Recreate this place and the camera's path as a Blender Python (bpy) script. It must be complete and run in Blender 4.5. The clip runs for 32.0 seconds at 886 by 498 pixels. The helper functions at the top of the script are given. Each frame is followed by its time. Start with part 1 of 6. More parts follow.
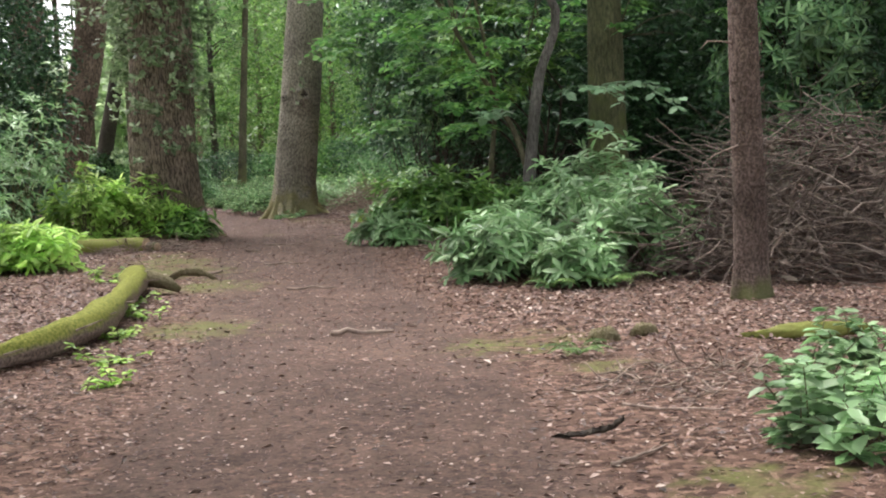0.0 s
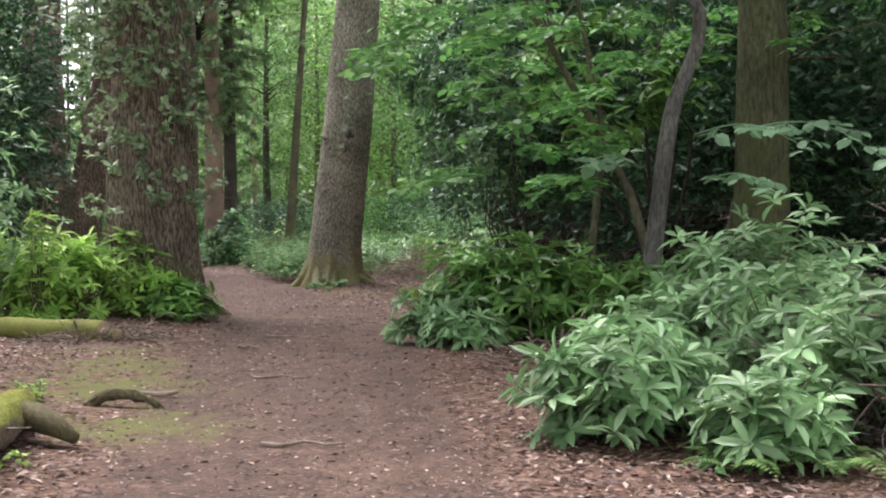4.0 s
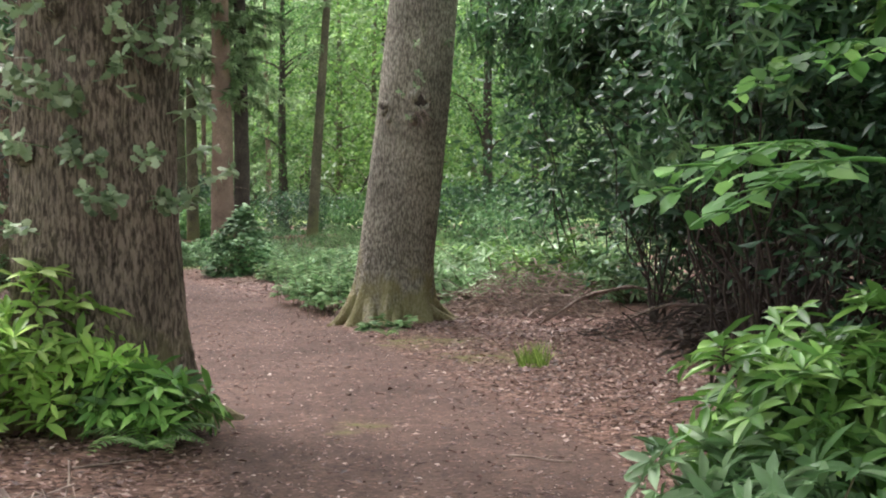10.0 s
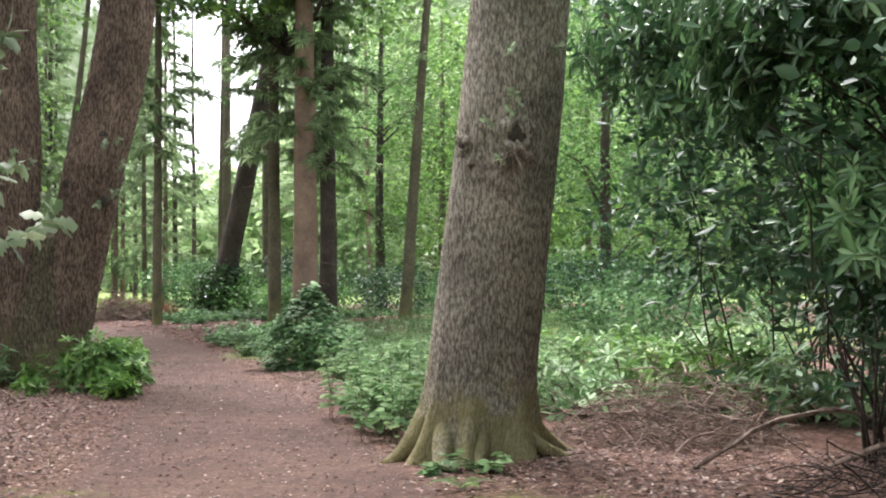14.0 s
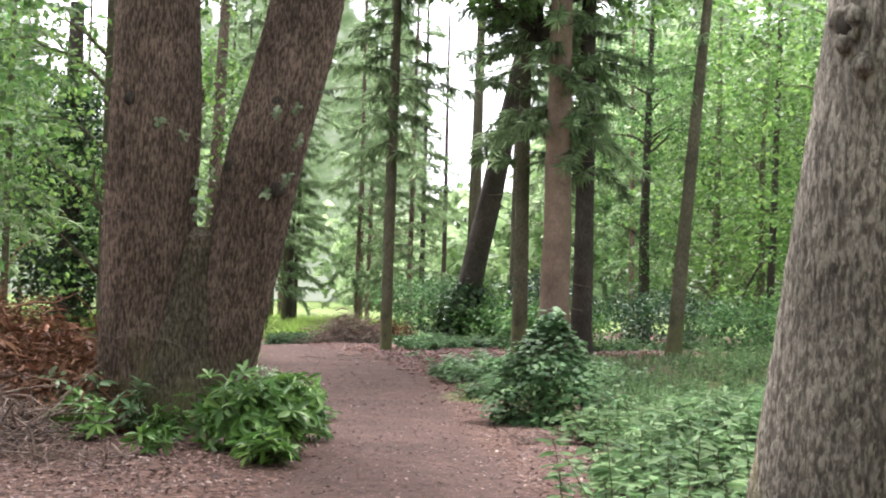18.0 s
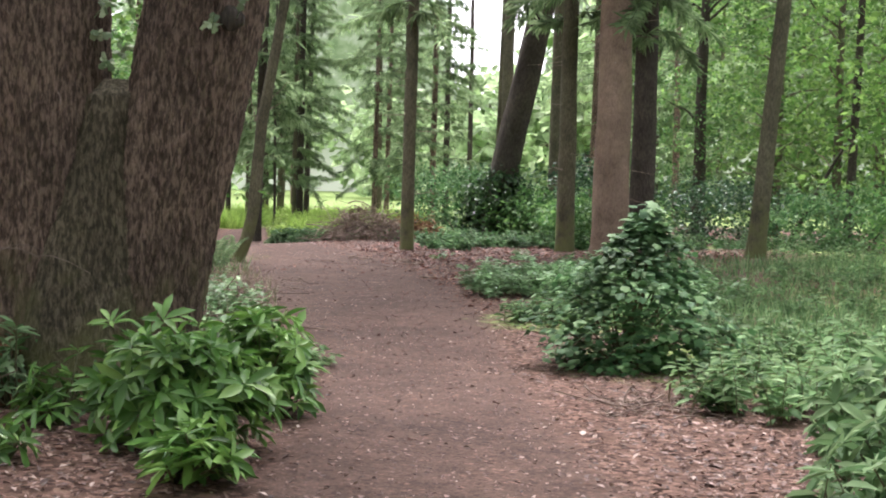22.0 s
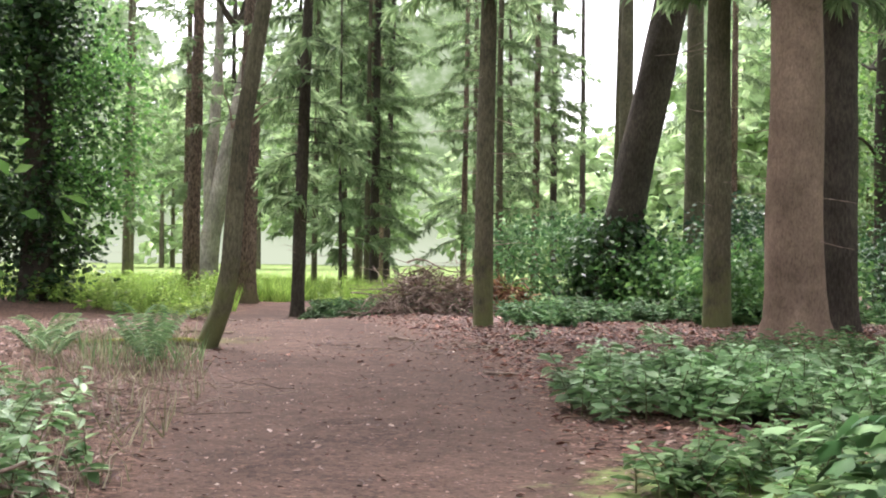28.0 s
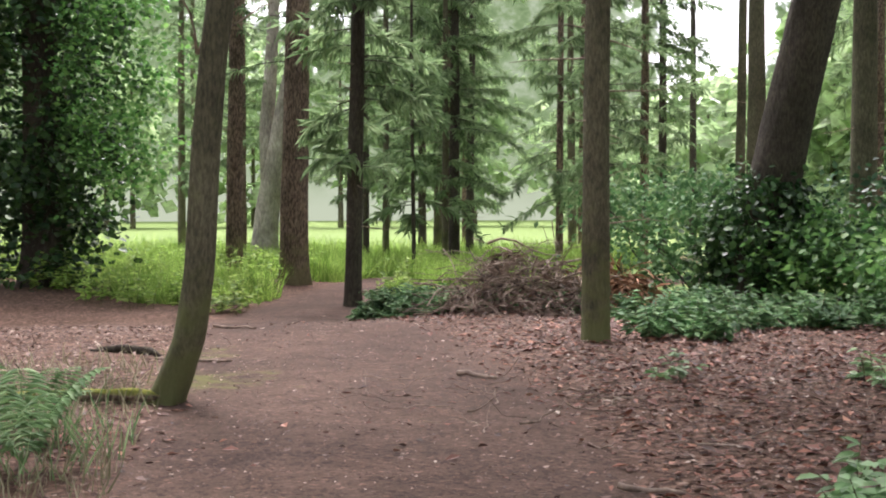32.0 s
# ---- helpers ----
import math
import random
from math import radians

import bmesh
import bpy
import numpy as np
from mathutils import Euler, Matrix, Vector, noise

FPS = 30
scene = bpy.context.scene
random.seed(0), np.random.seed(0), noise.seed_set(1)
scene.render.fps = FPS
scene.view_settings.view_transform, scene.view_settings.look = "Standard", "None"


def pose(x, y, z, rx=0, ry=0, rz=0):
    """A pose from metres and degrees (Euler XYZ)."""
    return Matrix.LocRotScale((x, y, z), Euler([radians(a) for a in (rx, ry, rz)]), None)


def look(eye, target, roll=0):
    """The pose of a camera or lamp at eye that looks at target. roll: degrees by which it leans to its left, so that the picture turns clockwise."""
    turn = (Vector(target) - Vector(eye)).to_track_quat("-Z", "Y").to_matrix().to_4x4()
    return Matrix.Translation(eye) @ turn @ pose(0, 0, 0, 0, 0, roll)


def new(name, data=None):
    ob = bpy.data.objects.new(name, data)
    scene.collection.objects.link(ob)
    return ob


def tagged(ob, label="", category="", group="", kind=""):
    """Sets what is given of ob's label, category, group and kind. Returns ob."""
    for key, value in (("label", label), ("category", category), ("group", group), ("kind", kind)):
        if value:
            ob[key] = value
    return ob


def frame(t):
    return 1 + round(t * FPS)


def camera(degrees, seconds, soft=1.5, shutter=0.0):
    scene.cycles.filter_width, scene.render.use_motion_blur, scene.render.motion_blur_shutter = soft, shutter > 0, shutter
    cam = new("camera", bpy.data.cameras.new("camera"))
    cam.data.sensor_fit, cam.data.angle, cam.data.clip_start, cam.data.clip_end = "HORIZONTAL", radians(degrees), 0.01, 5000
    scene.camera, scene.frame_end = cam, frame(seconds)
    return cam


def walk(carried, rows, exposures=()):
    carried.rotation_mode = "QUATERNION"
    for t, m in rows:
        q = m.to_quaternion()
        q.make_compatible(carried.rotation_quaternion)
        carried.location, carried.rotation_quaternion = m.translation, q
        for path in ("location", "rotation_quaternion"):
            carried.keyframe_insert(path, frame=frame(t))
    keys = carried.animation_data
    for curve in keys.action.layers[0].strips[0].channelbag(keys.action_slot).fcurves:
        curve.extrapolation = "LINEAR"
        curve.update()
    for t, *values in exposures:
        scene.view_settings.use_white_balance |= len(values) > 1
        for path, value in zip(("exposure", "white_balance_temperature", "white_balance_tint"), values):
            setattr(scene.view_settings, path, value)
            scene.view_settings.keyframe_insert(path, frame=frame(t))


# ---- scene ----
cam = camera(39.0, 32.0, soft=2.0)
PATH = [
    (0, (-0.093, 0.999, 1.323), (-0.094, 2.993, 1.169), -2.57),
    (0.5, (-0.016, 1.719, 1.375), (-0.015, 3.717, 1.282), -1.62),
    (1, (0.017, 2.400, 1.383), (0.035, 4.400, 1.354), -1.28),
    (1.5, (0.068, 3.034, 1.367), (0.079, 5.034, 1.368), -0.92),
    (2, (0.004, 3.691, 1.419), (-0.008, 5.691, 1.420), -0.68),
    (2.5, (-0.032, 4.359, 1.440), (-0.074, 6.359, 1.425), -0.73),
    (3, (-0.075, 5.076, 1.402), (-0.132, 7.074, 1.367), -0.67),
    (3.5, (-0.157, 5.697, 1.423), (-0.224, 7.695, 1.370), -0.98),
    (4, (-0.248, 6.417, 1.385), (-0.348, 8.413, 1.323), -0.59),
    (4.5, (-0.378, 7.148, 1.351), (-0.509, 9.141, 1.252), -0.27),
    (6.5, (-0.930, 9.632, 1.326), (-1.114, 11.622, 1.233), 0.44),
    (7, (-1.029, 10.210, 1.354), (-1.210, 12.201, 1.284), 0.55),
    (7.5, (-1.138, 10.744, 1.367), (-1.295, 12.736, 1.290), 0.43),
    (8, (-1.316, 11.344, 1.380), (-1.436, 13.337, 1.270), 0.52),
    (8.5, (-1.549, 11.907, 1.436), (-1.630, 13.901, 1.298), 0.33),
    (9, (-1.680, 12.501, 1.497), (-1.771, 14.494, 1.355), -0.28),
    (9.5, (-1.828, 13.096, 1.569), (-1.919, 15.090, 1.452), -0.66),
    (10, (-1.880, 13.754, 1.594), (-1.997, 15.749, 1.511), -0.39),
    (10.5, (-1.910, 14.368, 1.591), (-2.037, 16.362, 1.510), -0.36),
    (11, (-1.978, 15.093, 1.551), (-2.154, 17.082, 1.440), 0.96),
    (11.5, (-1.986, 15.653, 1.586), (-2.140, 17.645, 1.496), 0.44),
    (12, (-2.037, 16.238, 1.564), (-2.185, 18.231, 1.493), 0.62),
    (12.5, (-2.050, 16.861, 1.580), (-2.212, 18.851, 1.466), 1.32),
    (13, (-2.047, 17.418, 1.586), (-2.228, 19.408, 1.498), 0.95),
    (13.5, (-2.071, 18.008, 1.590), (-2.303, 19.995, 1.559), 0.20),
    (14, (-2.118, 18.633, 1.614), (-2.413, 20.611, 1.653), -0.42),
    (14.5, (-2.154, 19.297, 1.576), (-2.528, 21.260, 1.669), -0.61),
    (15, (-2.257, 19.983, 1.584), (-2.708, 21.930, 1.648), -0.17),
    (15.5, (-2.419, 20.635, 1.587), (-2.919, 22.570, 1.653), 0.48),
    (17.5, (-3.110, 23.298, 1.617), (-3.788, 25.177, 1.711), 0.89),
    (18, (-3.253, 23.987, 1.614), (-3.951, 25.860, 1.687), 1.60),
    (18.5, (-3.389, 24.542, 1.615), (-4.074, 26.421, 1.645), 1.92),
    (19, (-3.585, 25.114, 1.610), (-4.268, 26.993, 1.609), 1.94),
    (19.5, (-3.857, 25.722, 1.607), (-4.577, 27.588, 1.601), 1.89),
    (20, (-4.211, 26.386, 1.587), (-4.986, 28.230, 1.575), 1.45),
    (20.5, (-4.514, 26.960, 1.561), (-5.332, 28.785, 1.514), 1.43),
    (21, (-4.782, 27.559, 1.580), (-5.616, 29.374, 1.485), 1.39),
    (21.5, (-5.009, 28.146, 1.588), (-5.813, 29.974, 1.471), 1.70),
    (22, (-5.256, 28.743, 1.610), (-5.981, 30.604, 1.506), 1.42),
    (22.5, (-5.401, 29.233, 1.609), (-6.076, 31.112, 1.498), 1.52),
    (23, (-5.543, 30.030, 1.576), (-6.164, 31.928, 1.472), 1.41),
    (23.5, (-5.573, 30.796, 1.498), (-6.148, 32.710, 1.410), 1.77),
    (24, (-5.688, 31.472, 1.399), (-6.233, 33.395, 1.325), 2.12),
    (24.5, (-5.921, 32.284, 1.342), (-6.483, 34.202, 1.277), 2.86),
    (25, (-6.093, 32.869, 1.321), (-6.688, 34.777, 1.249), 3.26),
    (25.5, (-6.399, 33.466, 1.335), (-7.062, 35.352, 1.265), 4.23),
    (26, (-6.737, 34.157, 1.267), (-7.473, 36.016, 1.229), 3.84),
    (26.5, (-7.029, 34.879, 1.179), (-7.839, 36.708, 1.169), 3.07),
    (28.5, (-8.384, 37.558, 1.162), (-9.295, 39.338, 1.179), 0.29),
    (29, (-8.739, 38.183, 1.203), (-9.645, 39.966, 1.226), -0.46),
    (29.5, (-9.107, 38.799, 1.272), (-10.018, 40.579, 1.305), -1.26),
    (30, (-9.388, 39.426, 1.325), (-10.310, 41.200, 1.374), -1.35),
    (30.5, (-9.682, 40.091, 1.367), (-10.618, 41.858, 1.409), -0.97),
    (31, (-9.984, 40.765, 1.409), (-10.942, 42.520, 1.419), -0.46),
    (31.5, (-10.283, 41.392, 1.421), (-11.276, 43.128, 1.394), -0.25),
    (32, (-10.602, 41.943, 1.517), (-11.628, 43.658, 1.455), -0.17),
]
EXPOSURES = [(0, 1.7, 6350, 15), (1, 1.65, 6300, 17), (5, 1.9, 6200, 17), (9, 2.0, 6250, 17), (13, 2.07, 6300, 17), (15, 2.26, 6250, 20), (18, 2.14, 6200, 21), (22, 2.0, 6250, 20), (25, 2.05, 6300, 17), (26, 2.2, 6350, 17), (28.5, 2.07, 6350, 20), (32, 1.75, 6350, 19)]
walk(cam, [(t, look(eye, target, roll)) for t, eye, target, roll in PATH], EXPOSURES)

# ---- sky and light: an overcast summer day under trees ----
world = bpy.data.worlds.new("overcast_sky")
scene.world = world
world.use_nodes = True
wn, wl = world.node_tree.nodes, world.node_tree.links
wn.clear()
sky = wn.new("ShaderNodeTexSky")
sky.sky_type = "NISHITA"
sky.sun_disc = False
sky.sun_elevation, sky.sun_rotation = radians(55), radians(-40)
sky.dust_density, sky.air_density = 3.0, 1.0
soften = wn.new("ShaderNodeHueSaturation")
soften.inputs["Saturation"].default_value = 0.18
wbg = wn.new("ShaderNodeBackground")
wbg.inputs["Strength"].default_value = 0.15
wout = wn.new("ShaderNodeOutputWorld")
wl.new(sky.outputs[0], soften.inputs["Color"])
wl.new(soften.outputs[0], wbg.inputs["Color"])
wl.new(wbg.outputs[0], wout.inputs["Surface"])

sun = new("sun", bpy.data.lights.new("sun", "SUN"))
sun.data.energy, sun.data.angle, sun.data.color = 1.5, radians(30), (1.0, 0.96, 0.9)
sun.matrix_world = look((0, 0, 30), (9, -12, 0))


# ---- materials ----
def material(name):
    m = bpy.data.materials.new(name)
    m.use_nodes = True
    return m, m.node_tree.nodes, m.node_tree.links, m.node_tree.nodes["Principled BSDF"]


def ramp(nodes, stops):
    r = nodes.new("ShaderNodeValToRGB")
    e = r.color_ramp.elements
    while len(e) < len(stops):
        e.new(0.5)
    for s, (p, c) in zip(e, stops):
        s.position, s.color = p, (*c, 1)
    return r


def noise_node(nodes, links, scale, detail=4.0, stretch=None, rough=0.55):
    n = nodes.new("ShaderNodeTexNoise")
    n.inputs["Scale"].default_value, n.inputs["Detail"].default_value, n.inputs["Roughness"].default_value = scale, detail, rough
    co = nodes.new("ShaderNodeTexCoord")
    if stretch:
        mp = nodes.new("ShaderNodeMapping")
        mp.inputs["Scale"].default_value = stretch
        links.new(co.outputs["Object"], mp.inputs["Vector"])
        links.new(mp.outputs[0], n.inputs["Vector"])
    else:
        links.new(co.outputs["Object"], n.inputs["Vector"])
    return n


def bump(nodes, links, bsdf, height, strength, distance):
    b = nodes.new("ShaderNodeBump")
    b.inputs["Strength"].default_value, b.inputs["Distance"].default_value = strength, distance
    links.new(height, b.inputs["Height"])
    links.new(b.outputs[0], bsdf.inputs["Normal"])


def mixed(nodes, links, fac, a, b):
    m = nodes.new("ShaderNodeMix")
    m.data_type = "RGBA"
    if fac is not None:
        links.new(fac, m.inputs[0])
    for s, v in ((m.inputs[6], a), (m.inputs[7], b)):
        if isinstance(v, tuple):
            s.default_value = (*v, 1)
        else:
            links.new(v, s)
    return m


def leaf_material(name, dark, mid, light, gloss=0.45, through_light=0.35, spec=0.3):
    """Leaves: each island has its own tint; light shines partly through."""
    m, n, l, b = material(name)
    geo = n.new("ShaderNodeNewGeometry")
    r = ramp(n, [(0.0, dark), (0.5, mid), (1.0, light)])
    l.new(geo.outputs["Random Per Island"], r.inputs[0])
    ns = noise_node(n, l, 9.0, 2.0)
    hs = n.new("ShaderNodeHueSaturation")
    mr = n.new("ShaderNodeMapRange")
    mr.inputs["To Min"].default_value, mr.inputs["To Max"].default_value = 0.7, 1.3
    growth = noise_node(n, l, 1.3, 2.0)
    gr = n.new("ShaderNodeMapRange")
    gr.inputs["From Min"].default_value, gr.inputs["From Max"].default_value = 0.35, 0.65
    gr.inputs["To Min"].default_value, gr.inputs["To Max"].default_value = 0.62, 1.38
    l.new(growth.outputs["Fac"], gr.inputs["Value"])
    both = n.new("ShaderNodeMath")
    both.operation = "MULTIPLY"
    l.new(ns.outputs["Fac"], mr.inputs["Value"])
    l.new(mr.outputs[0], both.inputs[0])
    l.new(gr.outputs[0], both.inputs[1])
    l.new(both.outputs[0], hs.inputs["Value"])
    l.new(r.outputs[0], hs.inputs["Color"])
    l.new(hs.outputs[0], b.inputs["Base Color"])
    b.inputs["Roughness"].default_value = gloss
    b.inputs["Specular IOR Level"].default_value = spec
    tr = n.new("ShaderNodeBsdfTranslucent")
    l.new(hs.outputs[0], tr.inputs["Color"])
    mx = n.new("ShaderNodeMixShader")
    mx.inputs[0].default_value = through_light
    l.new(b.outputs[0], mx.inputs[1])
    l.new(tr.outputs[0], mx.inputs[2])
    l.new(mx.outputs[0], n["Material Output"].inputs["Surface"])
    return m


def bark_material(name, dark, light, moss=None, ridge=30.0, flat=0.3, depth=0.012, moss_top=1.2, crack=0.25, plate=0.2):
    """Bark: long plates between dark fissures, fine grain, and moss low on the trunk where it has any."""
    m, n, l, b = material(name)
    fine = noise_node(n, l, ridge * 1.0, 7.0, (1, 1, 0.3), 0.8)
    broad = noise_node(n, l, 1.6, 3.0)
    bend = noise_node(n, l, 7.0, 3.0, (1, 1, 0.6))
    co = n.new("ShaderNodeTexCoord")

    def plates(scale, stretch, wide, warp):
        """1 on a plate, 0 in the fissure round it."""
        mp = n.new("ShaderNodeMapping")
        mp.inputs["Scale"].default_value = (1, 1, stretch)
        l.new(co.outputs["Object"], mp.inputs["Vector"])
        push = n.new("ShaderNodeVectorMath")
        push.operation = "MULTIPLY_ADD"
        push.inputs[1].default_value = (warp, warp, warp)
        l.new(bend.outputs["Color"], push.inputs[0])
        l.new(mp.outputs[0], push.inputs[2])
        v = n.new("ShaderNodeTexVoronoi")
        v.feature = "DISTANCE_TO_EDGE"
        v.inputs["Scale"].default_value = scale
        l.new(push.outputs[0], v.inputs["Vector"])
        rise = n.new("ShaderNodeMapRange")
        rise.interpolation_type = "SMOOTHSTEP"
        rise.inputs["From Max"].default_value = wide
        l.new(v.outputs["Distance"], rise.inputs["Value"])
        return rise.outputs[0]

    edge = n.new("ShaderNodeMath")
    edge.operation = "MULTIPLY"
    ragged = noise_node(n, l, ridge * 1.1, 4.0, (1, 1, flat), 0.62)
    raised = n.new("ShaderNodeMapRange")
    raised.interpolation_type = "SMOOTHSTEP"
    raised.inputs["From Min"].default_value, raised.inputs["From Max"].default_value = 0.4, 0.63
    l.new(ragged.outputs["Fac"], raised.inputs["Value"])
    l.new(raised.outputs[0], edge.inputs[0])
    cross = n.new("ShaderNodeMapRange")
    cross.inputs["To Min"].default_value = 0.55
    l.new(plates(ridge * 0.8, flat * 1.2, plate, 0.06), cross.inputs["Value"])
    l.new(cross.outputs[0], edge.inputs[1])
    rough = n.new("ShaderNodeMath")
    rough.operation = "MULTIPLY_ADD"
    rough.inputs[1].default_value = crack
    l.new(edge.outputs[0], rough.inputs[0])
    l.new(fine.outputs["Fac"], rough.inputs[2])
    r = ramp(n, [(0.3 + 0.1 * crack, dark), (0.55 + 0.75 * crack, light)])
    l.new(rough.outputs[0], r.inputs[0])
    tone = n.new("ShaderNodeHueSaturation")
    mr = n.new("ShaderNodeMapRange")
    mr.inputs["From Min"].default_value, mr.inputs["From Max"].default_value = 0.3, 0.7
    mr.inputs["To Min"].default_value, mr.inputs["To Max"].default_value = 0.65, 1.3
    l.new(broad.outputs["Fac"], mr.inputs["Value"])
    l.new(mr.outputs[0], tone.inputs["Value"])
    l.new(r.outputs[0], tone.inputs["Color"])
    colour = tone.outputs[0]
    if moss:
        xyz = n.new("ShaderNodeSeparateXYZ")
        l.new(co.outputs["Object"], xyz.inputs[0])
        up = n.new("ShaderNodeMapRange")
        up.inputs["From Min"].default_value, up.inputs["From Max"].default_value = 0.0, moss_top
        up.inputs["To Min"].default_value, up.inputs["To Max"].default_value = 0.28, -0.25
        l.new(xyz.outputs["Z"], up.inputs["Value"])
        patch = noise_node(n, l, 3.5, 5.0)
        add = n.new("ShaderNodeMath")
        l.new(up.outputs[0], add.inputs[0])
        l.new(patch.outputs["Fac"], add.inputs[1])
        spread = n.new("ShaderNodeMapRange")
        spread.inputs["From Min"].default_value, spread.inputs["From Max"].default_value = 0.5, 0.72
        spread.inputs["To Max"].default_value = 0.75
        l.new(add.outputs[0], spread.inputs["Value"])
        colour = mixed(n, l, spread.outputs[0], colour, moss).outputs[2]
    l.new(colour, b.inputs["Base Color"])
    b.inputs["Roughness"].default_value = 0.9
    b.inputs["Specular IOR Level"].default_value = 0.2
    bump(n, l, b, rough.outputs[0], 0.9, depth)
    return m


def plain_material(name, dark, light, scale=20.0, rough=0.85, depth=0.004, stretch=None, islands=False):
    m, n, l, b = material(name)
    ns = noise_node(n, l, scale, 4.0, stretch)
    r = ramp(n, [(0.3, dark), (0.7, light)])
    l.new(ns.outputs["Fac"], r.inputs[0])
    colour = r.outputs[0]
    if islands:
        geo = n.new("ShaderNodeNewGeometry")
        hs = n.new("ShaderNodeHueSaturation")
        mr = n.new("ShaderNodeMapRange")
        mr.inputs["To Min"].default_value, mr.inputs["To Max"].default_value = 0.45, 1.5
        l.new(geo.outputs["Random Per Island"], mr.inputs["Value"])
        l.new(mr.outputs[0], hs.inputs["Value"])
        l.new(colour, hs.inputs["Color"])
        colour = hs.outputs[0]
    l.new(colour, b.inputs["Base Color"])
    b.inputs["Roughness"].default_value = rough
    b.inputs["Specular IOR Level"].default_value = 0.25
    bump(n, l, b, ns.outputs["Fac"], 0.6, depth)
    return m


def litter_material(name="fallen_leaf", tint=(1, 1, 1)):
    """Fallen leaves: pinkish brown, tan and dark, each leaf its own."""
    m, n, l, b = material(name)
    geo = n.new("ShaderNodeNewGeometry")
    r = ramp(n, [(p, tuple(v * k for v, k in zip(c, tint))) for p, c in [(0.0, (0.04, 0.022, 0.016)), (0.3, (0.105, 0.055, 0.04)), (0.65, (0.195, 0.112, 0.083)), (0.9, (0.31, 0.2, 0.155)), (1.0, (0.52, 0.41, 0.34))]])
    l.new(geo.outputs["Random Per Island"], r.inputs[0])
    l.new(r.outputs[0], b.inputs["Base Color"])
    b.inputs["Roughness"].default_value = 0.6
    return m


# hazel green darkened, in place of shade from an upper canopy
WOODLEAF = leaf_material("shaded_woodland_leaf", (0.045, 0.115, 0.035), (0.095, 0.21, 0.06), (0.2, 0.35, 0.11), 0.5, 0.45)
# distant crowns: leaf colour lightened to stand for haze
FARLEAF = leaf_material("haze_paled_leaf", (0.183, 0.269, 0.121), (0.305, 0.430, 0.202), (0.488, 0.605, 0.344), 0.6, 0.55)


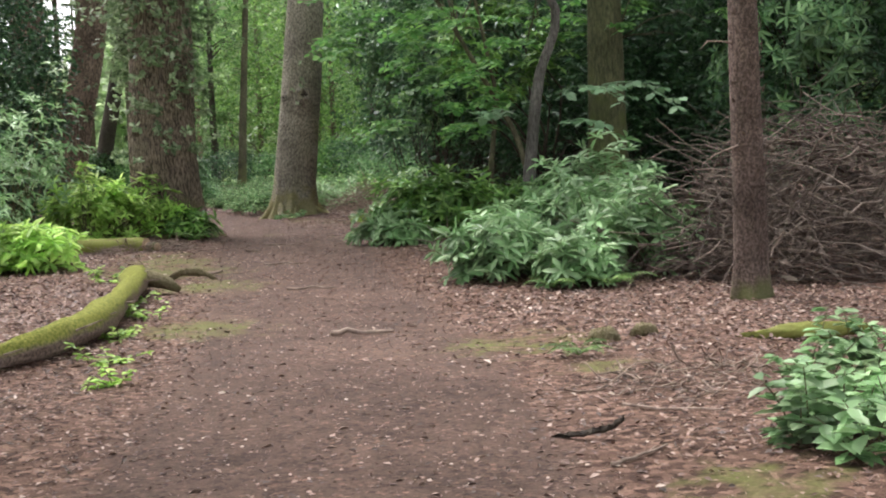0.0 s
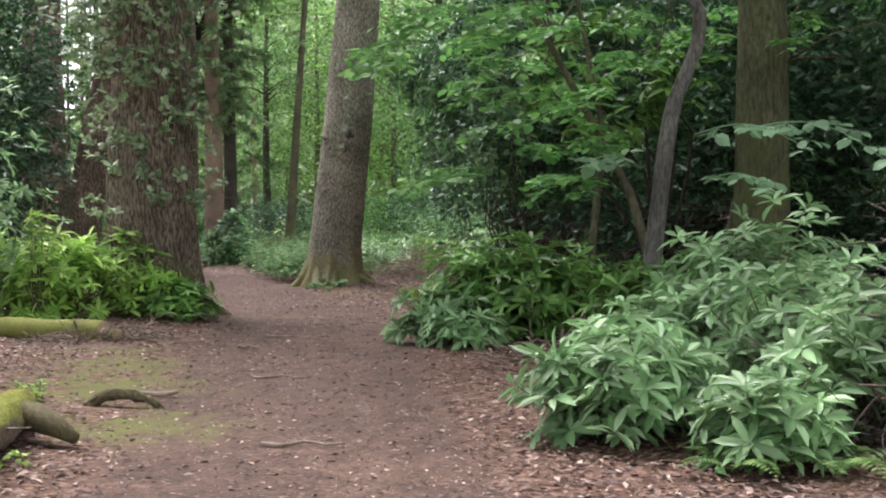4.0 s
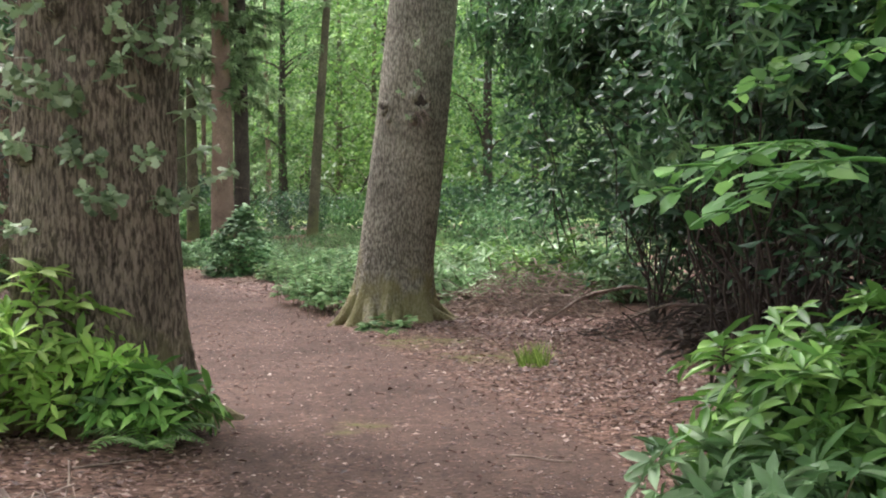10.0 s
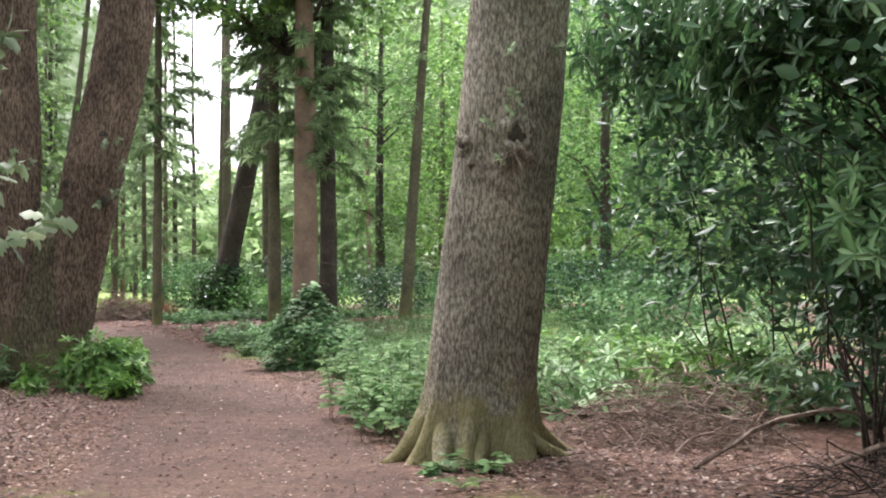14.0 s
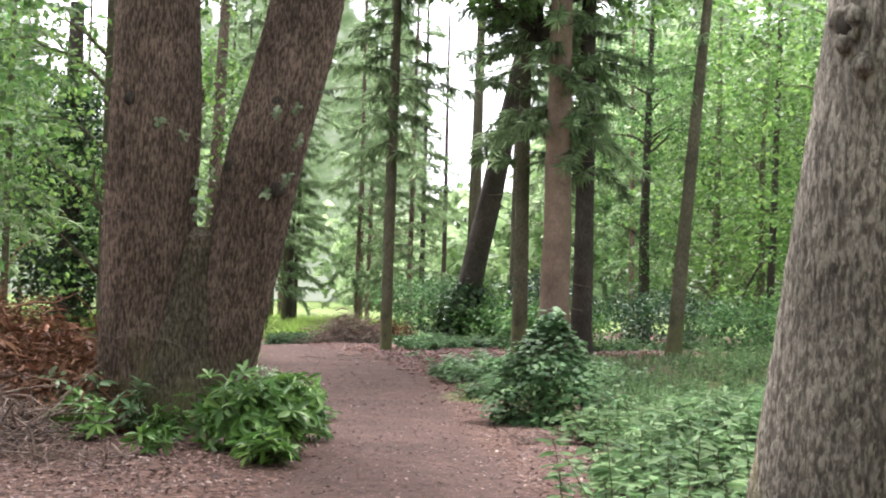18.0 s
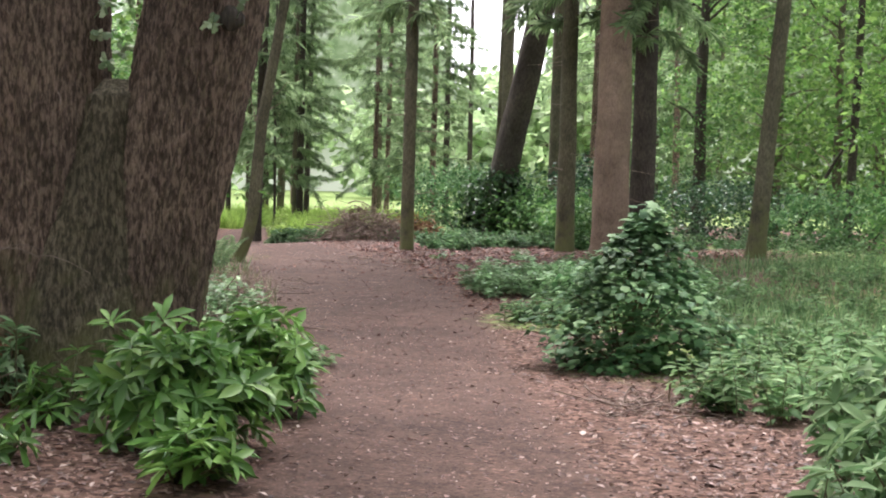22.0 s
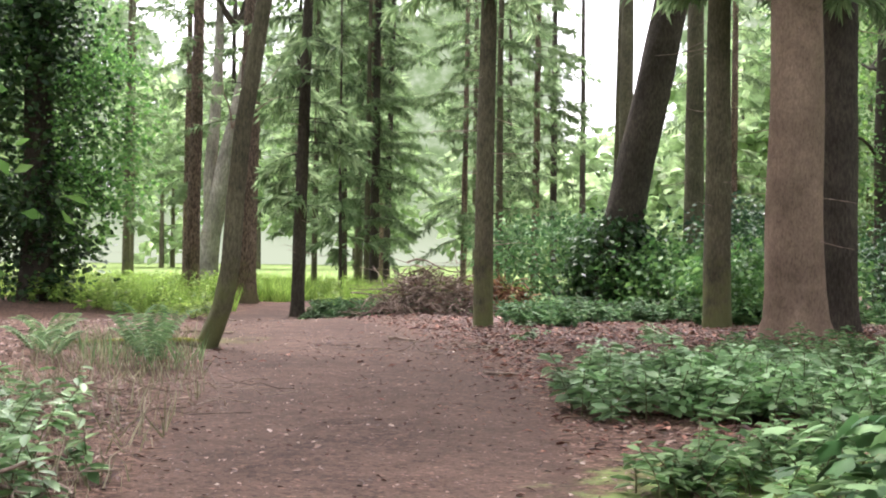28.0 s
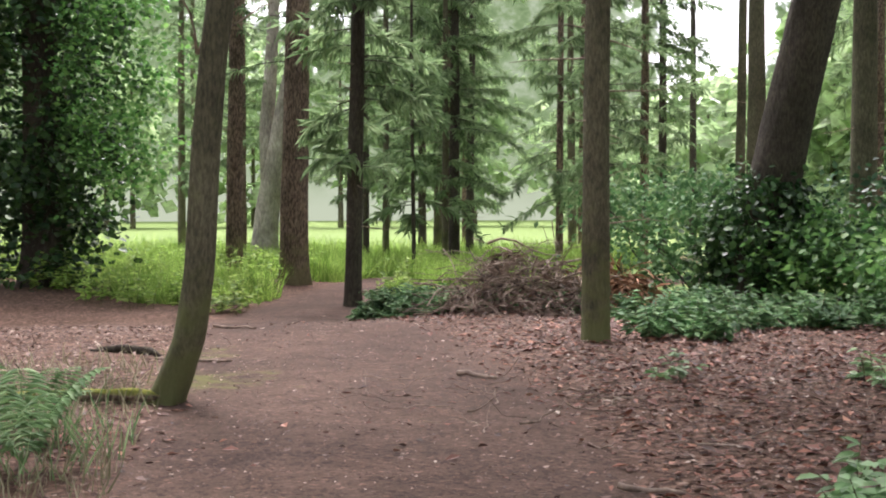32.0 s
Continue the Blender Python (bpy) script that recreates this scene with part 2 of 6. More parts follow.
def ground_material():
    m, n, l, b = material("woodland_ground")
    at = n.new("ShaderNodeAttribute")
    at.attribute_name = "cover"
    sep = n.new("ShaderNodeSeparateXYZ")
    l.new(at.outputs["Vector"], sep.inputs[0])
    fine = noise_node(n, l, 70.0, 6.0, None, 0.8)
    mid = noise_node(n, l, 4.5, 5.0)
    big = noise_node(n, l, 0.7, 3.0)
    def crumbs(scale):
        v = n.new("ShaderNodeTexVoronoi")
        v.inputs["Scale"].default_value = scale
        co = n.new("ShaderNodeTexCoord")
        l.new(co.outputs["Object"], v.inputs["Vector"])
        s = n.new("ShaderNodeSeparateColor")
        l.new(v.outputs["Color"], s.inputs[0])
        return s.outputs[0]

    def times(a, b_):
        m_ = n.new("ShaderNodeMix")
        m_.data_type, m_.blend_type = "RGBA", "MULTIPLY"
        m_.inputs[0].default_value = 1.0
        l.new(a, m_.inputs[6])
        l.new(b_, m_.inputs[7])
        return m_.outputs[2]

    soil = ramp(n, [(0.25, (0.036, 0.023, 0.018)), (0.5, (0.098, 0.064, 0.05)), (0.75, (0.168, 0.115, 0.09))])
    l.new(fine.outputs["Fac"], soil.inputs[0])
    worn = ramp(n, [(0.3, (0.74, 0.72, 0.72)), (0.5, (0.97, 0.96, 0.96)), (0.7, (1.2, 1.19, 1.18))])
    l.new(mid.outputs["Fac"], worn.inputs[0])
    mul = n.new("ShaderNodeMix")
    mul.data_type, mul.blend_type = "RGBA", "MULTIPLY"
    mul.inputs[0].default_value = 1.0
    l.new(soil.outputs[0], mul.inputs[6])
    l.new(worn.outputs[0], mul.inputs[7])
    tread = ramp(n, [(0.35, (0.78, 0.77, 0.78)), (0.65, (1.16, 1.15, 1.14))])
    l.new(big.outputs["Fac"], tread.inputs[0])
    speck = ramp(n, [(0.0, (0.55, 0.52, 0.55)), (0.3, (0.9, 0.9, 0.9)), (0.75, (1.05, 1.03, 1.02)), (0.93, (1.2, 1.15, 1.12)), (1.0, (1.9, 1.75, 1.65))])
    l.new(crumbs(38.0), speck.inputs[0])
    path_colour = times(times(mul.outputs[2], tread.outputs[0]), speck.outputs[0])
    duff = ramp(n, [(0.25, (0.035, 0.021, 0.015)), (0.5, (0.1, 0.061, 0.045)), (0.78, (0.19, 0.122, 0.094))])
    l.new(fine.outputs["Fac"], duff.inputs[0])
    flat_leaf = ramp(n, [(0.0, (0.35, 0.3, 0.3)), (0.35, (0.85, 0.8, 0.78)), (0.7, (1.25, 1.2, 1.2)), (1.0, (2.1, 2.1, 2.1))])
    l.new(crumbs(24.0), flat_leaf.inputs[0])
    duff_colour = times(duff.outputs[0], flat_leaf.outputs[0])
    moss = ramp(n, [(0.3, (0.055, 0.058, 0.018)), (0.7, (0.16, 0.155, 0.055))])
    l.new(fine.outputs["Fac"], moss.inputs[0])
    grass = ramp(n, [(0.3, (0.11, 0.16, 0.045)), (0.7, (0.23, 0.32, 0.1))])
    l.new(mid.outputs["Fac"], grass.inputs[0])

    def mask(channel, jitter, lo, hi):
        a = n.new("ShaderNodeMath")
        l.new(sep.outputs[channel], a.inputs[0])
        sc = n.new("ShaderNodeMath")
        sc.operation = "MULTIPLY_ADD"
        l.new(mid.outputs["Fac"], sc.inputs[0])
        sc.inputs[1].default_value, sc.inputs[2].default_value = jitter, -jitter / 2
        l.new(sc.outputs[0], a.inputs[1])
        c = n.new("ShaderNodeMapRange")
        c.interpolation_type = "SMOOTHSTEP"
        c.inputs["From Min"].default_value, c.inputs["From Max"].default_value = lo, hi
        l.new(a.outputs[0], c.inputs["Value"])
        return c.outputs[0]

    c1 = mixed(n, l, mask("X", 0.7, 0.3, 0.7), duff_colour, path_colour)
    c2 = mixed(n, l, mask("Y", 2.2, 0.45, 1.15), c1.outputs[2], moss.outputs[0])
    c3 = mixed(n, l, mask("Z", 0.8, 0.3, 0.7), c2.outputs[2], grass.outputs[0])
    l.new(c3.outputs[2], b.inputs["Base Color"])
    b.inputs["Roughness"].default_value = 0.95
    b.inputs["Specular IOR Level"].default_value = 0.15
    rut = n.new("ShaderNodeMath")
    rut.operation = "MULTIPLY_ADD"
    rut.inputs[1].default_value = 1.5
    l.new(mid.outputs["Fac"], rut.inputs[0])
    l.new(fine.outputs["Fac"], rut.inputs[2])
    bump(n, l, b, rut.outputs[0], 0.6, 0.006)
    return m


GROUND = ground_material()
LITTER = litter_material()
REDLEAF = litter_material("red_fallen_leaf", (1.0, 0.62, 0.5))
OAK = bark_material("oak_bark", (0.042, 0.031, 0.023), (0.33, 0.255, 0.195), (0.2, 0.175, 0.085), 36.0, flat=0.25, depth=0.028, crack=0.7, plate=0.2)
OAK_GREY = bark_material("grey_oak_bark", (0.075, 0.065, 0.05), (0.5, 0.45, 0.36), (0.25, 0.225, 0.09), 44.0, flat=0.34, depth=0.022, moss_top=1.6, crack=0.6, plate=0.2)
PINE = bark_material("dark_red_bark", (0.036, 0.025, 0.019), (0.29, 0.208, 0.158), (0.17, 0.15, 0.075), 34.0, flat=0.26, depth=0.028, moss_top=1.7, crack=0.6, plate=0.2)
# mossy, and darker than the stems' bark to put the fork's shade in colour
FORK = bark_material("mossy_shaded_fork_bark", (0.03, 0.026, 0.016), (0.2, 0.165, 0.11), (0.12, 0.115, 0.05), 34.0, flat=0.26, depth=0.026, moss_top=1.7, crack=0.6, plate=0.2)
SPRUCE = bark_material("flaky_spruce_bark", (0.04, 0.028, 0.023), (0.2, 0.145, 0.12), (0.13, 0.14, 0.05), 40.0, flat=0.8, depth=0.014, moss_top=0.5, crack=0.5)
BROWN = bark_material("red_brown_bark", (0.105, 0.072, 0.052), (0.255, 0.18, 0.132), None, 40.0, flat=0.6, depth=0.005, crack=0.15)
SLIM = bark_material("green_grey_bark", (0.04, 0.038, 0.026), (0.14, 0.125, 0.08), (0.12, 0.13, 0.05), 36.0, depth=0.006, moss_top=2.0)
DARKBARK = bark_material("dark_bark", (0.022, 0.018, 0.015), (0.08, 0.066, 0.052), None, 30.0, depth=0.01)
PALE = bark_material("pale_bark", (0.16, 0.14, 0.12), (0.4, 0.36, 0.31), None, 18.0, depth=0.006)
MOSSY = bark_material("mossy_trunk_bark", (0.025, 0.028, 0.014), (0.105, 0.105, 0.055), (0.1, 0.115, 0.04), 26.0, flat=0.3, depth=0.015, moss_top=4.0)
PALE_HAZEL = bark_material("hazel_bark", (0.035, 0.03, 0.027), (0.17, 0.155, 0.14), None, 30.0, depth=0.006)
MOSSLOG = bark_material("mossy_log_bark", (0.07, 0.06, 0.03), (0.22, 0.21, 0.07), (0.2, 0.22, 0.05), 18.0, depth=0.01, moss_top=0.9)
CUTWOOD = plain_material("cut_wood", (0.22, 0.14, 0.09), (0.45, 0.32, 0.22), 30.0)
TWIG = plain_material("dead_twig", (0.1, 0.07, 0.055), (0.34, 0.26, 0.21), 14.0, islands=True)
BRUSH = plain_material("weathered_brush", (0.055, 0.04, 0.032), (0.21, 0.165, 0.135), 14.0, islands=True)
BRACKEN = plain_material("dead_bracken", (0.12, 0.055, 0.03), (0.36, 0.19, 0.11), 10.0, islands=True)
STEM = plain_material("green_stem", (0.06, 0.06, 0.03), (0.16, 0.15, 0.08), 18.0)
# near black, so that stems and twigs in the undergrowth read as shaded
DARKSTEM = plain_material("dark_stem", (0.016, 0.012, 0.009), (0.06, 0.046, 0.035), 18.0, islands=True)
RHODO = leaf_material("rhododendron_leaf", (0.059, 0.143, 0.028), (0.126, 0.270, 0.056), (0.254, 0.427, 0.106), 0.36, 0.25)
RHODO_PALE = leaf_material("young_rhododendron_leaf", (0.115, 0.225, 0.085), (0.23, 0.385, 0.17), (0.39, 0.53, 0.3), 0.36)
RHODO_LIME = leaf_material("lime_rhododendron_leaf", (0.175, 0.320, 0.065), (0.345, 0.560, 0.118), (0.580, 0.760, 0.230), 0.42, 0.5)
LAUREL = leaf_material("laurel_leaf", (0.045, 0.115, 0.038), (0.1, 0.215, 0.075), (0.235, 0.38, 0.165), 0.3, 0.22, 0.5)
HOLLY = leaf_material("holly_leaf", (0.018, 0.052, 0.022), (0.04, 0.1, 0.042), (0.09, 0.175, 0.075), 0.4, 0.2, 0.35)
HAZEL = leaf_material("hazel_leaf", (0.066, 0.172, 0.044), (0.135, 0.315, 0.082), (0.28, 0.51, 0.145), 0.5, 0.45)
HAZEL_PALE = leaf_material("young_hazel_leaf", (0.13, 0.24, 0.12), (0.22, 0.36, 0.2), (0.34, 0.48, 0.3), 0.5, 0.45)
BEECH = leaf_material("beech_leaf", (0.06, 0.135, 0.032), (0.125, 0.245, 0.058), (0.255, 0.41, 0.11), 0.5, 0.5)
OAKLEAF = leaf_material("oak_leaf", (0.106, 0.158, 0.076), (0.212, 0.289, 0.151), (0.398, 0.473, 0.292), 0.45, 0.35)
MAPLE = leaf_material("sycamore_leaf", (0.04, 0.104, 0.039), (0.09, 0.19, 0.07), (0.18, 0.3, 0.125), 0.6, 0.3, 0.25)
NETTLE = leaf_material("nettle_leaf", (0.075, 0.150, 0.060), (0.150, 0.260, 0.105), (0.270, 0.390, 0.190), 0.62, 0.4, 0.15)
FERN = leaf_material("fern_frond", (0.063, 0.126, 0.029), (0.117, 0.207, 0.057), (0.198, 0.297, 0.095), 0.5, 0.4)
GRASS = leaf_material("grass_blade", (0.122, 0.211, 0.039), (0.246, 0.395, 0.077), (0.437, 0.569, 0.153), 0.5, 0.5)
NEEDLE = leaf_material("spruce_needle", (0.110, 0.180, 0.080), (0.205, 0.300, 0.142), (0.335, 0.440, 0.235), 0.6, 0.6)
DRY = leaf_material("dry_grass_blade", (0.13, 0.13, 0.07), (0.24, 0.23, 0.14), (0.4, 0.37, 0.26), 0.7, 0.35, 0.15)
IVY = leaf_material("ivy_leaf", (0.014, 0.040, 0.014), (0.035, 0.080, 0.026), (0.081, 0.150, 0.047), 0.35, 0.25)


def moss_on_top():
    """Grey-brown wood whose upper side is furred with moss."""
    m, n, l, b = material("moss_topped_wood")
    fine = noise_node(n, l, 45.0, 5.0)
    patch = noise_node(n, l, 5.0, 4.0)
    wood = ramp(n, [(0.3, (0.06, 0.045, 0.035)), (0.7, (0.26, 0.2, 0.16))])
    moss = ramp(n, [(0.3, (0.07, 0.085, 0.015)), (0.7, (0.25, 0.25, 0.06))])
    l.new(fine.outputs["Fac"], wood.inputs[0])
    l.new(fine.outputs["Fac"], moss.inputs[0])
    geo = n.new("ShaderNodeNewGeometry")
    xyz = n.new("ShaderNodeSeparateXYZ")
    l.new(geo.outputs["Normal"], xyz.inputs[0])
    add = n.new("ShaderNodeMath")
    l.new(xyz.outputs["Z"], add.inputs[0])
    l.new(patch.outputs["Fac"], add.inputs[1])
    cut = n.new("ShaderNodeMapRange")
    cut.inputs["From Min"].default_value, cut.inputs["From Max"].default_value = 0.45, 1.0
    l.new(add.outputs[0], cut.inputs["Value"])
    l.new(mixed(n, l, cut.outputs[0], wood.outputs[0], moss.outputs[0]).outputs[2], b.inputs["Base Color"])
    b.inputs["Roughness"].default_value = 0.95
    b.inputs["Specular IOR Level"].default_value = 0.1
    bump(n, l, b, fine.outputs["Fac"], 0.9, 0.012)
    return m


MOSSTOP = moss_on_top()

# ---- mesh helpers ----
rng = np.random.default_rng(7)


def solid(name, V, quads=None, tris=None, mat=None, smooth=True):
    """A mesh from vertex and face arrays."""
    V = np.asarray(V, np.float32).reshape(-1, 3)
    q = np.zeros((0, 4), np.int32) if quads is None else np.asarray(quads, np.int32).reshape(-1, 4)
    t = np.zeros((0, 3), np.int32) if tris is None else np.asarray(tris, np.int32).reshape(-1, 3)
    me = bpy.data.meshes.new(name)
    me.vertices.add(len(V))
    me.vertices.foreach_set("co", V.ravel())
    loops = np.concatenate([q.ravel(), t.ravel()])
    me.loops.add(len(loops))
    me.loops.foreach_set("vertex_index", loops)
    me.polygons.add(len(q) + len(t))
    start = np.concatenate([np.arange(len(q)) * 4, len(q) * 4 + np.arange(len(t)) * 3]).astype(np.int32)
    me.polygons.foreach_set("loop_start", start)
    me.polygons.foreach_set("use_smooth", np.full(len(start), smooth))
    me.update(calc_edges=True)
    if mat:
        me.materials.append(mat)
    return me


def merge(pieces):
    """Joins (V, quads, tris) pieces into one."""
    Vs, Qs, Ts, n = [], [], [], 0
    for V, Q, T in pieces:
        Vs.append(V)
        if Q is not None and len(Q):
            Qs.append(np.asarray(Q) + n)
        if T is not None and len(T):
            Ts.append(np.asarray(T) + n)
        n += len(V)
    return np.concatenate(Vs), np.concatenate(Qs) if Qs else None, np.concatenate(Ts) if Ts else None


def part(name, geo, mat, parent, label="", kind="", smooth=True):
    ob = new(name, solid(name, *geo, mat, smooth))
    ob.parent = parent
    return tagged(ob, label, kind=kind)


def thing(name, x, y, label, category, z=None, group="", turn=0.0, kind=""):
    ob = new(name)
    ob.empty_display_size = 0.2
    ob.matrix_basis = pose(x, y, ground_z(x, y) if z is None else z, 0, 0, turn)
    return tagged(ob, label, category, group, kind)


def tube(points, radii, sides=8, cap=True):
    """A round limb along points."""
    P = np.asarray(points, float)
    R = np.broadcast_to(np.asarray(radii, float), (len(P),))
    T = np.gradient(P, axis=0)
    T /= np.linalg.norm(T, axis=1)[:, None] + 1e-9
    ref = np.where(np.abs(T[:, 2:3]) > 0.9, np.array([[1.0, 0, 0]]), np.array([[0, 0, 1.0]]))
    if (np.abs(T[:, 2]) > 0.9).any():
        ref[:] = (1.0, 0.02, 0) if np.abs(T[:, 0]).mean() < 0.9 else (0, 1.0, 0)
    A = np.cross(T, ref)
    A /= np.linalg.norm(A, axis=1)[:, None] + 1e-9
    B = np.cross(T, A)
    a = np.linspace(0, 2 * np.pi, sides, endpoint=False)
    V = P[:, None] + R[:, None, None] * (np.cos(a)[None, :, None] * A[:, None] + np.sin(a)[None, :, None] * B[:, None])
    i, j = np.meshgrid(np.arange(len(P) - 1), np.arange(sides), indexing="ij")
    k = (j + 1) % sides
    Q = np.stack([i * sides + j, (i + 1) * sides + j, (i + 1) * sides + k, i * sides + k], -1).reshape(-1, 4)
    V = V.reshape(-1, 3)
    tr = None
    if cap:
        n = len(V)
        V = np.concatenate([V, P[:1], P[-1:]])
        j = np.arange(sides)
        tr = np.concatenate([np.stack([np.full(sides, n), j, (j + 1) % sides], 1), np.stack([np.full(sides, n + 1), n - sides + (j + 1) % sides, n - sides + j], 1)])
    return V, Q, tr


def unit(v):
    return v / (np.linalg.norm(v, axis=-1, keepdims=True) + 1e-9)


def smooth_noise(n, step, amount, r=rng):
    """A smooth random curve of n values."""
    k = max(2, n // step + 2)
    return np.interp(np.linspace(0, k - 1, n), np.arange(k), r.normal(0, amount, k))


LANCE = (np.array([(0, 0, 0), (-0.42, 0.34, 0.05), (0, 0.34, -0.03), (0.42, 0.34, 0.05), (-0.46, 0.68, 0.0), (0, 0.68, -0.08), (0.46, 0.68, 0.0), (0, 1, -0.16)]),
         np.array([(1, 4, 5, 2), (2, 5, 6, 3)]), np.array([(0, 1, 2), (0, 2, 3), (4, 7, 5), (5, 7, 6)]))
KITE = (np.array([(0, 0, 0), (-0.5, 0.5, 0.06), (0, 1, -0.1), (0.5, 0.5, 0.06)]), None, np.array([(0, 1, 2), (0, 2, 3)]))
LEAF = (np.array([(0, 0, 0), (-0.42, 0.32, 0.05), (-0.4, 0.7, 0.02), (0, 1, -0.12), (0.4, 0.7, 0.02), (0.42, 0.32, 0.05)]), np.array([(0, 3, 2, 1), (0, 5, 4, 3)]), np.zeros((0, 3), int))
BLADE = (np.array([(-0.5, 0, 0), (0.5, 0, 0), (-0.35, 0.5, 0.0), (0.35, 0.5, 0.0), (0, 1, -0.2)]), np.array([(0, 1, 3, 2)]), np.array([(2, 3, 4)]))
_b = [(0, 0), (0.3, 0.02), (0.46, 0.12), (0.4, 0.34), (0.55, 0.62), (0.27, 0.7), (0, 1), (-0.27, 0.7), (-0.55, 0.62), (-0.4, 0.34), (-0.46, 0.12), (-0.3, 0.02)]
MAPLELEAF = (np.array([(x, y, -0.16 * (x * x + (y - 0.3) ** 2)) for x, y in _b] + [(0, 0.35, 0.04)]), None, np.array([(12, i, (i + 1) % 12) for i in range(12)]))
_o = [(0, 0), (0.1, 0.14), (0.2, 0.24), (0.13, 0.35), (0.31, 0.48), (0.2, 0.58), (0.34, 0.74), (0.2, 0.86), (0, 1)]
_o = _o + [(-x, y) for x, y in _o[-2:0:-1]]
OAKSHAPE = (np.array([(x, y, -0.15 * (x * x + (y - 0.4) ** 2)) for x, y in _o] + [(0, 0.5, 0.03)]), None, np.array([(len(_o), i, (i + 1) % len(_o)) for i in range(len(_o))]))
ROUND = (np.array([(0, 0, 0), (-0.4, 0.2, 0.03), (-0.48, 0.55, 0.0), (0, 1, -0.1), (0.48, 0.55, 0.0), (0.4, 0.2, 0.03), (0, 0.5, -0.05)]), None,
         np.array([(6, 1, 0), (6, 2, 1), (6, 3, 2), (6, 4, 3), (6, 5, 4), (6, 0, 5)]))


def leaves(shape, at, along, face, length, width):
    """Many leaves as one mesh: base points, growing directions, facing directions, sizes."""
    T, Q, Tr = shape
    n = len(at)
    y = unit(np.asarray(along, float))
    x = unit(np.cross(y, face))
    z = np.cross(x, y)
    L, Wd = np.broadcast_to(length, (n,)), np.broadcast_to(width, (n,))
    V = (np.asarray(at)[:, None] + T[None, :, 0, None] * (Wd[:, None] * x)[:, None] + T[None, :, 1, None] * (L[:, None] * y)[:, None]
         + T[None, :, 2, None] * (L[:, None] * z)[:, None]).reshape(-1, 3)
    off = (np.arange(n) * len(T))[:, None, None]
    return V, (Q[None] + off).reshape(-1, 4) if Q is not None else None, (Tr[None] + off).reshape(-1, 3)


def ball(n, r=rng):
    return unit(r.normal(size=(n, 3)))


# ---- ground ----
TRACK = np.array([(0, -40), (-0.05, -5), (-0.2, 1), (-0.9, 10.1), (-1.85, 15.8), (-2.4, 20.8), (-4.9, 27.5), (-6.9, 33), (-8.5, 37), (-9.6, 39.3), (-11.3, 42.5), (-13.6, 46.5), (-16.2, 50), (-18.8, 53), (-21.6, 55.6), (-23.8, 60), (-25.5, 64.4), (-28, 72)])
HALF = np.array([1.0, 1.0, 1.05, 1.05, 1.05, 1.12, 1.35, 1.1, 0.85, 0.9, 1.2, 1.4, 1.5, 1.4, 1.15, 0.8, 0.6, 0.4])


def track_distance(x, y):
    """Distance from the path's middle, and the path's half width there."""
    x, y = np.asarray(x, float), np.asarray(y, float)
    best, half = np.full(x.shape, 1e9), np.ones(x.shape)
    for (a, b, h0, h1) in zip(TRACK[:-1], TRACK[1:], HALF[:-1], HALF[1:]):
        d = b - a
        s = np.clip(((x - a[0]) * d[0] + (y - a[1]) * d[1]) / (d @ d), 0, 1)
        dist = np.hypot(x - a[0] - s * d[0], y - a[1] - s * d[1])
        near = dist < best
        best, half = np.where(near, dist, best), np.where(near, h0 + s * (h1 - h0), half)
    return best, half


def waves(x, y):
    return 0.5 * np.sin(x * 1.3 + 0.7 * np.sin(y * 0.9)) + 0.5 * np.sin(y * 1.1 + 0.8 * np.sin(x * 0.7) + 2) + 0.3 * np.sin(2.9 * x - 2.3 * y)


LEVELS = np.array([(2.9, 13.0, -0.2), (1.7, 13.5, -0.1), (-1.2, 14, -0.03), (-3.1, 15.2, 0.03), (-4.4, 20, 0.12), (-4.6, 23, 0.15), (-3.4, 28.8, 0.0), (-1.6, 24.8, 0), (-3, 23.5, 0), (-2.5, 19, 0), (0.6, 18, 0.05), (0, 1, 0), (-0.5, 6, -0.02),
                   (-7.8, 40.4, -0.2), (-9.6, 41.5, -0.03), (-10, 43, 0), (-5, 36, -0.05), (-11, 36.4, 0.0), (-17.2, 49, 0.1), (-13, 45.4, -0.05), (-12.7, 48.7, 0.03), (-12.8, 55.4, 0.1), (-15.9, 54, 0.2), (-22.8, 59.3, -0.15), (-28, 62.4, 0.1), (-26, 62, 0.0), (-8.4, 53.5, 0.35), (-16, 51, 0.05), (-27, 68, -0.1), (-16, 60, 0.1), (-4, 29.5, 0.0), (-7, 31, 0.0)])


def level(x, y):
    """The broad rise and fall of the ground."""
    s, w = np.full(np.shape(x), 0.0), np.full(np.shape(x), 0.02)
    for cx, cy, z in LEVELS:
        k = np.exp(-((x - cx) ** 2 + (y - cy) ** 2) / 12.0)
        s, w = s + k * z, w + k
    return s / w


def ground_height(x, y):
    d, h = track_distance(x, y)
    off = np.clip((d - h) / 1.2, 0, 1)
    return level(x, y) + 0.03 * off + 0.035 * off * waves(x, y) + 0.008 * waves(x * 0.6 + 3, y * 0.5)


def ground_z(x, y):
    return float(ground_height(np.array([x]), np.array([y]))[0])


def axis(lo, hi, step, out):
    far = np.cumsum(step * 1.35 ** np.arange(1, 24))
    far = far[far < out]
    return np.concatenate([lo - far[::-1], np.arange(lo, hi + step / 2, step), hi + far])


def spot(x, y, spots):
    m = np.zeros(x.shape)
    for cx, cy, r, a in spots:
        m = np.maximum(m, a * np.clip(1.3 - np.hypot(x - cx, y - cy) / r, 0, 1))
    return m


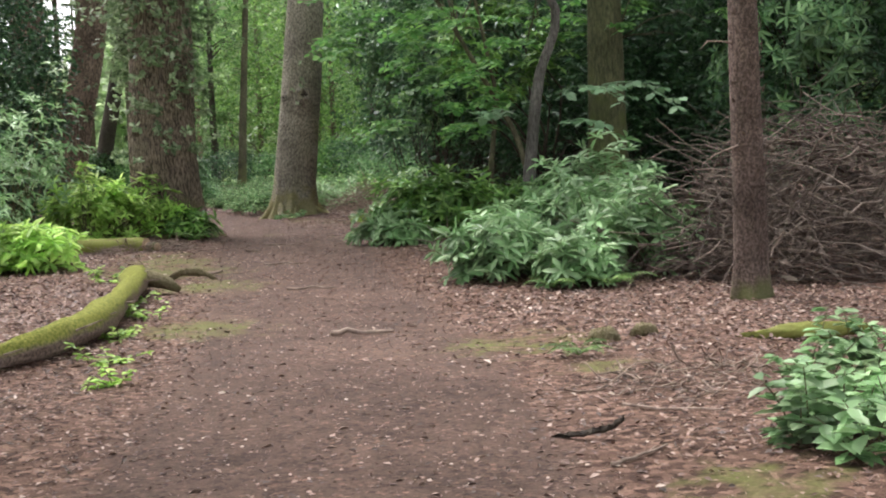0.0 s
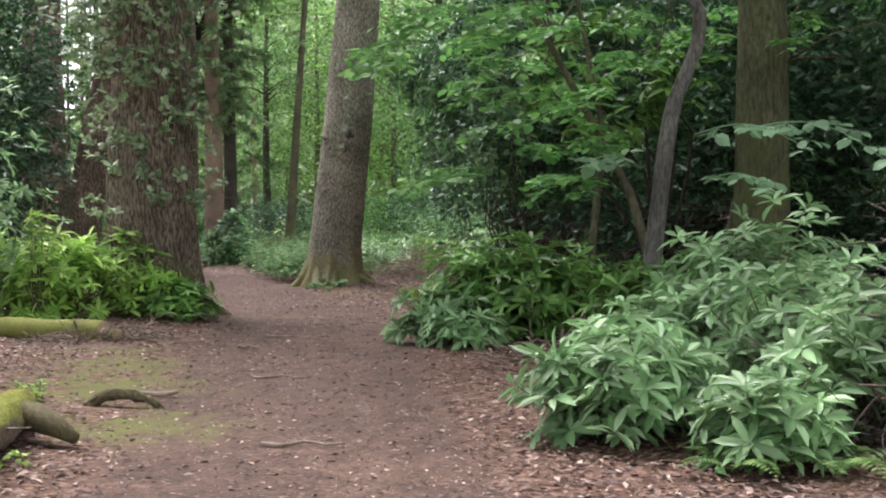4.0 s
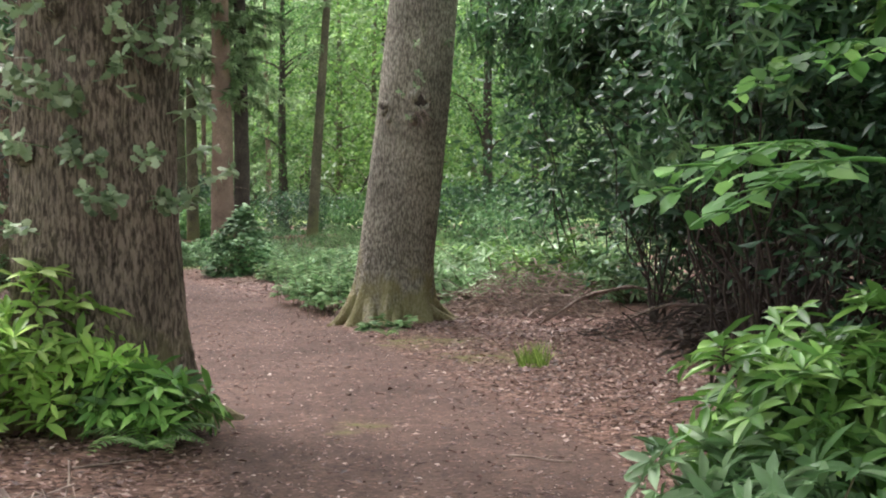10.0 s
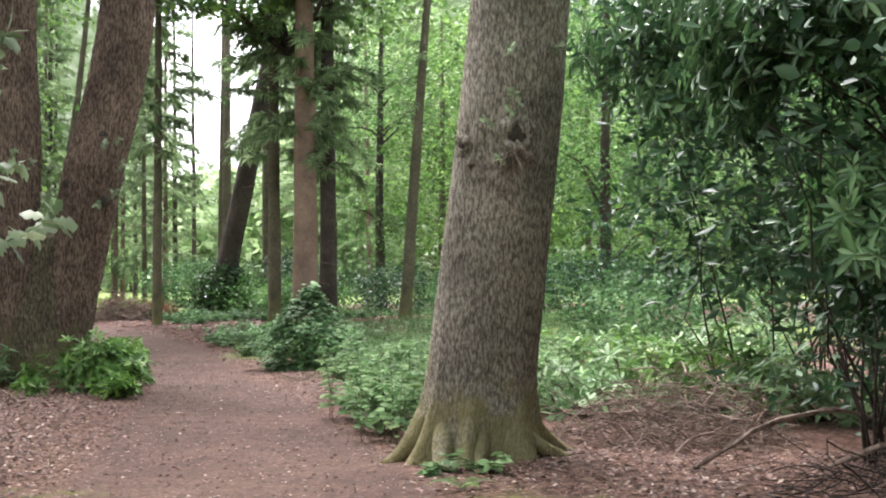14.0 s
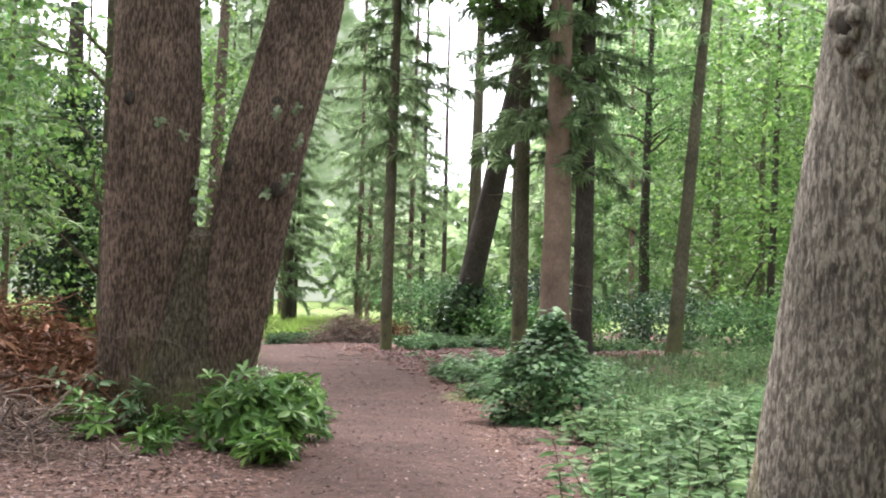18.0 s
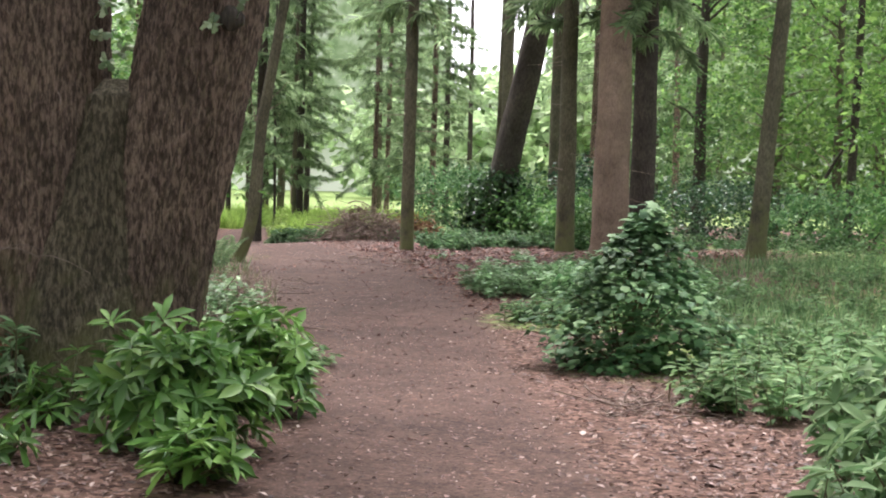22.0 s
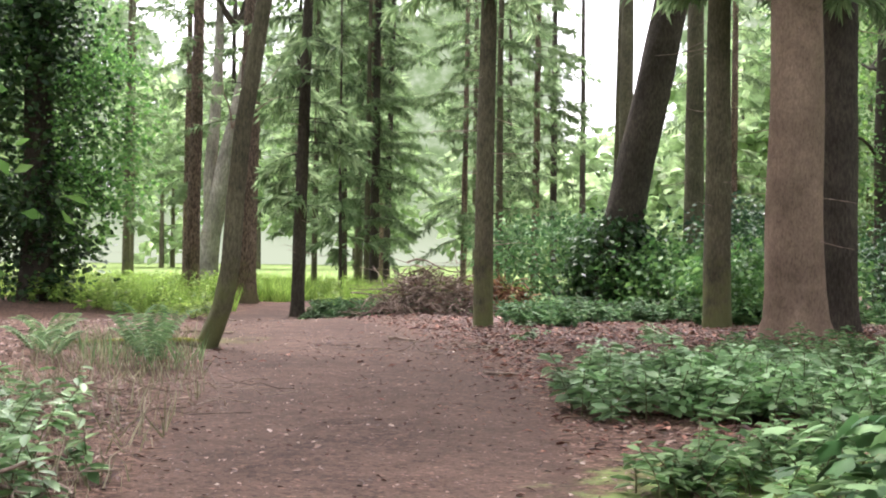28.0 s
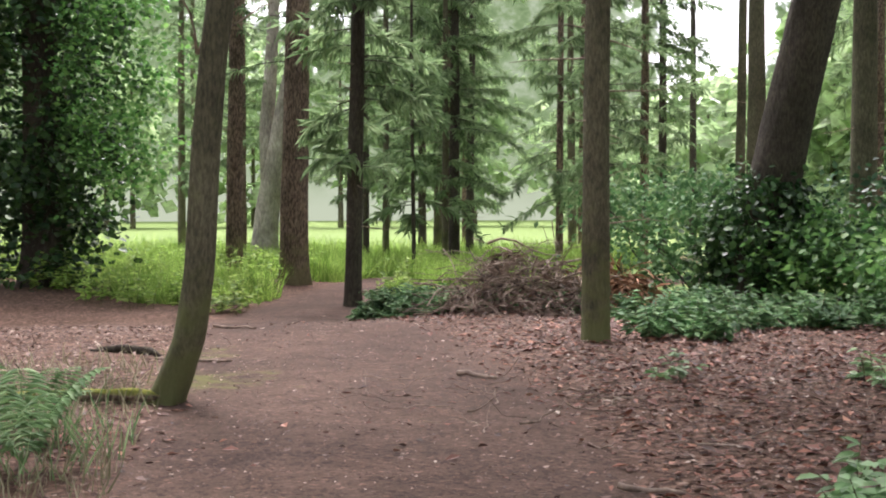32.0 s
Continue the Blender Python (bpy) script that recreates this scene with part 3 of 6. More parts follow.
MOSS = [(-2.14, 11.16, 0.8, 1), (-2.66, 14.39, 0.9, 1), (0.41, 9.91, 0.8, 0.9), (0.81, 8.64, 0.5, 0.8), (-3.31, 15.93, 1.1, 1), (-3.96, 18.09, 0.8, 0.8), (-2.09, 25.90, 0.8, 0.8), (-2.83, 27.24, 0.9, 0.8),
        (-2.51, 6.17, 0.5, 0.9), (1.11, 5.70, 0.5, 0.9), (-6.29, 27.14, 0.9, 0.7), (-17.78, 49.96, 0.9, 0.8), (-19.14, 51.28, 0.9, 0.7), (-3.58, 17.11, 0.9, 1), (-2.98, 22.02, 0.5, 0.7)]
GREEN = [(-4.99, 46.52, 6, 0.48), (-7.64, 51.27, 3.5, 0.42), (-1.76, 52.73, 8, 0.8), (-5.55, 59.48, 6, 0.9), (-12.59, 60.71, 3.5, 0.8), (-16.65, 62.90, 4, 0.9), (-9.21, 43.58, 1.5, 0.8), (-6.54, 41.11, 2.4, 0.8), (-4.40, 37.4, 1.7, 0.45), (-25.31, 72.07, 6, 1), (-32.09, 68.17, 7, 1), (-40.40, 78.23, 16, 1), (-29.30, 63.30, 3, 1), (-19.97, 59.04, 2.0, 0.9), (-15.89, 59.05, 2.5, 0.7), (-50.10, 101.49, 40, 1)]


def build_ground():
    xs, ys = axis(-32, 7, 0.27, 900), axis(-2, 72, 0.27, 900)
    X, Y = np.meshgrid(xs, ys, indexing="ij")
    near = (np.abs(X + 11) < 40) & (np.abs(Y - 34) < 50)
    Z = np.where(near, ground_height(X, Y), 0.03)
    nx, ny = len(xs), len(ys)
    i, j = np.meshgrid(np.arange(nx - 1), np.arange(ny - 1), indexing="ij")
    Q = np.stack([i * ny + j, (i + 1) * ny + j, (i + 1) * ny + j + 1, i * ny + j + 1], -1).reshape(-1, 4)
    me = solid("ground", np.stack([X, Y, Z], -1), Q, None, GROUND)
    d, h = track_distance(X, Y)
    path = np.clip(0.5 + (h - d) / 0.7, 0, 1)
    wild = np.maximum(spot(X, Y, GREEN), np.where(near, 0.0, 0.85))
    cover = np.stack([path, spot(X, Y, MOSS), wild], -1).astype(np.float32)
    a = me.attributes.new("cover", "FLOAT_VECTOR", "POINT")
    a.data.foreach_set("vector", cover.ravel())
    return tagged(new("ground", me), "bare brown earth path through leaf litter, moss and grass", "ground", kind="structure")


build_ground()


# ---- kinds of things ----
def trunk_geo(spine, radii, sides=24, rows=40, flare=0.0, lobes=5, ridge=0.0, ridges=26, lump=0.03, seed=1, flare_height=0.45):
    """A trunk along a spine: root flare with lobes, upright bark ridges, lumps."""
    r = np.random.default_rng(seed)
    S = np.asarray(spine, float)
    s = np.linspace(0, 1, len(S))
    u = np.linspace(0, 1, rows) ** 1.15
    P = np.stack([np.interp(u, s, S[:, k]) for k in range(3)], 1)
    for _ in range(2):
        P[1:-1] = (P[:-2] + 2 * P[1:-1] + P[2:]) / 4
    R = np.interp(u, s, radii)
    a = np.linspace(0, 2 * np.pi, sides, endpoint=False)
    z = P[:, 2] - P[0, 2]
    ph = r.uniform(0, 6, 8)
    lobe = 0.5 + 0.5 * np.cos(lobes * a + ph[0] + 0.8 * np.sin(2 * a + ph[1]))
    grow = flare * np.exp(-np.maximum(z, 0) / flare_height)[:, None] * (0.22 + 1.15 * lobe ** 2.2)[None]
    lumps = lump * (np.sin(3 * a[None] + z[:, None] * 1.7 + ph[2]) + np.sin(5 * a[None] - z[:, None] * 2.3 + ph[3]))
    rad = R[:, None] * (1 + grow + lumps)
    if ridge:
        wob = 0.35 * np.sin(z[:, None] * 3.1 + ph[4]) + 0.3 * np.sin(z[:, None] * 7.3 + 3 * a[None] + ph[5])
        crest = np.abs(np.sin(ridges / 2 * a[None] + wob + 0.5 * np.sin(5 * a + ph[6])[None]))
        rad = rad + ridge * (crest - 0.6) + r.normal(0, ridge * 0.22, rad.shape)
    V = np.stack([P[:, None, 0] + rad * np.cos(a), P[:, None, 1] + rad * np.sin(a), np.broadcast_to(P[:, None, 2], rad.shape)], -1).reshape(-1, 3)
    i, j = np.meshgrid(np.arange(rows - 1), np.arange(sides), indexing="ij")
    k = (j + 1) % sides
    Q = np.stack([i * sides + j, i * sides + k, (i + 1) * sides + k, (i + 1) * sides + j], -1).reshape(-1, 4)
    return V, Q, None


def cloud(clumps, per, centre, radii, shape, size, r, spread=0.35, flat=0.45, shell=0.55, up=0.7, ratio=0.55, droop=0.25):
    """Leaves in clumps through an egg-shaped space: uneven outline, gaps between clumps."""
    c = ball(clumps, r) * (shell + (1 - shell) * r.random((clumps, 1)) ** 0.5) * (0.75 + 0.5 * r.random((clumps, 1)))
    c = np.asarray(centre) + c * np.asarray(radii)
    at = np.repeat(c, per, 0) + r.normal(size=(clumps * per, 3)) * spread * np.array([1, 1, flat])
    out = unit((at - np.repeat(c, per, 0)) * [1, 1, 0.3] + r.normal(size=at.shape) * 0.15)
    along = unit(out * [1, 1, 0.2] + r.normal(size=at.shape) * 0.5 - [0, 0, droop])
    face = unit(np.array([0, 0, up]) + r.normal(size=at.shape) * 0.55)
    L = size * r.uniform(0.6, 1.25, len(at))
    return leaves(shape, at, along, face, L, L * ratio), c


def limbs(start, ends, r0, r1, r, sides=6, steps=7, sag=0.1):
    out = []
    for e in ends:
        s, e = np.asarray(start, float), np.asarray(e, float)
        u = np.linspace(0, 1, steps)[:, None]
        p = s + (e - s) * u
        d = np.linalg.norm(e - s)
        p = p + np.stack([smooth_noise(steps, 2, 0.05 * d, r) for _ in range(3)], 1) * np.sin(u * np.pi)
        p[:, 2] += sag * d * np.sin(u[:, 0] * np.pi)
        out.append(tube(p, np.linspace(r0, r1, steps), sides))
    return merge(out)


def whorls(tips, normals, r, count=8, length=0.13, ratio=0.28, shape=LANCE, lift=0.35):
    """Rosettes of leaves at shoot tips."""
    n = len(tips)
    ang = np.tile(np.linspace(0, 2 * np.pi, count, endpoint=False), n) + np.repeat(r.uniform(0, 6, n), count) + r.normal(0, 0.15, n * count)
    N = np.repeat(normals, count, 0)
    A = unit(np.cross(N, np.array([0.31, 0.52, 0.1])))
    B = np.cross(N, A)
    side = np.cos(ang)[:, None] * A + np.sin(ang)[:, None] * B
    along = unit(side + N * (lift + r.normal(0, 0.28, n * count))[:, None] - [0, 0, 0.12])
    L = length * r.uniform(0.65, 1.2, n * count) * np.repeat(r.uniform(0.8, 1.15, n), count)
    at = np.repeat(tips, count, 0) + N * r.uniform(-0.03, 0.01, n * count)[:, None]
    return leaves(shape, at, along, N + 0.25 * r.normal(size=N.shape), L, L * ratio)


def rosette_shrub(name, x, y, radii, height, mat, label, seed, tips=260, count=8, length=0.19, ratio=0.28, stem=STEM, category="shrub", group="", lobes=5, shape=LANCE, low=0.08):
    """An evergreen shrub: stems from the ground, shoots ending in leaf rosettes over an uneven dome."""
    r = np.random.default_rng(seed)
    tips = int(tips * 1.2)
    ob = thing(name, x, y, label, category, group=group)
    rx, ry = radii
    hub = np.stack([r.uniform(-0.75, 0.75, lobes) * rx, r.uniform(-0.75, 0.75, lobes) * ry, r.uniform(0.2, 0.5, lobes) * height], 1)
    hub[0] = (0, 0, 0.45 * height)
    size = r.uniform(0.42, 0.62, lobes)
    size[0] = 0.7
    which = r.choice(lobes, tips, p=size ** 2 / (size ** 2).sum())
    d = ball(tips, r)
    d[:, 2] = np.abs(d[:, 2]) * 1.0 - 0.22
    d = unit(d)
    depth = 1 - 0.45 * r.random(tips) ** 2.2
    top = (height - hub[which, 2])
    p = hub[which] + d * np.stack([rx * size[which], ry * size[which], top * r.uniform(0.65, 1.12, tips)], 1) * (depth * r.uniform(0.82, 1.18, tips))[:, None]
    skirt = r.random(tips) < 0.24
    p[skirt, 2] *= r.uniform(0.1, 0.55, skirt.sum())
    p[:, 2] = np.maximum(p[:, 2], low * 0.6 + 0.09 * r.random(tips))
    N = unit(d * 0.75 + np.array([0, 0, 0.75]) + r.normal(size=d.shape) * 0.25)
    part("foliage", whorls(p, N, r, count, length, ratio, shape), mat, ob, kind="stuff")
    pick = r.choice(tips, min(tips, 40), replace=False)
    st = []
    for k in pick:
        base = np.array([r.normal(0, 0.1 * rx), r.normal(0, 0.1 * ry), -0.05])
        u = np.linspace(0, 1, 5)[:, None]
        q = base + (p[k] - base) * u
        q[:, 2] += 0.15 * height * np.sin(u[:, 0] * np.pi) * r.uniform(-0.4, 0.6)
        st.append(tube(q, np.linspace(0.014, 0.004, 5), 5))
    for s in st:
        part("stem", s, stem, ob)
    return ob


def heap(name, x, y, radii, height, count, mat, label, seed, thick=(0.004, 0.014), length=(0.6, 1.6), category="brush pile", arch=0.35, dead=0):
    """A heap of dead branches: many bent twigs, some long arching ones."""
    r = np.random.default_rng(seed)
    ob = thing(name, x, y, label, category)
    groups = {"branch": [], "twigs": []}
    for k in range(count):
        a, q = r.uniform(0, 6.28), np.sqrt(r.random())
        c = np.array([np.cos(a) * q * radii[0], np.sin(a) * q * radii[1], 0])
        c[2] = r.random() ** 0.8 * height * max(0.05, 1 - q ** 2)
        L = r.uniform(*length) * (1.0 if k % 7 else 1.6)
        t = unit(np.array([np.cos(r.uniform(0, 6.28)), np.sin(r.uniform(0, 6.28)), r.normal(0, 0.3)]))
        u = np.linspace(-0.5, 0.5, 7)[:, None]
        p = c + t * L * u
        p[:, 2] += arch * L * (0.25 - u[:, 0] ** 2) * r.uniform(-0.3, 1.2)
        p += np.stack([smooth_noise(7, 2, 0.05 * L, r) for _ in range(3)], 1)
        p[:, 2] = np.maximum(p[:, 2], 0.01)
        w = r.uniform(*thick)
        g = "branch" if k < 40 else "twigs"
        p_r = np.linspace(w * (2.2 if k < 40 else 1), w * 0.35, 7)
        groups[g].append(tube(p, p_r, 5, False))
    for g in groups["branch"]:
        part("branch", g, mat, ob)
    part("twig_mass", merge(groups["twigs"]), mat, ob, kind="stuff")
    if dead:
        a, q = r.uniform(0, 6.28, dead), np.sqrt(r.random(dead))
        at = np.stack([np.cos(a) * q * radii[0], np.sin(a) * q * radii[1], height * 0.9 * (1 - q ** 2) * r.uniform(0.55, 1.0, dead) + 0.02], 1)
        L = r.uniform(0.08, 0.3, dead)
        part("dead_fronds", leaves(KITE, at, r.normal(size=(dead, 3)) * [1, 1, 0.5] - [0, 0, 0.3], np.array([0, 0, 1.0]) + r.normal(0, 0.6, (dead, 3)), L, L * 0.22), mat, ob, kind="stuff")
    return ob


def herb_patch(name, spots, mat, label, seed, per=30, height=(0.35, 0.8), size=0.15, ratio=0.48, category="nettles", shape=LEAF):
    """Upright stems with pairs of leaves up each: nettles and young plants."""
    r = np.random.default_rng(seed)
    x0, y0 = spots[0][:2]
    ob = thing(name, x0, y0, label, category, z=0.0, kind="stuff")
    at, along, face, L, st = [], [], [], [], []
    for cx, cy, rad, n in spots:
        for _ in range(n):
            a, q = r.uniform(0, 6.28), np.sqrt(r.random()) * rad
            bx, by = cx + np.cos(a) * q, cy + np.sin(a) * q
            d, h = track_distance(bx, by)
            if d < h * 0.97:
                continue
            H = r.uniform(*height)
            lean = r.normal(0, 0.12, 2)
            u = np.linspace(0, 1, 4)
            p = np.stack([bx - x0 + lean[0] * u ** 2, by - y0 + lean[1] * u ** 2, ground_z(bx, by) - 0.02 + H * u], 1)
            st.append(tube(p, np.linspace(0.005, 0.0025, 4), 4, False))
            k = per
            lev = np.sort(r.uniform(0.25, 1.0, k))
            ang = r.uniform(0, 6.28, k)
            at.append(np.stack([np.interp(lev, u, p[:, c]) for c in range(3)], 1))
            along.append(np.stack([np.cos(ang), np.sin(ang), r.uniform(-0.35, 0.35, k)], 1))
            face.append(np.stack([r.normal(0, 0.3, k), r.normal(0, 0.3, k), np.ones(k)], 1))
            L.append(size * (1.15 - 0.5 * lev) * r.uniform(0.7, 1.2, k))
    L = np.concatenate(L)
    part("foliage", leaves(shape, np.concatenate(at), np.concatenate(along), np.concatenate(face), L, L * ratio), mat, ob, kind="stuff")
    part("stem_mass", merge(st), STEM, ob, kind="stuff")
    return ob


def grass_patch(name, spots, mat, label, seed, height=(0.12, 0.35), width=0.007, clear=1.0, category="grass"):
    r = np.random.default_rng(seed)
    x0, y0 = spots[0][:2]
    at, H = [], []
    for cx, cy, rad, n in spots:
        a, q = r.uniform(0, 6.28, n), np.sqrt(r.random(n)) * rad
        X, Y = cx + np.cos(a) * q, cy + np.sin(a) * q
        d, h = track_distance(X, Y)
        k = d > h * clear
        at.append(np.stack([X[k], Y[k], ground_height(X[k], Y[k]) - 0.01], 1))
        H.append(r.uniform(*height, k.sum()))
    at, H = np.concatenate(at), np.concatenate(H)
    along = unit(np.stack([r.normal(0, 0.35, len(at)), r.normal(0, 0.35, len(at)), np.ones(len(at))], 1))
    face = unit(np.stack([r.normal(size=len(at)), r.normal(size=len(at)), 0.2 * np.ones(len(at))], 1))
    V, Q, T = leaves(BLADE, at, along, face, H, np.full(len(at), width) * (0.6 + H / np.mean(H)))
    ob = new(name, solid(name, V - [x0, y0, 0], Q, T, mat))
    ob.matrix_basis = pose(x0, y0, 0)
    return tagged(ob, label, category, kind="stuff")


def fern(name, x, y, fronds, length, label, seed, turn=0.0, mat=FERN, rise=0.75):
    r = np.random.default_rng(seed)
    ob = thing(name, x, y, label, "fern", turn=turn)
    for k in range(fronds):
        a = k * 2 * np.pi / fronds + r.normal(0, 0.25)
        L = length * r.uniform(0.75, 1.1)
        u = np.linspace(0, 1, 16)
        out = L * (u * (1.25 - 0.47 * rise))
        z = L * (rise * u - 0.62 * u ** 2.2) + 0.02
        p = np.stack([np.cos(a) * out, np.sin(a) * out, z], 1)
        w = L * 0.22 * np.sin(np.pi * np.clip(u * 0.85 + 0.12, 0, 1)) ** 0.8
        side = np.array([-np.sin(a), np.cos(a), 0])
        fwd = np.array([np.cos(a), np.sin(a), 0])
        q = np.repeat(p[2:], 2, 0)
        sg = np.tile([1, -1], 14)[:, None]
        along = unit(sg * side + 0.35 * fwd + [0, 0, -0.12])
        Lf = np.repeat(w[2:], 2)
        geo = merge([tube(p, np.linspace(0.004, 0.001, 16), 4, False), leaves(KITE, q, along, np.tile([0, 0, 1.0], (28, 1)), Lf, np.full(28, L * 0.055))])
        part("frond", geo, mat, ob)
    return ob


def conifer(name, x, y, dia, height, bark, label, seed, lean=(0, 0), first=2.2, reach=1.6, whorl=0.55, sprays=True, sides=16, density=1.0, flare=0.25, bend=0.0, group="plantation trees", dead=6, spray=1.0):
    """A straight plantation tree: trunk, dead snags low down, drooping needled branches above."""
    r = np.random.default_rng(seed)
    ob = thing(name, x, y, label, "tree", group=group)
    n = 9
    u = np.linspace(0, 1, n)
    spine = np.stack([lean[0] * height * u + bend * np.sin(u * 6) , lean[1] * height * u, -0.1 + height * u], 1)
    spine[1:, :2] += np.cumsum(r.normal(0, 0.012, (n - 1, 2)), 0)
    bole = part("trunk", trunk_geo(spine, dia / 2 * (1 - 0.75 * u), sides, 36, flare, 4, 0.0, lump=0.025, seed=seed, flare_height=0.25), bark, ob)

    def at_height(h):
        return np.array([np.interp(h, spine[:, 2], spine[:, k]) for k in range(3)])

    sn = []
    for _ in range(dead):
        h = r.uniform(1.2, first + 2.5)
        a = r.uniform(0, 6.28)
        L = r.uniform(0.25, 1.0) * min(1, reach)
        p0 = at_height(h)
        d = np.array([np.cos(a), np.sin(a), r.uniform(-0.25, 0.2)])
        v = np.linspace(0, 1, 5)[:, None]
        p = p0 + d * L * v + np.stack([smooth_noise(5, 2, 0.03, r) for _ in range(3)], 1) * v
        sn.append(tube(p, np.linspace(0.011, 0.003, 5), 4, False))
    for s in sn:
        part("dead_branch", s, TWIG, bole)
    if sprays:
        br, at, along, face, Ls = [], [], [], [], []
        h = first
        while h < min(height * 0.95, 14.5):
            for _ in range(max(2, int(4 * density))):
                a = r.uniform(0, 6.28)
                L = reach * r.uniform(0.3, 1.1) * min(1, (height - h) / height + 0.35)
                v = np.linspace(0, 1, 8)
                p0 = at_height(h + r.normal(0, 0.12))
                p = p0 + np.stack([np.cos(a) * L * v, np.sin(a) * L * v, -r.uniform(0.1, 0.6) * L * v ** 1.6 + 0.12 * L * v], 1)
                p[:, :2] += np.stack([smooth_noise(8, 3, 0.05, r), smooth_noise(8, 3, 0.05, r)], 1) * v[:, None]
                br.append(tube(p, np.linspace(0.013, 0.003, 8), 4, False))
                m = int(88 * L / 1.2 * density * (1.5 if name == "plantation_spruce" else 1.0))
                t = r.uniform(0.2, 1, m)
                q = np.stack([np.interp(t, v, p[:, c]) for c in range(3)], 1)
                sd = r.choice([-1.0, 1.0], m)[:, None] * np.array([-np.sin(a), np.cos(a), 0])
                g = unit(sd * r.uniform(0.05, 1.1, (m, 1)) + np.array([np.cos(a), np.sin(a), 0]) * 0.55 + np.stack([np.zeros(m), np.zeros(m), -r.uniform(0.0, 1.1, m)], 1) + r.normal(0, 0.3, (m, 3)))
                at.append(q)
                along.append(g)
                face.append(np.tile([0, 0, 1.0], (m, 1)) + r.normal(0, 0.3, (m, 3)))
                Ls.append(r.uniform(0.1, 0.3, m))
            h += whorl * r.uniform(0.7, 1.3)
        if br:
            part("branch_mass", merge(br), DARKSTEM, ob, kind="stuff")
            L = np.concatenate(Ls) * spray
            part("needles", leaves(KITE, np.concatenate(at), np.concatenate(along), np.concatenate(face), L, L * (0.1 + 0.05 * (spray - 1))), NEEDLE, ob, kind="stuff")
    return ob


def broadleaf(name, x, y, dia, height, bark, leaf, label, seed, low=2.0, spread=3.0, clumps=70, per=60, size=0.12, lean=(0, 0), shape=KITE, sides=16, flare=0.3, category="tree", crown_at=None, ratio=0.6, clump_size=0.4, flat=0.35, group=""):
    """A leafy tree: tapered trunk, limbs, and a crown of leaf clumps with gaps."""
    r = np.random.default_rng(seed)
    ob = thing(name, x, y, label, category, group=group)
    n = 8
    u = np.linspace(0, 1, n)
    spine = np.stack([lean[0] * height * u, lean[1] * height * u, -0.1 + height * u], 1)
    spine[1:, :2] += np.cumsum(r.normal(0, 0.02 * height / n, (n - 1, 2)), 0)
    part("trunk", trunk_geo(spine, dia / 2 * (1 - 0.7 * u), sides, 30, flare, 5, 0.0, seed=seed), bark, ob)
    mid = (low + height) / 2
    c = crown_at or (lean[0] * mid, lean[1] * mid, mid)
    geo, centres = cloud(clumps, per, c, (spread, spread, (height - low) / 2), shape, size, r, clump_size, flat, 0.5, ratio=ratio)
    part("crown", geo, leaf, ob, kind="stuff")
    ends = centres[r.choice(len(centres), min(len(centres), 16), replace=False)]
    for e in ends:
        h = np.clip(e[2] - r.uniform(0.3, 1.5), low * 0.5, height * 0.95)
        s = np.array([np.interp(h, spine[:, 2], spine[:, k]) for k in range(3)])
        part("limb", limbs(s, [e], dia * 0.13, 0.008, r), bark, ob)
    return ob


def canopy(ob, z, spread, high, clumps, per, size, mat, seed, at=(0, 0)):
    """The high crown of a tree, with its limbs."""
    r = np.random.default_rng(seed)
    geo, centres = cloud(clumps, per, (at[0], at[1], z), (spread, spread, high), KITE, size, r, 0.6, 0.4, 0.4)
    part("crown", geo, mat, ob, kind="stuff")
    for c in centres[:8]:
        part("limb", limbs((at[0] * 0.8, at[1] * 0.8, z - high - 0.6), [c], 0.1, 0.015, r), DARKBARK, ob)


def sprigs(ob, points, mat, r, count=6, length=0.09, shape=OAKSHAPE, ratio=0.95, name="sprig", hang=0.5, reach=1.0):
    """Small leafy shoots growing out of a trunk."""
    for p, n in points:
        p, n = np.asarray(p, float), unit(np.asarray(n, float))
        tip = p + n * r.uniform(0.12, 0.3) * reach + [0, 0, r.uniform(-0.05, 0.12)]
        u = np.linspace(0, 1, 4)[:, None]
        st = tube(p + (tip - p) * u, np.linspace(0.005, 0.002, 4), 4, False)
        m = count * 2
        t = 0.35 + 0.7 * r.random((m, 1)) ** 0.5
        at = p + (tip - p) * t
        along = unit(n * 0.5 + r.normal(size=(m, 3)) * 0.7 - [0, 0, hang * 0.4])
        L = length * r.uniform(0.6, 1.2, m)
        lv = leaves(shape, at, along, unit(np.array([0, 0, 0.6]) + n * 0.9 + r.normal(size=(m, 3)) * 0.4), L, L * ratio)
        part(name, merge([st, lv]), mat, ob)


def roots(ob, angles, inner, outer, rad, mat, seed, high=0.35):
    """Root buttresses running out from a trunk's foot into the ground."""
    r = np.random.default_rng(seed)
    for a in angles:
        o = outer * r.uniform(0.85, 1.15)
        u = np.linspace(0, 1, 12)
        bend = a + r.normal(0, 0.25) * u
        d = inner * 0.75 + (o - inner * 0.75) * u
        z = high * r.uniform(0.8, 1.2) * (1 - u) ** 1.8 - 0.05 * u
        p = np.stack([np.cos(bend) * d, np.sin(bend) * d, z], 1)
        V, Q, T = tube(p, rad * r.uniform(0.8, 1.2) * (1.15 - 0.75 * u), 14)
        part("root", (V + r.normal(0, 0.004, V.shape), Q, T), mat, ob)


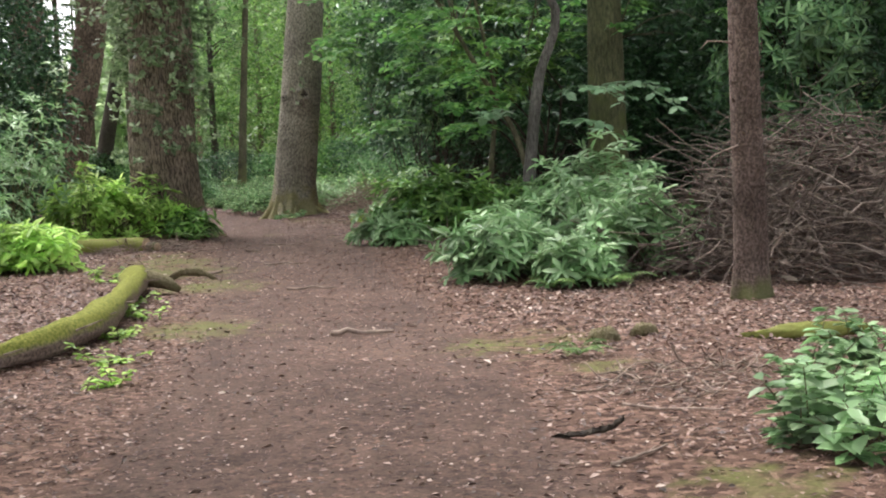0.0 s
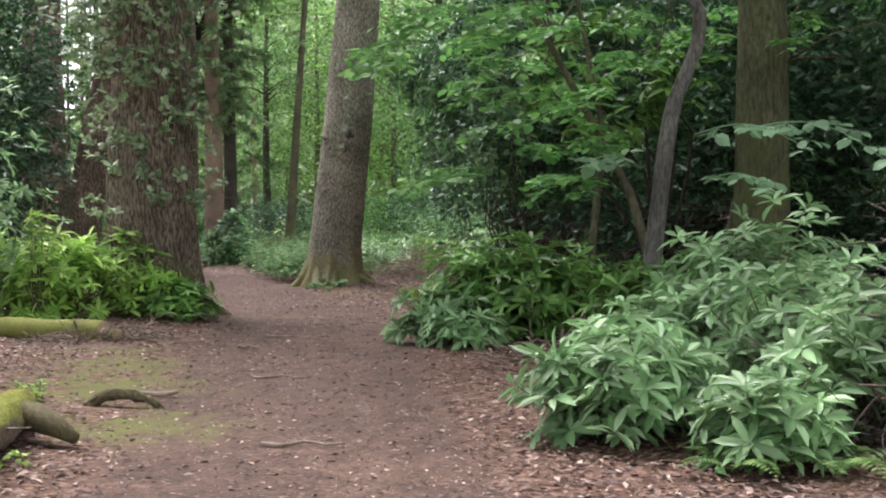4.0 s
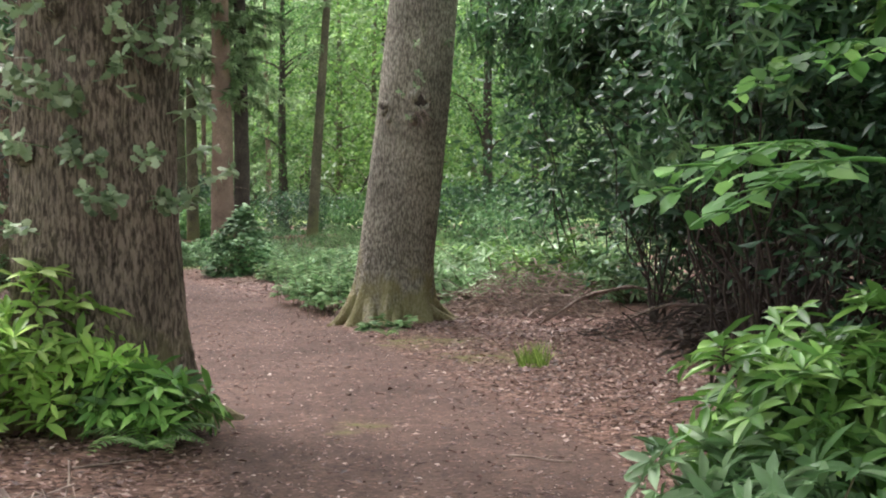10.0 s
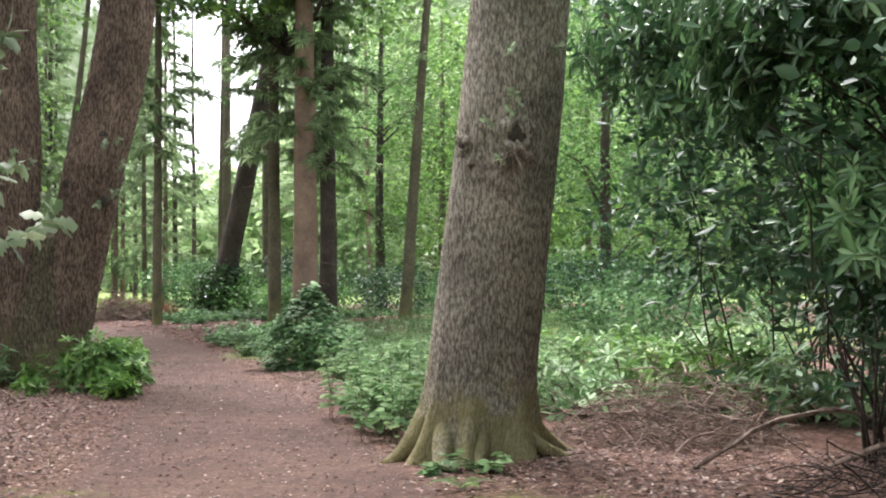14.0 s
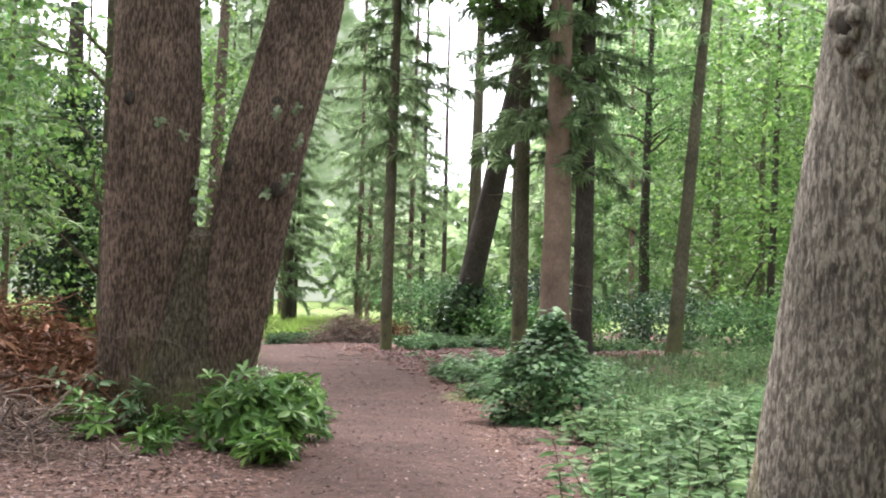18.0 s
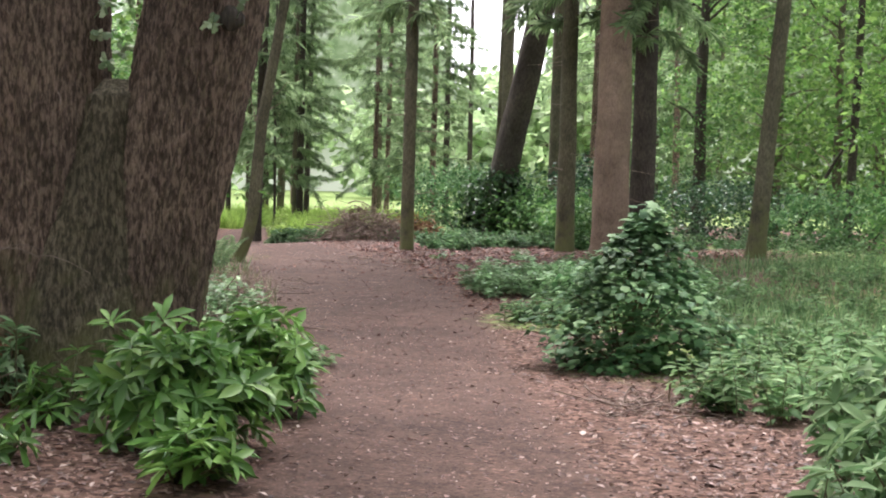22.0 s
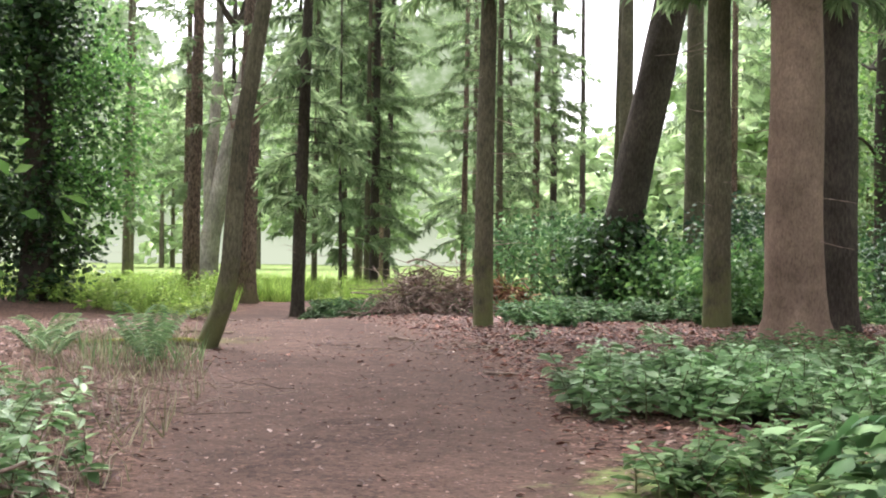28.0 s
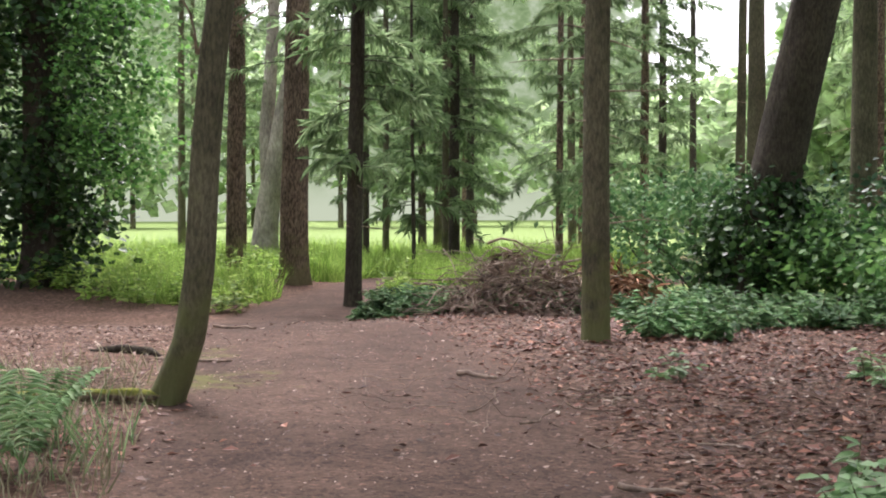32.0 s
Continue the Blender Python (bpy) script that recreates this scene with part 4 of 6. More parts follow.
# ---- the trees that the path passes ----
def left_oak():
    ob = thing("oak_tree", -4.72, 22.10, "large old oak with deeply fissured bark, burrs and leafy side shoots", "tree")
    r = np.random.default_rng(11)
    u = np.linspace(0, 1, 7)
    sp = np.stack([0.1 * u, 0.0 * u, -0.15 + 11 * u], 1)
    bole = part("trunk", trunk_geo(sp, [0.58, 0.54, 0.52, 0.5, 0.45, 0.38, 0.3], 120, 150, 0.42, 6, 0.016, 54, 0.03, 12, 0.5), OAK, ob)
    for a, h, s in ((-1.9, 1.15, 0.1), (-1.2, 1.2, 0.07), (-1.5, 1.9, 0.09), (-2.3, 1.8, 0.1), (-0.8, 1.6, 0.06), (-1.75, 2.7, 0.08)):
        p = np.array([np.cos(a) * 0.5, np.sin(a) * 0.5, h])
        V, Q, T = trunk_geo([(0, 0, -s), (0, 0, -s * 0.4), (0, 0, s * 0.4), (0, 0, s)], [0.02, s, s * 0.9, 0.02], 14, 10, lump=0.12, seed=int(h * 100))
        part("burr", (V + p, Q, T), OAK, bole)
    pts = []
    for _ in range(130):
        a, h = r.uniform(-3.1, 0.1), 1.0 + 4.4 * r.random() ** 0.7
        pts.append(((0.48 * np.cos(a) + 0.03, 0.48 * np.sin(a), h), (np.cos(a), np.sin(a), 0.2)))
    sprigs(bole, pts, OAKLEAF, r, 8, 0.1, reach=1.5)
    geo, _ = cloud(44, 36, (-0.1, -0.6, 4.2), (0.9, 0.4, 1.9), OAKSHAPE, 0.12, r, 0.18, 0.6, 0.5, ratio=0.95)
    part("foliage", geo, OAKLEAF, ob, kind="stuff")
    roots(bole, (-2.6, -1.9, -1.2, -0.6, 0.1), 0.6, 0.86, 0.1, OAK, 13)
    canopy(ob, 11.5, 4.0, 2.0, 40, 50, 0.3, HAZEL, 3)
    return ob


def middle_oak():
    ob = thing("oak_tree", -3.49, 29.55, "tall grey oak with mossy root buttresses and a knot", "tree")
    r = np.random.default_rng(21)
    u = np.linspace(0, 1, 7)
    sp = [(0, 0, -0.15), (0.07, -0.02, 0.6), (0.19, -0.09, 1.5), (0.36, -0.25, 2.85), (0.6, -0.45, 5), (0.82, -0.6, 8), (1.0, -0.7, 11)]
    bole = part("trunk", trunk_geo(sp, [0.53, 0.475, 0.46, 0.44, 0.39, 0.31, 0.24], 120, 150, 0.52, 7, 0.013, 70, 0.015, 23, 0.3), OAK_GREY, ob)
    ring = np.linspace(0, 2 * np.pi, 20)
    for a, h, s in ((-1.3, 2.72, 0.105), (-2.45, 2.66, 0.06)):
        p = np.stack([np.cos(a + s / 0.46 * np.cos(ring)) * 0.45 + 0.345, np.sin(a + s / 0.46 * np.cos(ring)) * 0.45 - 0.24, h + s * 1.1 * np.sin(ring)], 1)
        part("knot_rim", tube(p, s * (0.5 + 0.2 * np.sin(3 * ring) + 0.1 * np.sin(7 * ring)), 10, False), OAK_GREY, bole)
        # solid dark plug within the rim, coloured as the shade of a hollow
        part("knot_hollow_shade", tube(np.array([(np.cos(a) * d + 0.345, np.sin(a) * d - 0.24, h) for d in (0.3, 0.46, 0.475)]), [s * 0.85, s * 0.8, s * 0.5], 14), DARKBARK, bole)
    for a, h, s in ((-1.5, 2.5, 0.08), (-1.05, 2.55, 0.06), (-2.2, 2.5, 0.05)):
        V, Q, T = trunk_geo([(0, 0, -s), (0, 0, -s * 0.4), (0, 0, s * 0.4), (0, 0, s)], [0.02, s, s * 0.9, 0.02], 14, 10, lump=0.12, seed=int(h * 100))
        part("knot", (V + [np.cos(a) * 0.445 + 0.33, np.sin(a) * 0.445 - 0.22, h], Q, T), OAK_GREY, bole)
    sprigs(bole, [((0.42, -0.7, 2.85), (0.1, -1, -0.1)), ((0.5, -0.7, 2.9), (-0.2, -1, 0.3)), ((0.36, -0.7, 2.55), (-0.3, -1, -0.3)), ((0.3, -0.7, 2.8), (-0.3, -1, 0.1)), ((0.7, -0.5, 3.4), (0.8, -0.8, 0.3)), ((0.4, -0.7, 3.3), (0.2, -1, 0.1))], OAKLEAF, r, 5, 0.07)
    part("bare_shoot", limbs((0.42, -0.70, 2.6), [(0.55, -0.94, 2.3), (0.35, -0.90, 2.25), (0.62, -0.86, 2.5), (0.28, -0.86, 2.45), (0.45, -0.90, 2.15), (0.7, -0.84, 2.4), (0.3, -0.94, 2.3), (0.5, -0.96, 2.45)], 0.009, 0.002, r, 4), TWIG, bole)
    roots(bole, (-2.7, -2.0, -1.3, -0.6, 0.2), 0.55, 0.88, 0.095, OAK_GREY, 24, 0.34)
    canopy(ob, 11.0, 4.5, 2.2, 40, 50, 0.3, HAZEL, 5)
    return ob


def twin_tree():
    ob = thing("twin_stemmed_tree", -10.98, 36.42, "old twin-stemmed tree with dark reddish furrowed bark and dead knots", "tree", turn=22.8)
    r = np.random.default_rng(31)
    bole = part("bole", trunk_geo([(-0.06, -0.05, -0.15), (-0.04, -0.05, 0.5), (0.0, -0.02, 1.2), (0.07, 0.02, 1.8), (0.12, 0.04, 2.2), (0.14, 0.04, 2.33)], [0.7, 0.6, 0.5, 0.42, 0.36, 0.14], 90, 70, 0.2, 5, 0.012, 40, 0.03, 33, 0.4), FORK, ob, "mossy fork, bark darkened for shade")
    part("stem", trunk_geo([(-0.42, 0, -0.15), (-0.44, 0, 0.4), (-0.46, 0, 1.6), (-0.46, 0, 3.0), (-0.45, 0, 5), (-0.38, 0, 11)], [0.57, 0.54, 0.52, 0.515, 0.47, 0.28], 120, 160, 0.24, 5, 0.022, 44, 0.025, 34, 0.35), PINE, ob)
    part("stem", trunk_geo([(0.3, -0.06, -0.15), (0.34, -0.05, 0.4), (0.46, -0.02, 1.3), (0.66, 0, 2.3), (0.87, 0, 3.3), (1.0, 0.05, 3.9), (1.32, 0.1, 5.5), (1.8, 0.2, 11)], [0.43, 0.4, 0.405, 0.435, 0.445, 0.44, 0.42, 0.25], 110, 160, 0.25, 4, 0.022, 40, 0.03, 35, 0.35), PINE, ob)
    part("bare_shoot", limbs((-0.7, -0.55, 1.05), [(0.1, -0.62, 0.95), (-0.2, -0.66, 1.1)], 0.006, 0.002, r, 4), TWIG, bole)
    # knots as flattened dark discs, their colour standing for shade in recesses
    for x, y, h, s in ((-0.62, -0.46, 2.42, 0.085), (-0.64, -0.46, 3.72, 0.085), (0.5, -0.22, 3.02, 0.12), (0.42, -0.18, 2.5, 0.1), (1.0, -0.4, 2.75, 0.09), (0.98, -0.42, 3.75, 0.06)):
        V, Q, T = trunk_geo([(0, 0, -s), (0, 0, -s * 0.4), (0, 0, s * 0.4), (0, 0, s)], [0.02, s, s * 0.9, 0.02], 14, 10, lump=0.2, seed=int(h * 100))
        part("knot", (V * [1, 0.35, 1] + [x, y, h], Q, T), DARKBARK, bole)
    for a, h in ((-1.9, 2.45), (-1.6, 2.7), (-2.2, 3.1), (-1.2, 3.3), (-1.0, 2.2)):
        p = np.array([-0.46 + 0.5 * np.cos(a), 0.5 * np.sin(a), h])
        part("dead_twig", limbs(p, [p + [0.35 * np.cos(a) + r.normal(0, 0.15), 0.35 * np.sin(a), r.normal(0, 0.08)]], 0.006, 0.002, r, 4), TWIG, bole)
    pts = [((1.05, -0.42, 2.75), (0.3, -1, 0.1)), ((0.95, -0.44, 2.7), (-0.3, -1, 0)), ((1.15, -0.4, 3.2), (0.4, -1, 0.1)), ((1.0, -0.44, 3.5), (0.0, -1, 0.2)), ((1.1, -0.4, 3.6), (0.6, -1, 0)), ((0.05, -0.2, 2.6), (0.3, -1, 0)), ((0.0, -0.2, 2.75), (0.5, -0.8, 0.1)), ((0.1, -0.1, 2.4), (0.1, -0.9, 0.3)), ((-0.1, -0.35, 3.3), (0.3, -1, 0.1)), ((0.02, -0.25, 3.2), (0.6, -0.8, 0.1)), ((-0.2, -0.45, 3.45), (-0.3, -1, 0)),
           ((0.15, 0.2, 2.5), (0, -0.8, 0.5)), ((0.25, 0.25, 2.8), (-0.2, -0.8, 0.5)), ((1.4, -0.2, 3.9), (0.8, -0.6, 0.2))]
    sprigs(bole, pts, OAKLEAF, r, 7, 0.085, reach=1.3)
    canopy(ob, 11.0, 3.8, 2.0, 50, 60, 0.28, NEEDLE, 6)
    return ob


left_oak()
middle_oak()
twin_tree()


def flaky_spruce():
    ob = conifer("spruce_tree", 2.68, 12.25, 0.31, 12, SPRUCE, "spruce trunk with flaking bark and short dead snags", 41, first=5.0, sides=40, flare=0.55, dead=14, reach=1.5, density=0.7)
    r = np.random.default_rng(42)
    n = 1000
    h, a = r.uniform(0.3, 4.5, n), r.uniform(0, 6.28, n)
    rad = 0.155 * (1 - 0.75 * h / 12) + 0.006
    at = np.stack([rad * np.cos(a), rad * np.sin(a), h], 1)
    nrm = np.stack([np.cos(a), np.sin(a), np.zeros(n)], 1)
    up = np.array([0, 0, 1.0])
    part("loose_bark", leaves(ROUND, at, unit(up + nrm * 0.35 + r.normal(0, 0.2, (n, 3))), nrm, r.uniform(0.02, 0.07, n), r.uniform(0.015, 0.045, n)), SPRUCE, ob, kind="stuff")


flaky_spruce()

# conifers and slim trees of the second half
conifer("brown_spruce", -11.16, 53.00, 0.76, 19, BROWN, "tall red-brown spruce with smooth ringed bark", 51, first=5.6, flare=0.35, sides=40, dead=28, reach=2.6, density=1.0, spray=1.5)
crowned = conifer("slim_spruce", -12.76, 55.40, 0.42, 19, SLIM, "slim greenish spruce trunk", 52, first=5.2, sides=28, dead=16, density=1.0, reach=2.2, spray=1.5)
# unseen high crown, added to shade the ground at the path's end
canopy(crowned, 13.0, 4.5, 1.5, 90, 50, 0.32, NEEDLE, 541, (0.5, -2.5))
canopy(crowned, 9.8, 4.2, 1.3, 90, 44, 0.26, BEECH, 542, (0.8, -1.0))
conifer("dark_spruce", -10.90, 54.60, 0.55, 19, DARKBARK, "dark shaded spruce trunk", 53, first=4.8, sides=24, density=1.0, reach=2.6, spray=1.5)
crowned = conifer("slim_spruce", -15.95, 54.00, 0.3, 19, SLIM, "slim greenish spruce trunk beside the brush heap", 54, first=5.4, sides=28, dead=20, lean=(0.006, 0), density=1.0, reach=2.0, spray=1.5)
# second added crown above the view, for the same shade
canopy(crowned, 13.0, 4.2, 1.5, 80, 50, 0.32, NEEDLE, 540)
conifer("slim_spruce", -22.80, 59.35, 0.29, 19, DARKBARK, "thin dark spruce trunk at the path's bend", 55, first=2.6, sides=24, lean=(0.03, 0), dead=10, reach=1.3, spray=1.5)
conifer("larch_tree", -26.10, 62.00, 0.6, 19, PINE, "thick larch trunk standing in tall grass", 56, first=4.5, sides=28, lean=(0.02, 0), reach=1.8, density=0.7)
conifer("slim_larch", -28.00, 62.40, 0.37, 19, PINE, "slim larch trunk in tall grass", 57, first=5, sides=24, lean=(0.012, 0), density=0.6)
conifer("thin_spruce", -26.90, 67.80, 0.11, 13, DARKBARK, "very thin young spruce", 58, first=1.5, reach=1.0, sides=12, density=0.9, spray=1.5)
for k, (x, y, d) in enumerate([(-27.31, 69.99, 0.18), (-27.57, 70.90, 0.31), (-28.03, 71.53, 0.27), (-31.34, 76.31, 0.33), (-33.43, 78.71, 0.3), (-38.65, 67.63, 0.22), (-19.38, 70.86, 0.5), (-29.16, 74.51, 0.25), (-24.45, 70.84, 0.2), (-30.02, 71.27, 0.2), (-32.21, 73.48, 0.22), (-27.85, 79.65, 0.25), (-23.01, 81.17, 0.25), (-36.05, 75.07, 0.25),
                               (-22.95, 72.83, 0.26), (-21.04, 74.92, 0.3), (-24.32, 77.82, 0.28), (-18.10, 78.08, 0.3), (-29.78, 83.12, 0.33), (-26.19, 85.75, 0.3), (-36.24, 86.64, 0.33), (-41.45, 75.39, 0.3), (-44.50, 69.37, 0.3), (-35.24, 71.31, 0.28), (-21.88, 67.75, 0.22), (-31.18, 89.45, 0.3), (-16.05, 85.28, 0.35), (-47.26, 82.44, 0.3), (-39.17, 92.15, 0.3), (-22.3, 45.6, 0.16), (-24.2, 49.2, 0.2), (-26.4, 46.6, 0.18), (-28.0, 51.4, 0.22)]):
    open_sky = -20.4 < math.degrees(math.atan2(x + 4, y - 25)) < -16.6
    conifer("plantation_spruce", x, y, d, 19, (SLIM, DARKBARK, PINE)[k % 3], "slim plantation spruce with drooping branches", 60 + k, first=2.0 + 0.5 * (k % 4), reach=2.1, sides=14, lean=(rng.normal(0.006, 0.008), 0), density=0.8 if y < 77 else 0.45, spray=1.15 if y < 77 else 1.5, whorl=0.55, sprays=not open_sky)


def curved_tree():
    ob = thing("curved_tree", -17.20, 48.95, "slender tree with a curved foot and a mossy root", "tree")
    r = np.random.default_rng(71)
    sp = [(-0.14, 0, -0.12), (0.03, 0, 0.15), (0.2, 0, 0.5), (0.31, 0, 1.0), (0.37, 0, 1.8), (0.46, 0, 2.6), (0.62, 0, 3.4), (1.1, 0, 6), (1.8, 0, 12)]
    bole = part("trunk", trunk_geo(sp, [0.16, 0.135, 0.12, 0.112, 0.106, 0.102, 0.097, 0.08, 0.04], 32, 80, 0.5, 4, 0.0, lump=0.03, seed=71, flare_height=0.15), SLIM, ob)
    part("root", trunk_geo([(0, 0, -0.02), (-0.15, -0.1, 0.1), (-0.3, -0.22, 0.04)], [0.09, 0.07, 0.05], 12, 12, lump=0.08, seed=5), MOSSLOG, bole)
    for e in [(0.2, -0.1, 3.3), (0.9, 0.1, 3.3), (0.7, 0.4, 3.0)]:
        part("dead_branch", limbs((0.3, 0, 2.6), [e], 0.012, 0.004, r, 5), TWIG, bole)
    # wide crown added out of view to shade the path below
    canopy(ob, 12.0, 4.0, 1.3, 90, 50, 0.28, BEECH, 72, (1.5, 0))
    return ob


curved_tree()


def leaning_tree():
    ob = thing("leaning_tree", -16.30, 60.30, "thick dark tree leaning over, its foot wrapped in ivy", "tree")
    r = np.random.default_rng(81)
    u = np.linspace(0, 1, 7)
    part("trunk", trunk_geo(np.stack([0.22 * 14 * u, 0.02 * u, -0.1 + 14 * u], 1), 0.41 - 0.19 * u, 60, 90, 0.25, 5, 0.012, 40, 0.02, 81), DARKBARK, ob)
    geo, _ = cloud(150, 34, (0.25, -0.1, 0.95), (0.75, 0.7, 0.95), ROUND, 0.11, r, 0.16, 0.9, 0.75, up=0.4, ratio=0.8)
    part("ivy", geo, IVY, ob, "dark glossy ivy", kind="stuff")
    canopy(ob, 14.0, 3.0, 1.4, 50, 60, 0.25, BEECH, 82, (3.0, 0))
    return ob


leaning_tree()


def ivy_tree():
    ob = thing("ivy_clad_tree", -29.30, 58.40, "dark tree trunk thickly clad in ivy and holly", "tree")
    r = np.random.default_rng(91)
    u = np.linspace(0, 1, 6)
    part("trunk", trunk_geo(np.stack([0 * u, 0 * u, -0.1 + 11 * u], 1), 0.38 - 0.15 * u, 24, 30, 0.3, 5), DARKBARK, ob)
    geo, _ = cloud(330, 36, (-0.1, 0, 3.8), (1.5, 1.2, 4.2), LEAF, 0.17, r, 0.28, 0.8, 0.75, up=0.4, ratio=0.75)
    part("ivy", geo, IVY, ob, "dark glossy ivy", kind="stuff")
    geo, _ = cloud(130, 26, (2.1, -0.2, 3.9), (1.3, 0.8, 2.5), LEAF, 0.11, r, 0.2, 0.8, 0.4, ratio=0.75)
    part("ivy_sprays", geo, HAZEL, ob, kind="stuff")
    return ob


ivy_tree()

conifer("slim_beech", -8.40, 53.40, 0.36, 16, SLIM, "slim grey-green trunk leaning over the undergrowth", 101, first=6, lean=(0.075, 0), sides=20, density=0.5, group="")
conifer("slim_dark_tree", -7.40, 64.80, 0.27, 17, DARKBARK, "slim dark trunk in the undergrowth", 102, first=6, lean=(0.02, 0), sides=20, density=0.5, group="")
conifer("mossy_spruce", -15.10, 62.50, 0.45, 19, SLIM, "mossy spruce trunk behind the slim one", 103, first=9.0, sides=20, density=1.0, reach=2.0, spray=1.2)


def dead_pole(x, y, tip, d, label, seed):
    ob = thing("dead_tree", x, y, label, "tree")
    r = np.random.default_rng(seed)
    p = np.linspace(0, 1, 8)[:, None] * np.array(tip)
    p[:, :2] += np.stack([smooth_noise(8, 3, 0.05, r), smooth_noise(8, 3, 0.05, r)], 1)
    part("trunk", tube(p, np.linspace(d / 2, d / 5, 8), 10), DARKBARK, ob)
    for d in ([0.6, 0.2, 0.8], [-0.7, 0, 0.6], [0.5, 0, 0.5]):
        part("branch", limbs(p[5], [p[5] + d], 0.02, 0.006, r, 5), TWIG, ob)


dead_pole(-8.85, 62.50, (1.6, 0, 3.0), 0.16, "dead stem leaning among green bushes", 104)


def pale_tree():
    ob = thing("pale_leaning_tree", -34.29, 71.07, "pale grey tree leaning with forked stems", "tree")
    part("trunk", trunk_geo([(0, 0, -0.1), (0.3, 0, 2), (0.9, 0, 4.5), (1.8, 0, 8), (2.6, 0, 12)], [0.4, 0.34, 0.28, 0.2, 0.12], 20, 30, 0.3), PALE, ob)
    part("stem", trunk_geo([(0.3, 0, 2), (0.2, 0, 4), (0.5, 0, 7), (0.6, 0, 12)], [0.26, 0.22, 0.17, 0.1], 16, 20), PALE, ob)
    canopy(ob, 11, 3, 1.6, 40, 50, 0.25, BEECH, 106, (1.5, 0))


pale_tree()

# ---- broadleaf trees and dark evergreens beside the first half ----
def spray(ob, a, b, r, leaf=0.1, mat=HAZEL, wide=0.45, twigs=9, shape=ROUND, ratio=0.75, name="bough"):
    """A leafy bough lying flat: side twigs, and leaves in two rows along each, drooping a little."""
    a, b = np.asarray(a, float), np.asarray(b, float)
    L = np.linalg.norm(b - a)
    u = np.linspace(0, 1, 9)
    p = a + (b - a) * u[:, None]
    p[:, 2] += 0.1 * L * np.sin(u * 3.1) - 0.06 * L * u ** 2
    fwd = unit((b - a) * [1, 1, 0.2])
    side = np.array([-fwd[1], fwd[0], 0])
    geo, at, along = [tube(p, np.linspace(0.012, 0.003, 9), 5, False)], [], []
    for k in range(twigs):
        t = 0.15 + 0.85 * (k + 0.5) / twigs
        q = np.array([np.interp(t, u, p[:, c]) for c in range(3)])
        sg = 1 if k % 2 else -1
        d = unit(fwd * r.uniform(0.5, 0.9) + sg * side * r.uniform(0.6, 1.0) + [0, 0, r.normal(-0.12, 0.12)])
        tl = wide * L * (1.15 - 0.75 * t) * r.uniform(0.7, 1.15)
        end = q + d * tl
        geo.append(tube(np.stack([q, (q + end) / 2 + [0, 0, 0.03 * tl], end]), [0.005, 0.004, 0.002], 4, False))
        m = max(4, int(tl / (leaf * 0.36)))
        s = np.linspace(0.12, 1.0, m)
        lateral = np.cross(d, [0, 0, 1.0])
        at.append(q + d * (tl * s)[:, None] + r.normal(0, 0.012, (m, 3)))
        along.append(d * 0.55 + np.where(np.arange(m) % 2, 1, -1)[:, None] * lateral + r.normal(0, 0.25, (m, 3)) - [0, 0, 0.28])
    at, along = np.concatenate(at), np.concatenate(along)
    L2 = leaf * r.uniform(0.65, 1.2, len(at))
    geo.append(leaves(shape, at, along, np.array([0, 0, 1.0]) + r.normal(0, 0.22, at.shape), L2, L2 * ratio))
    return part(name, merge(geo), mat, ob)


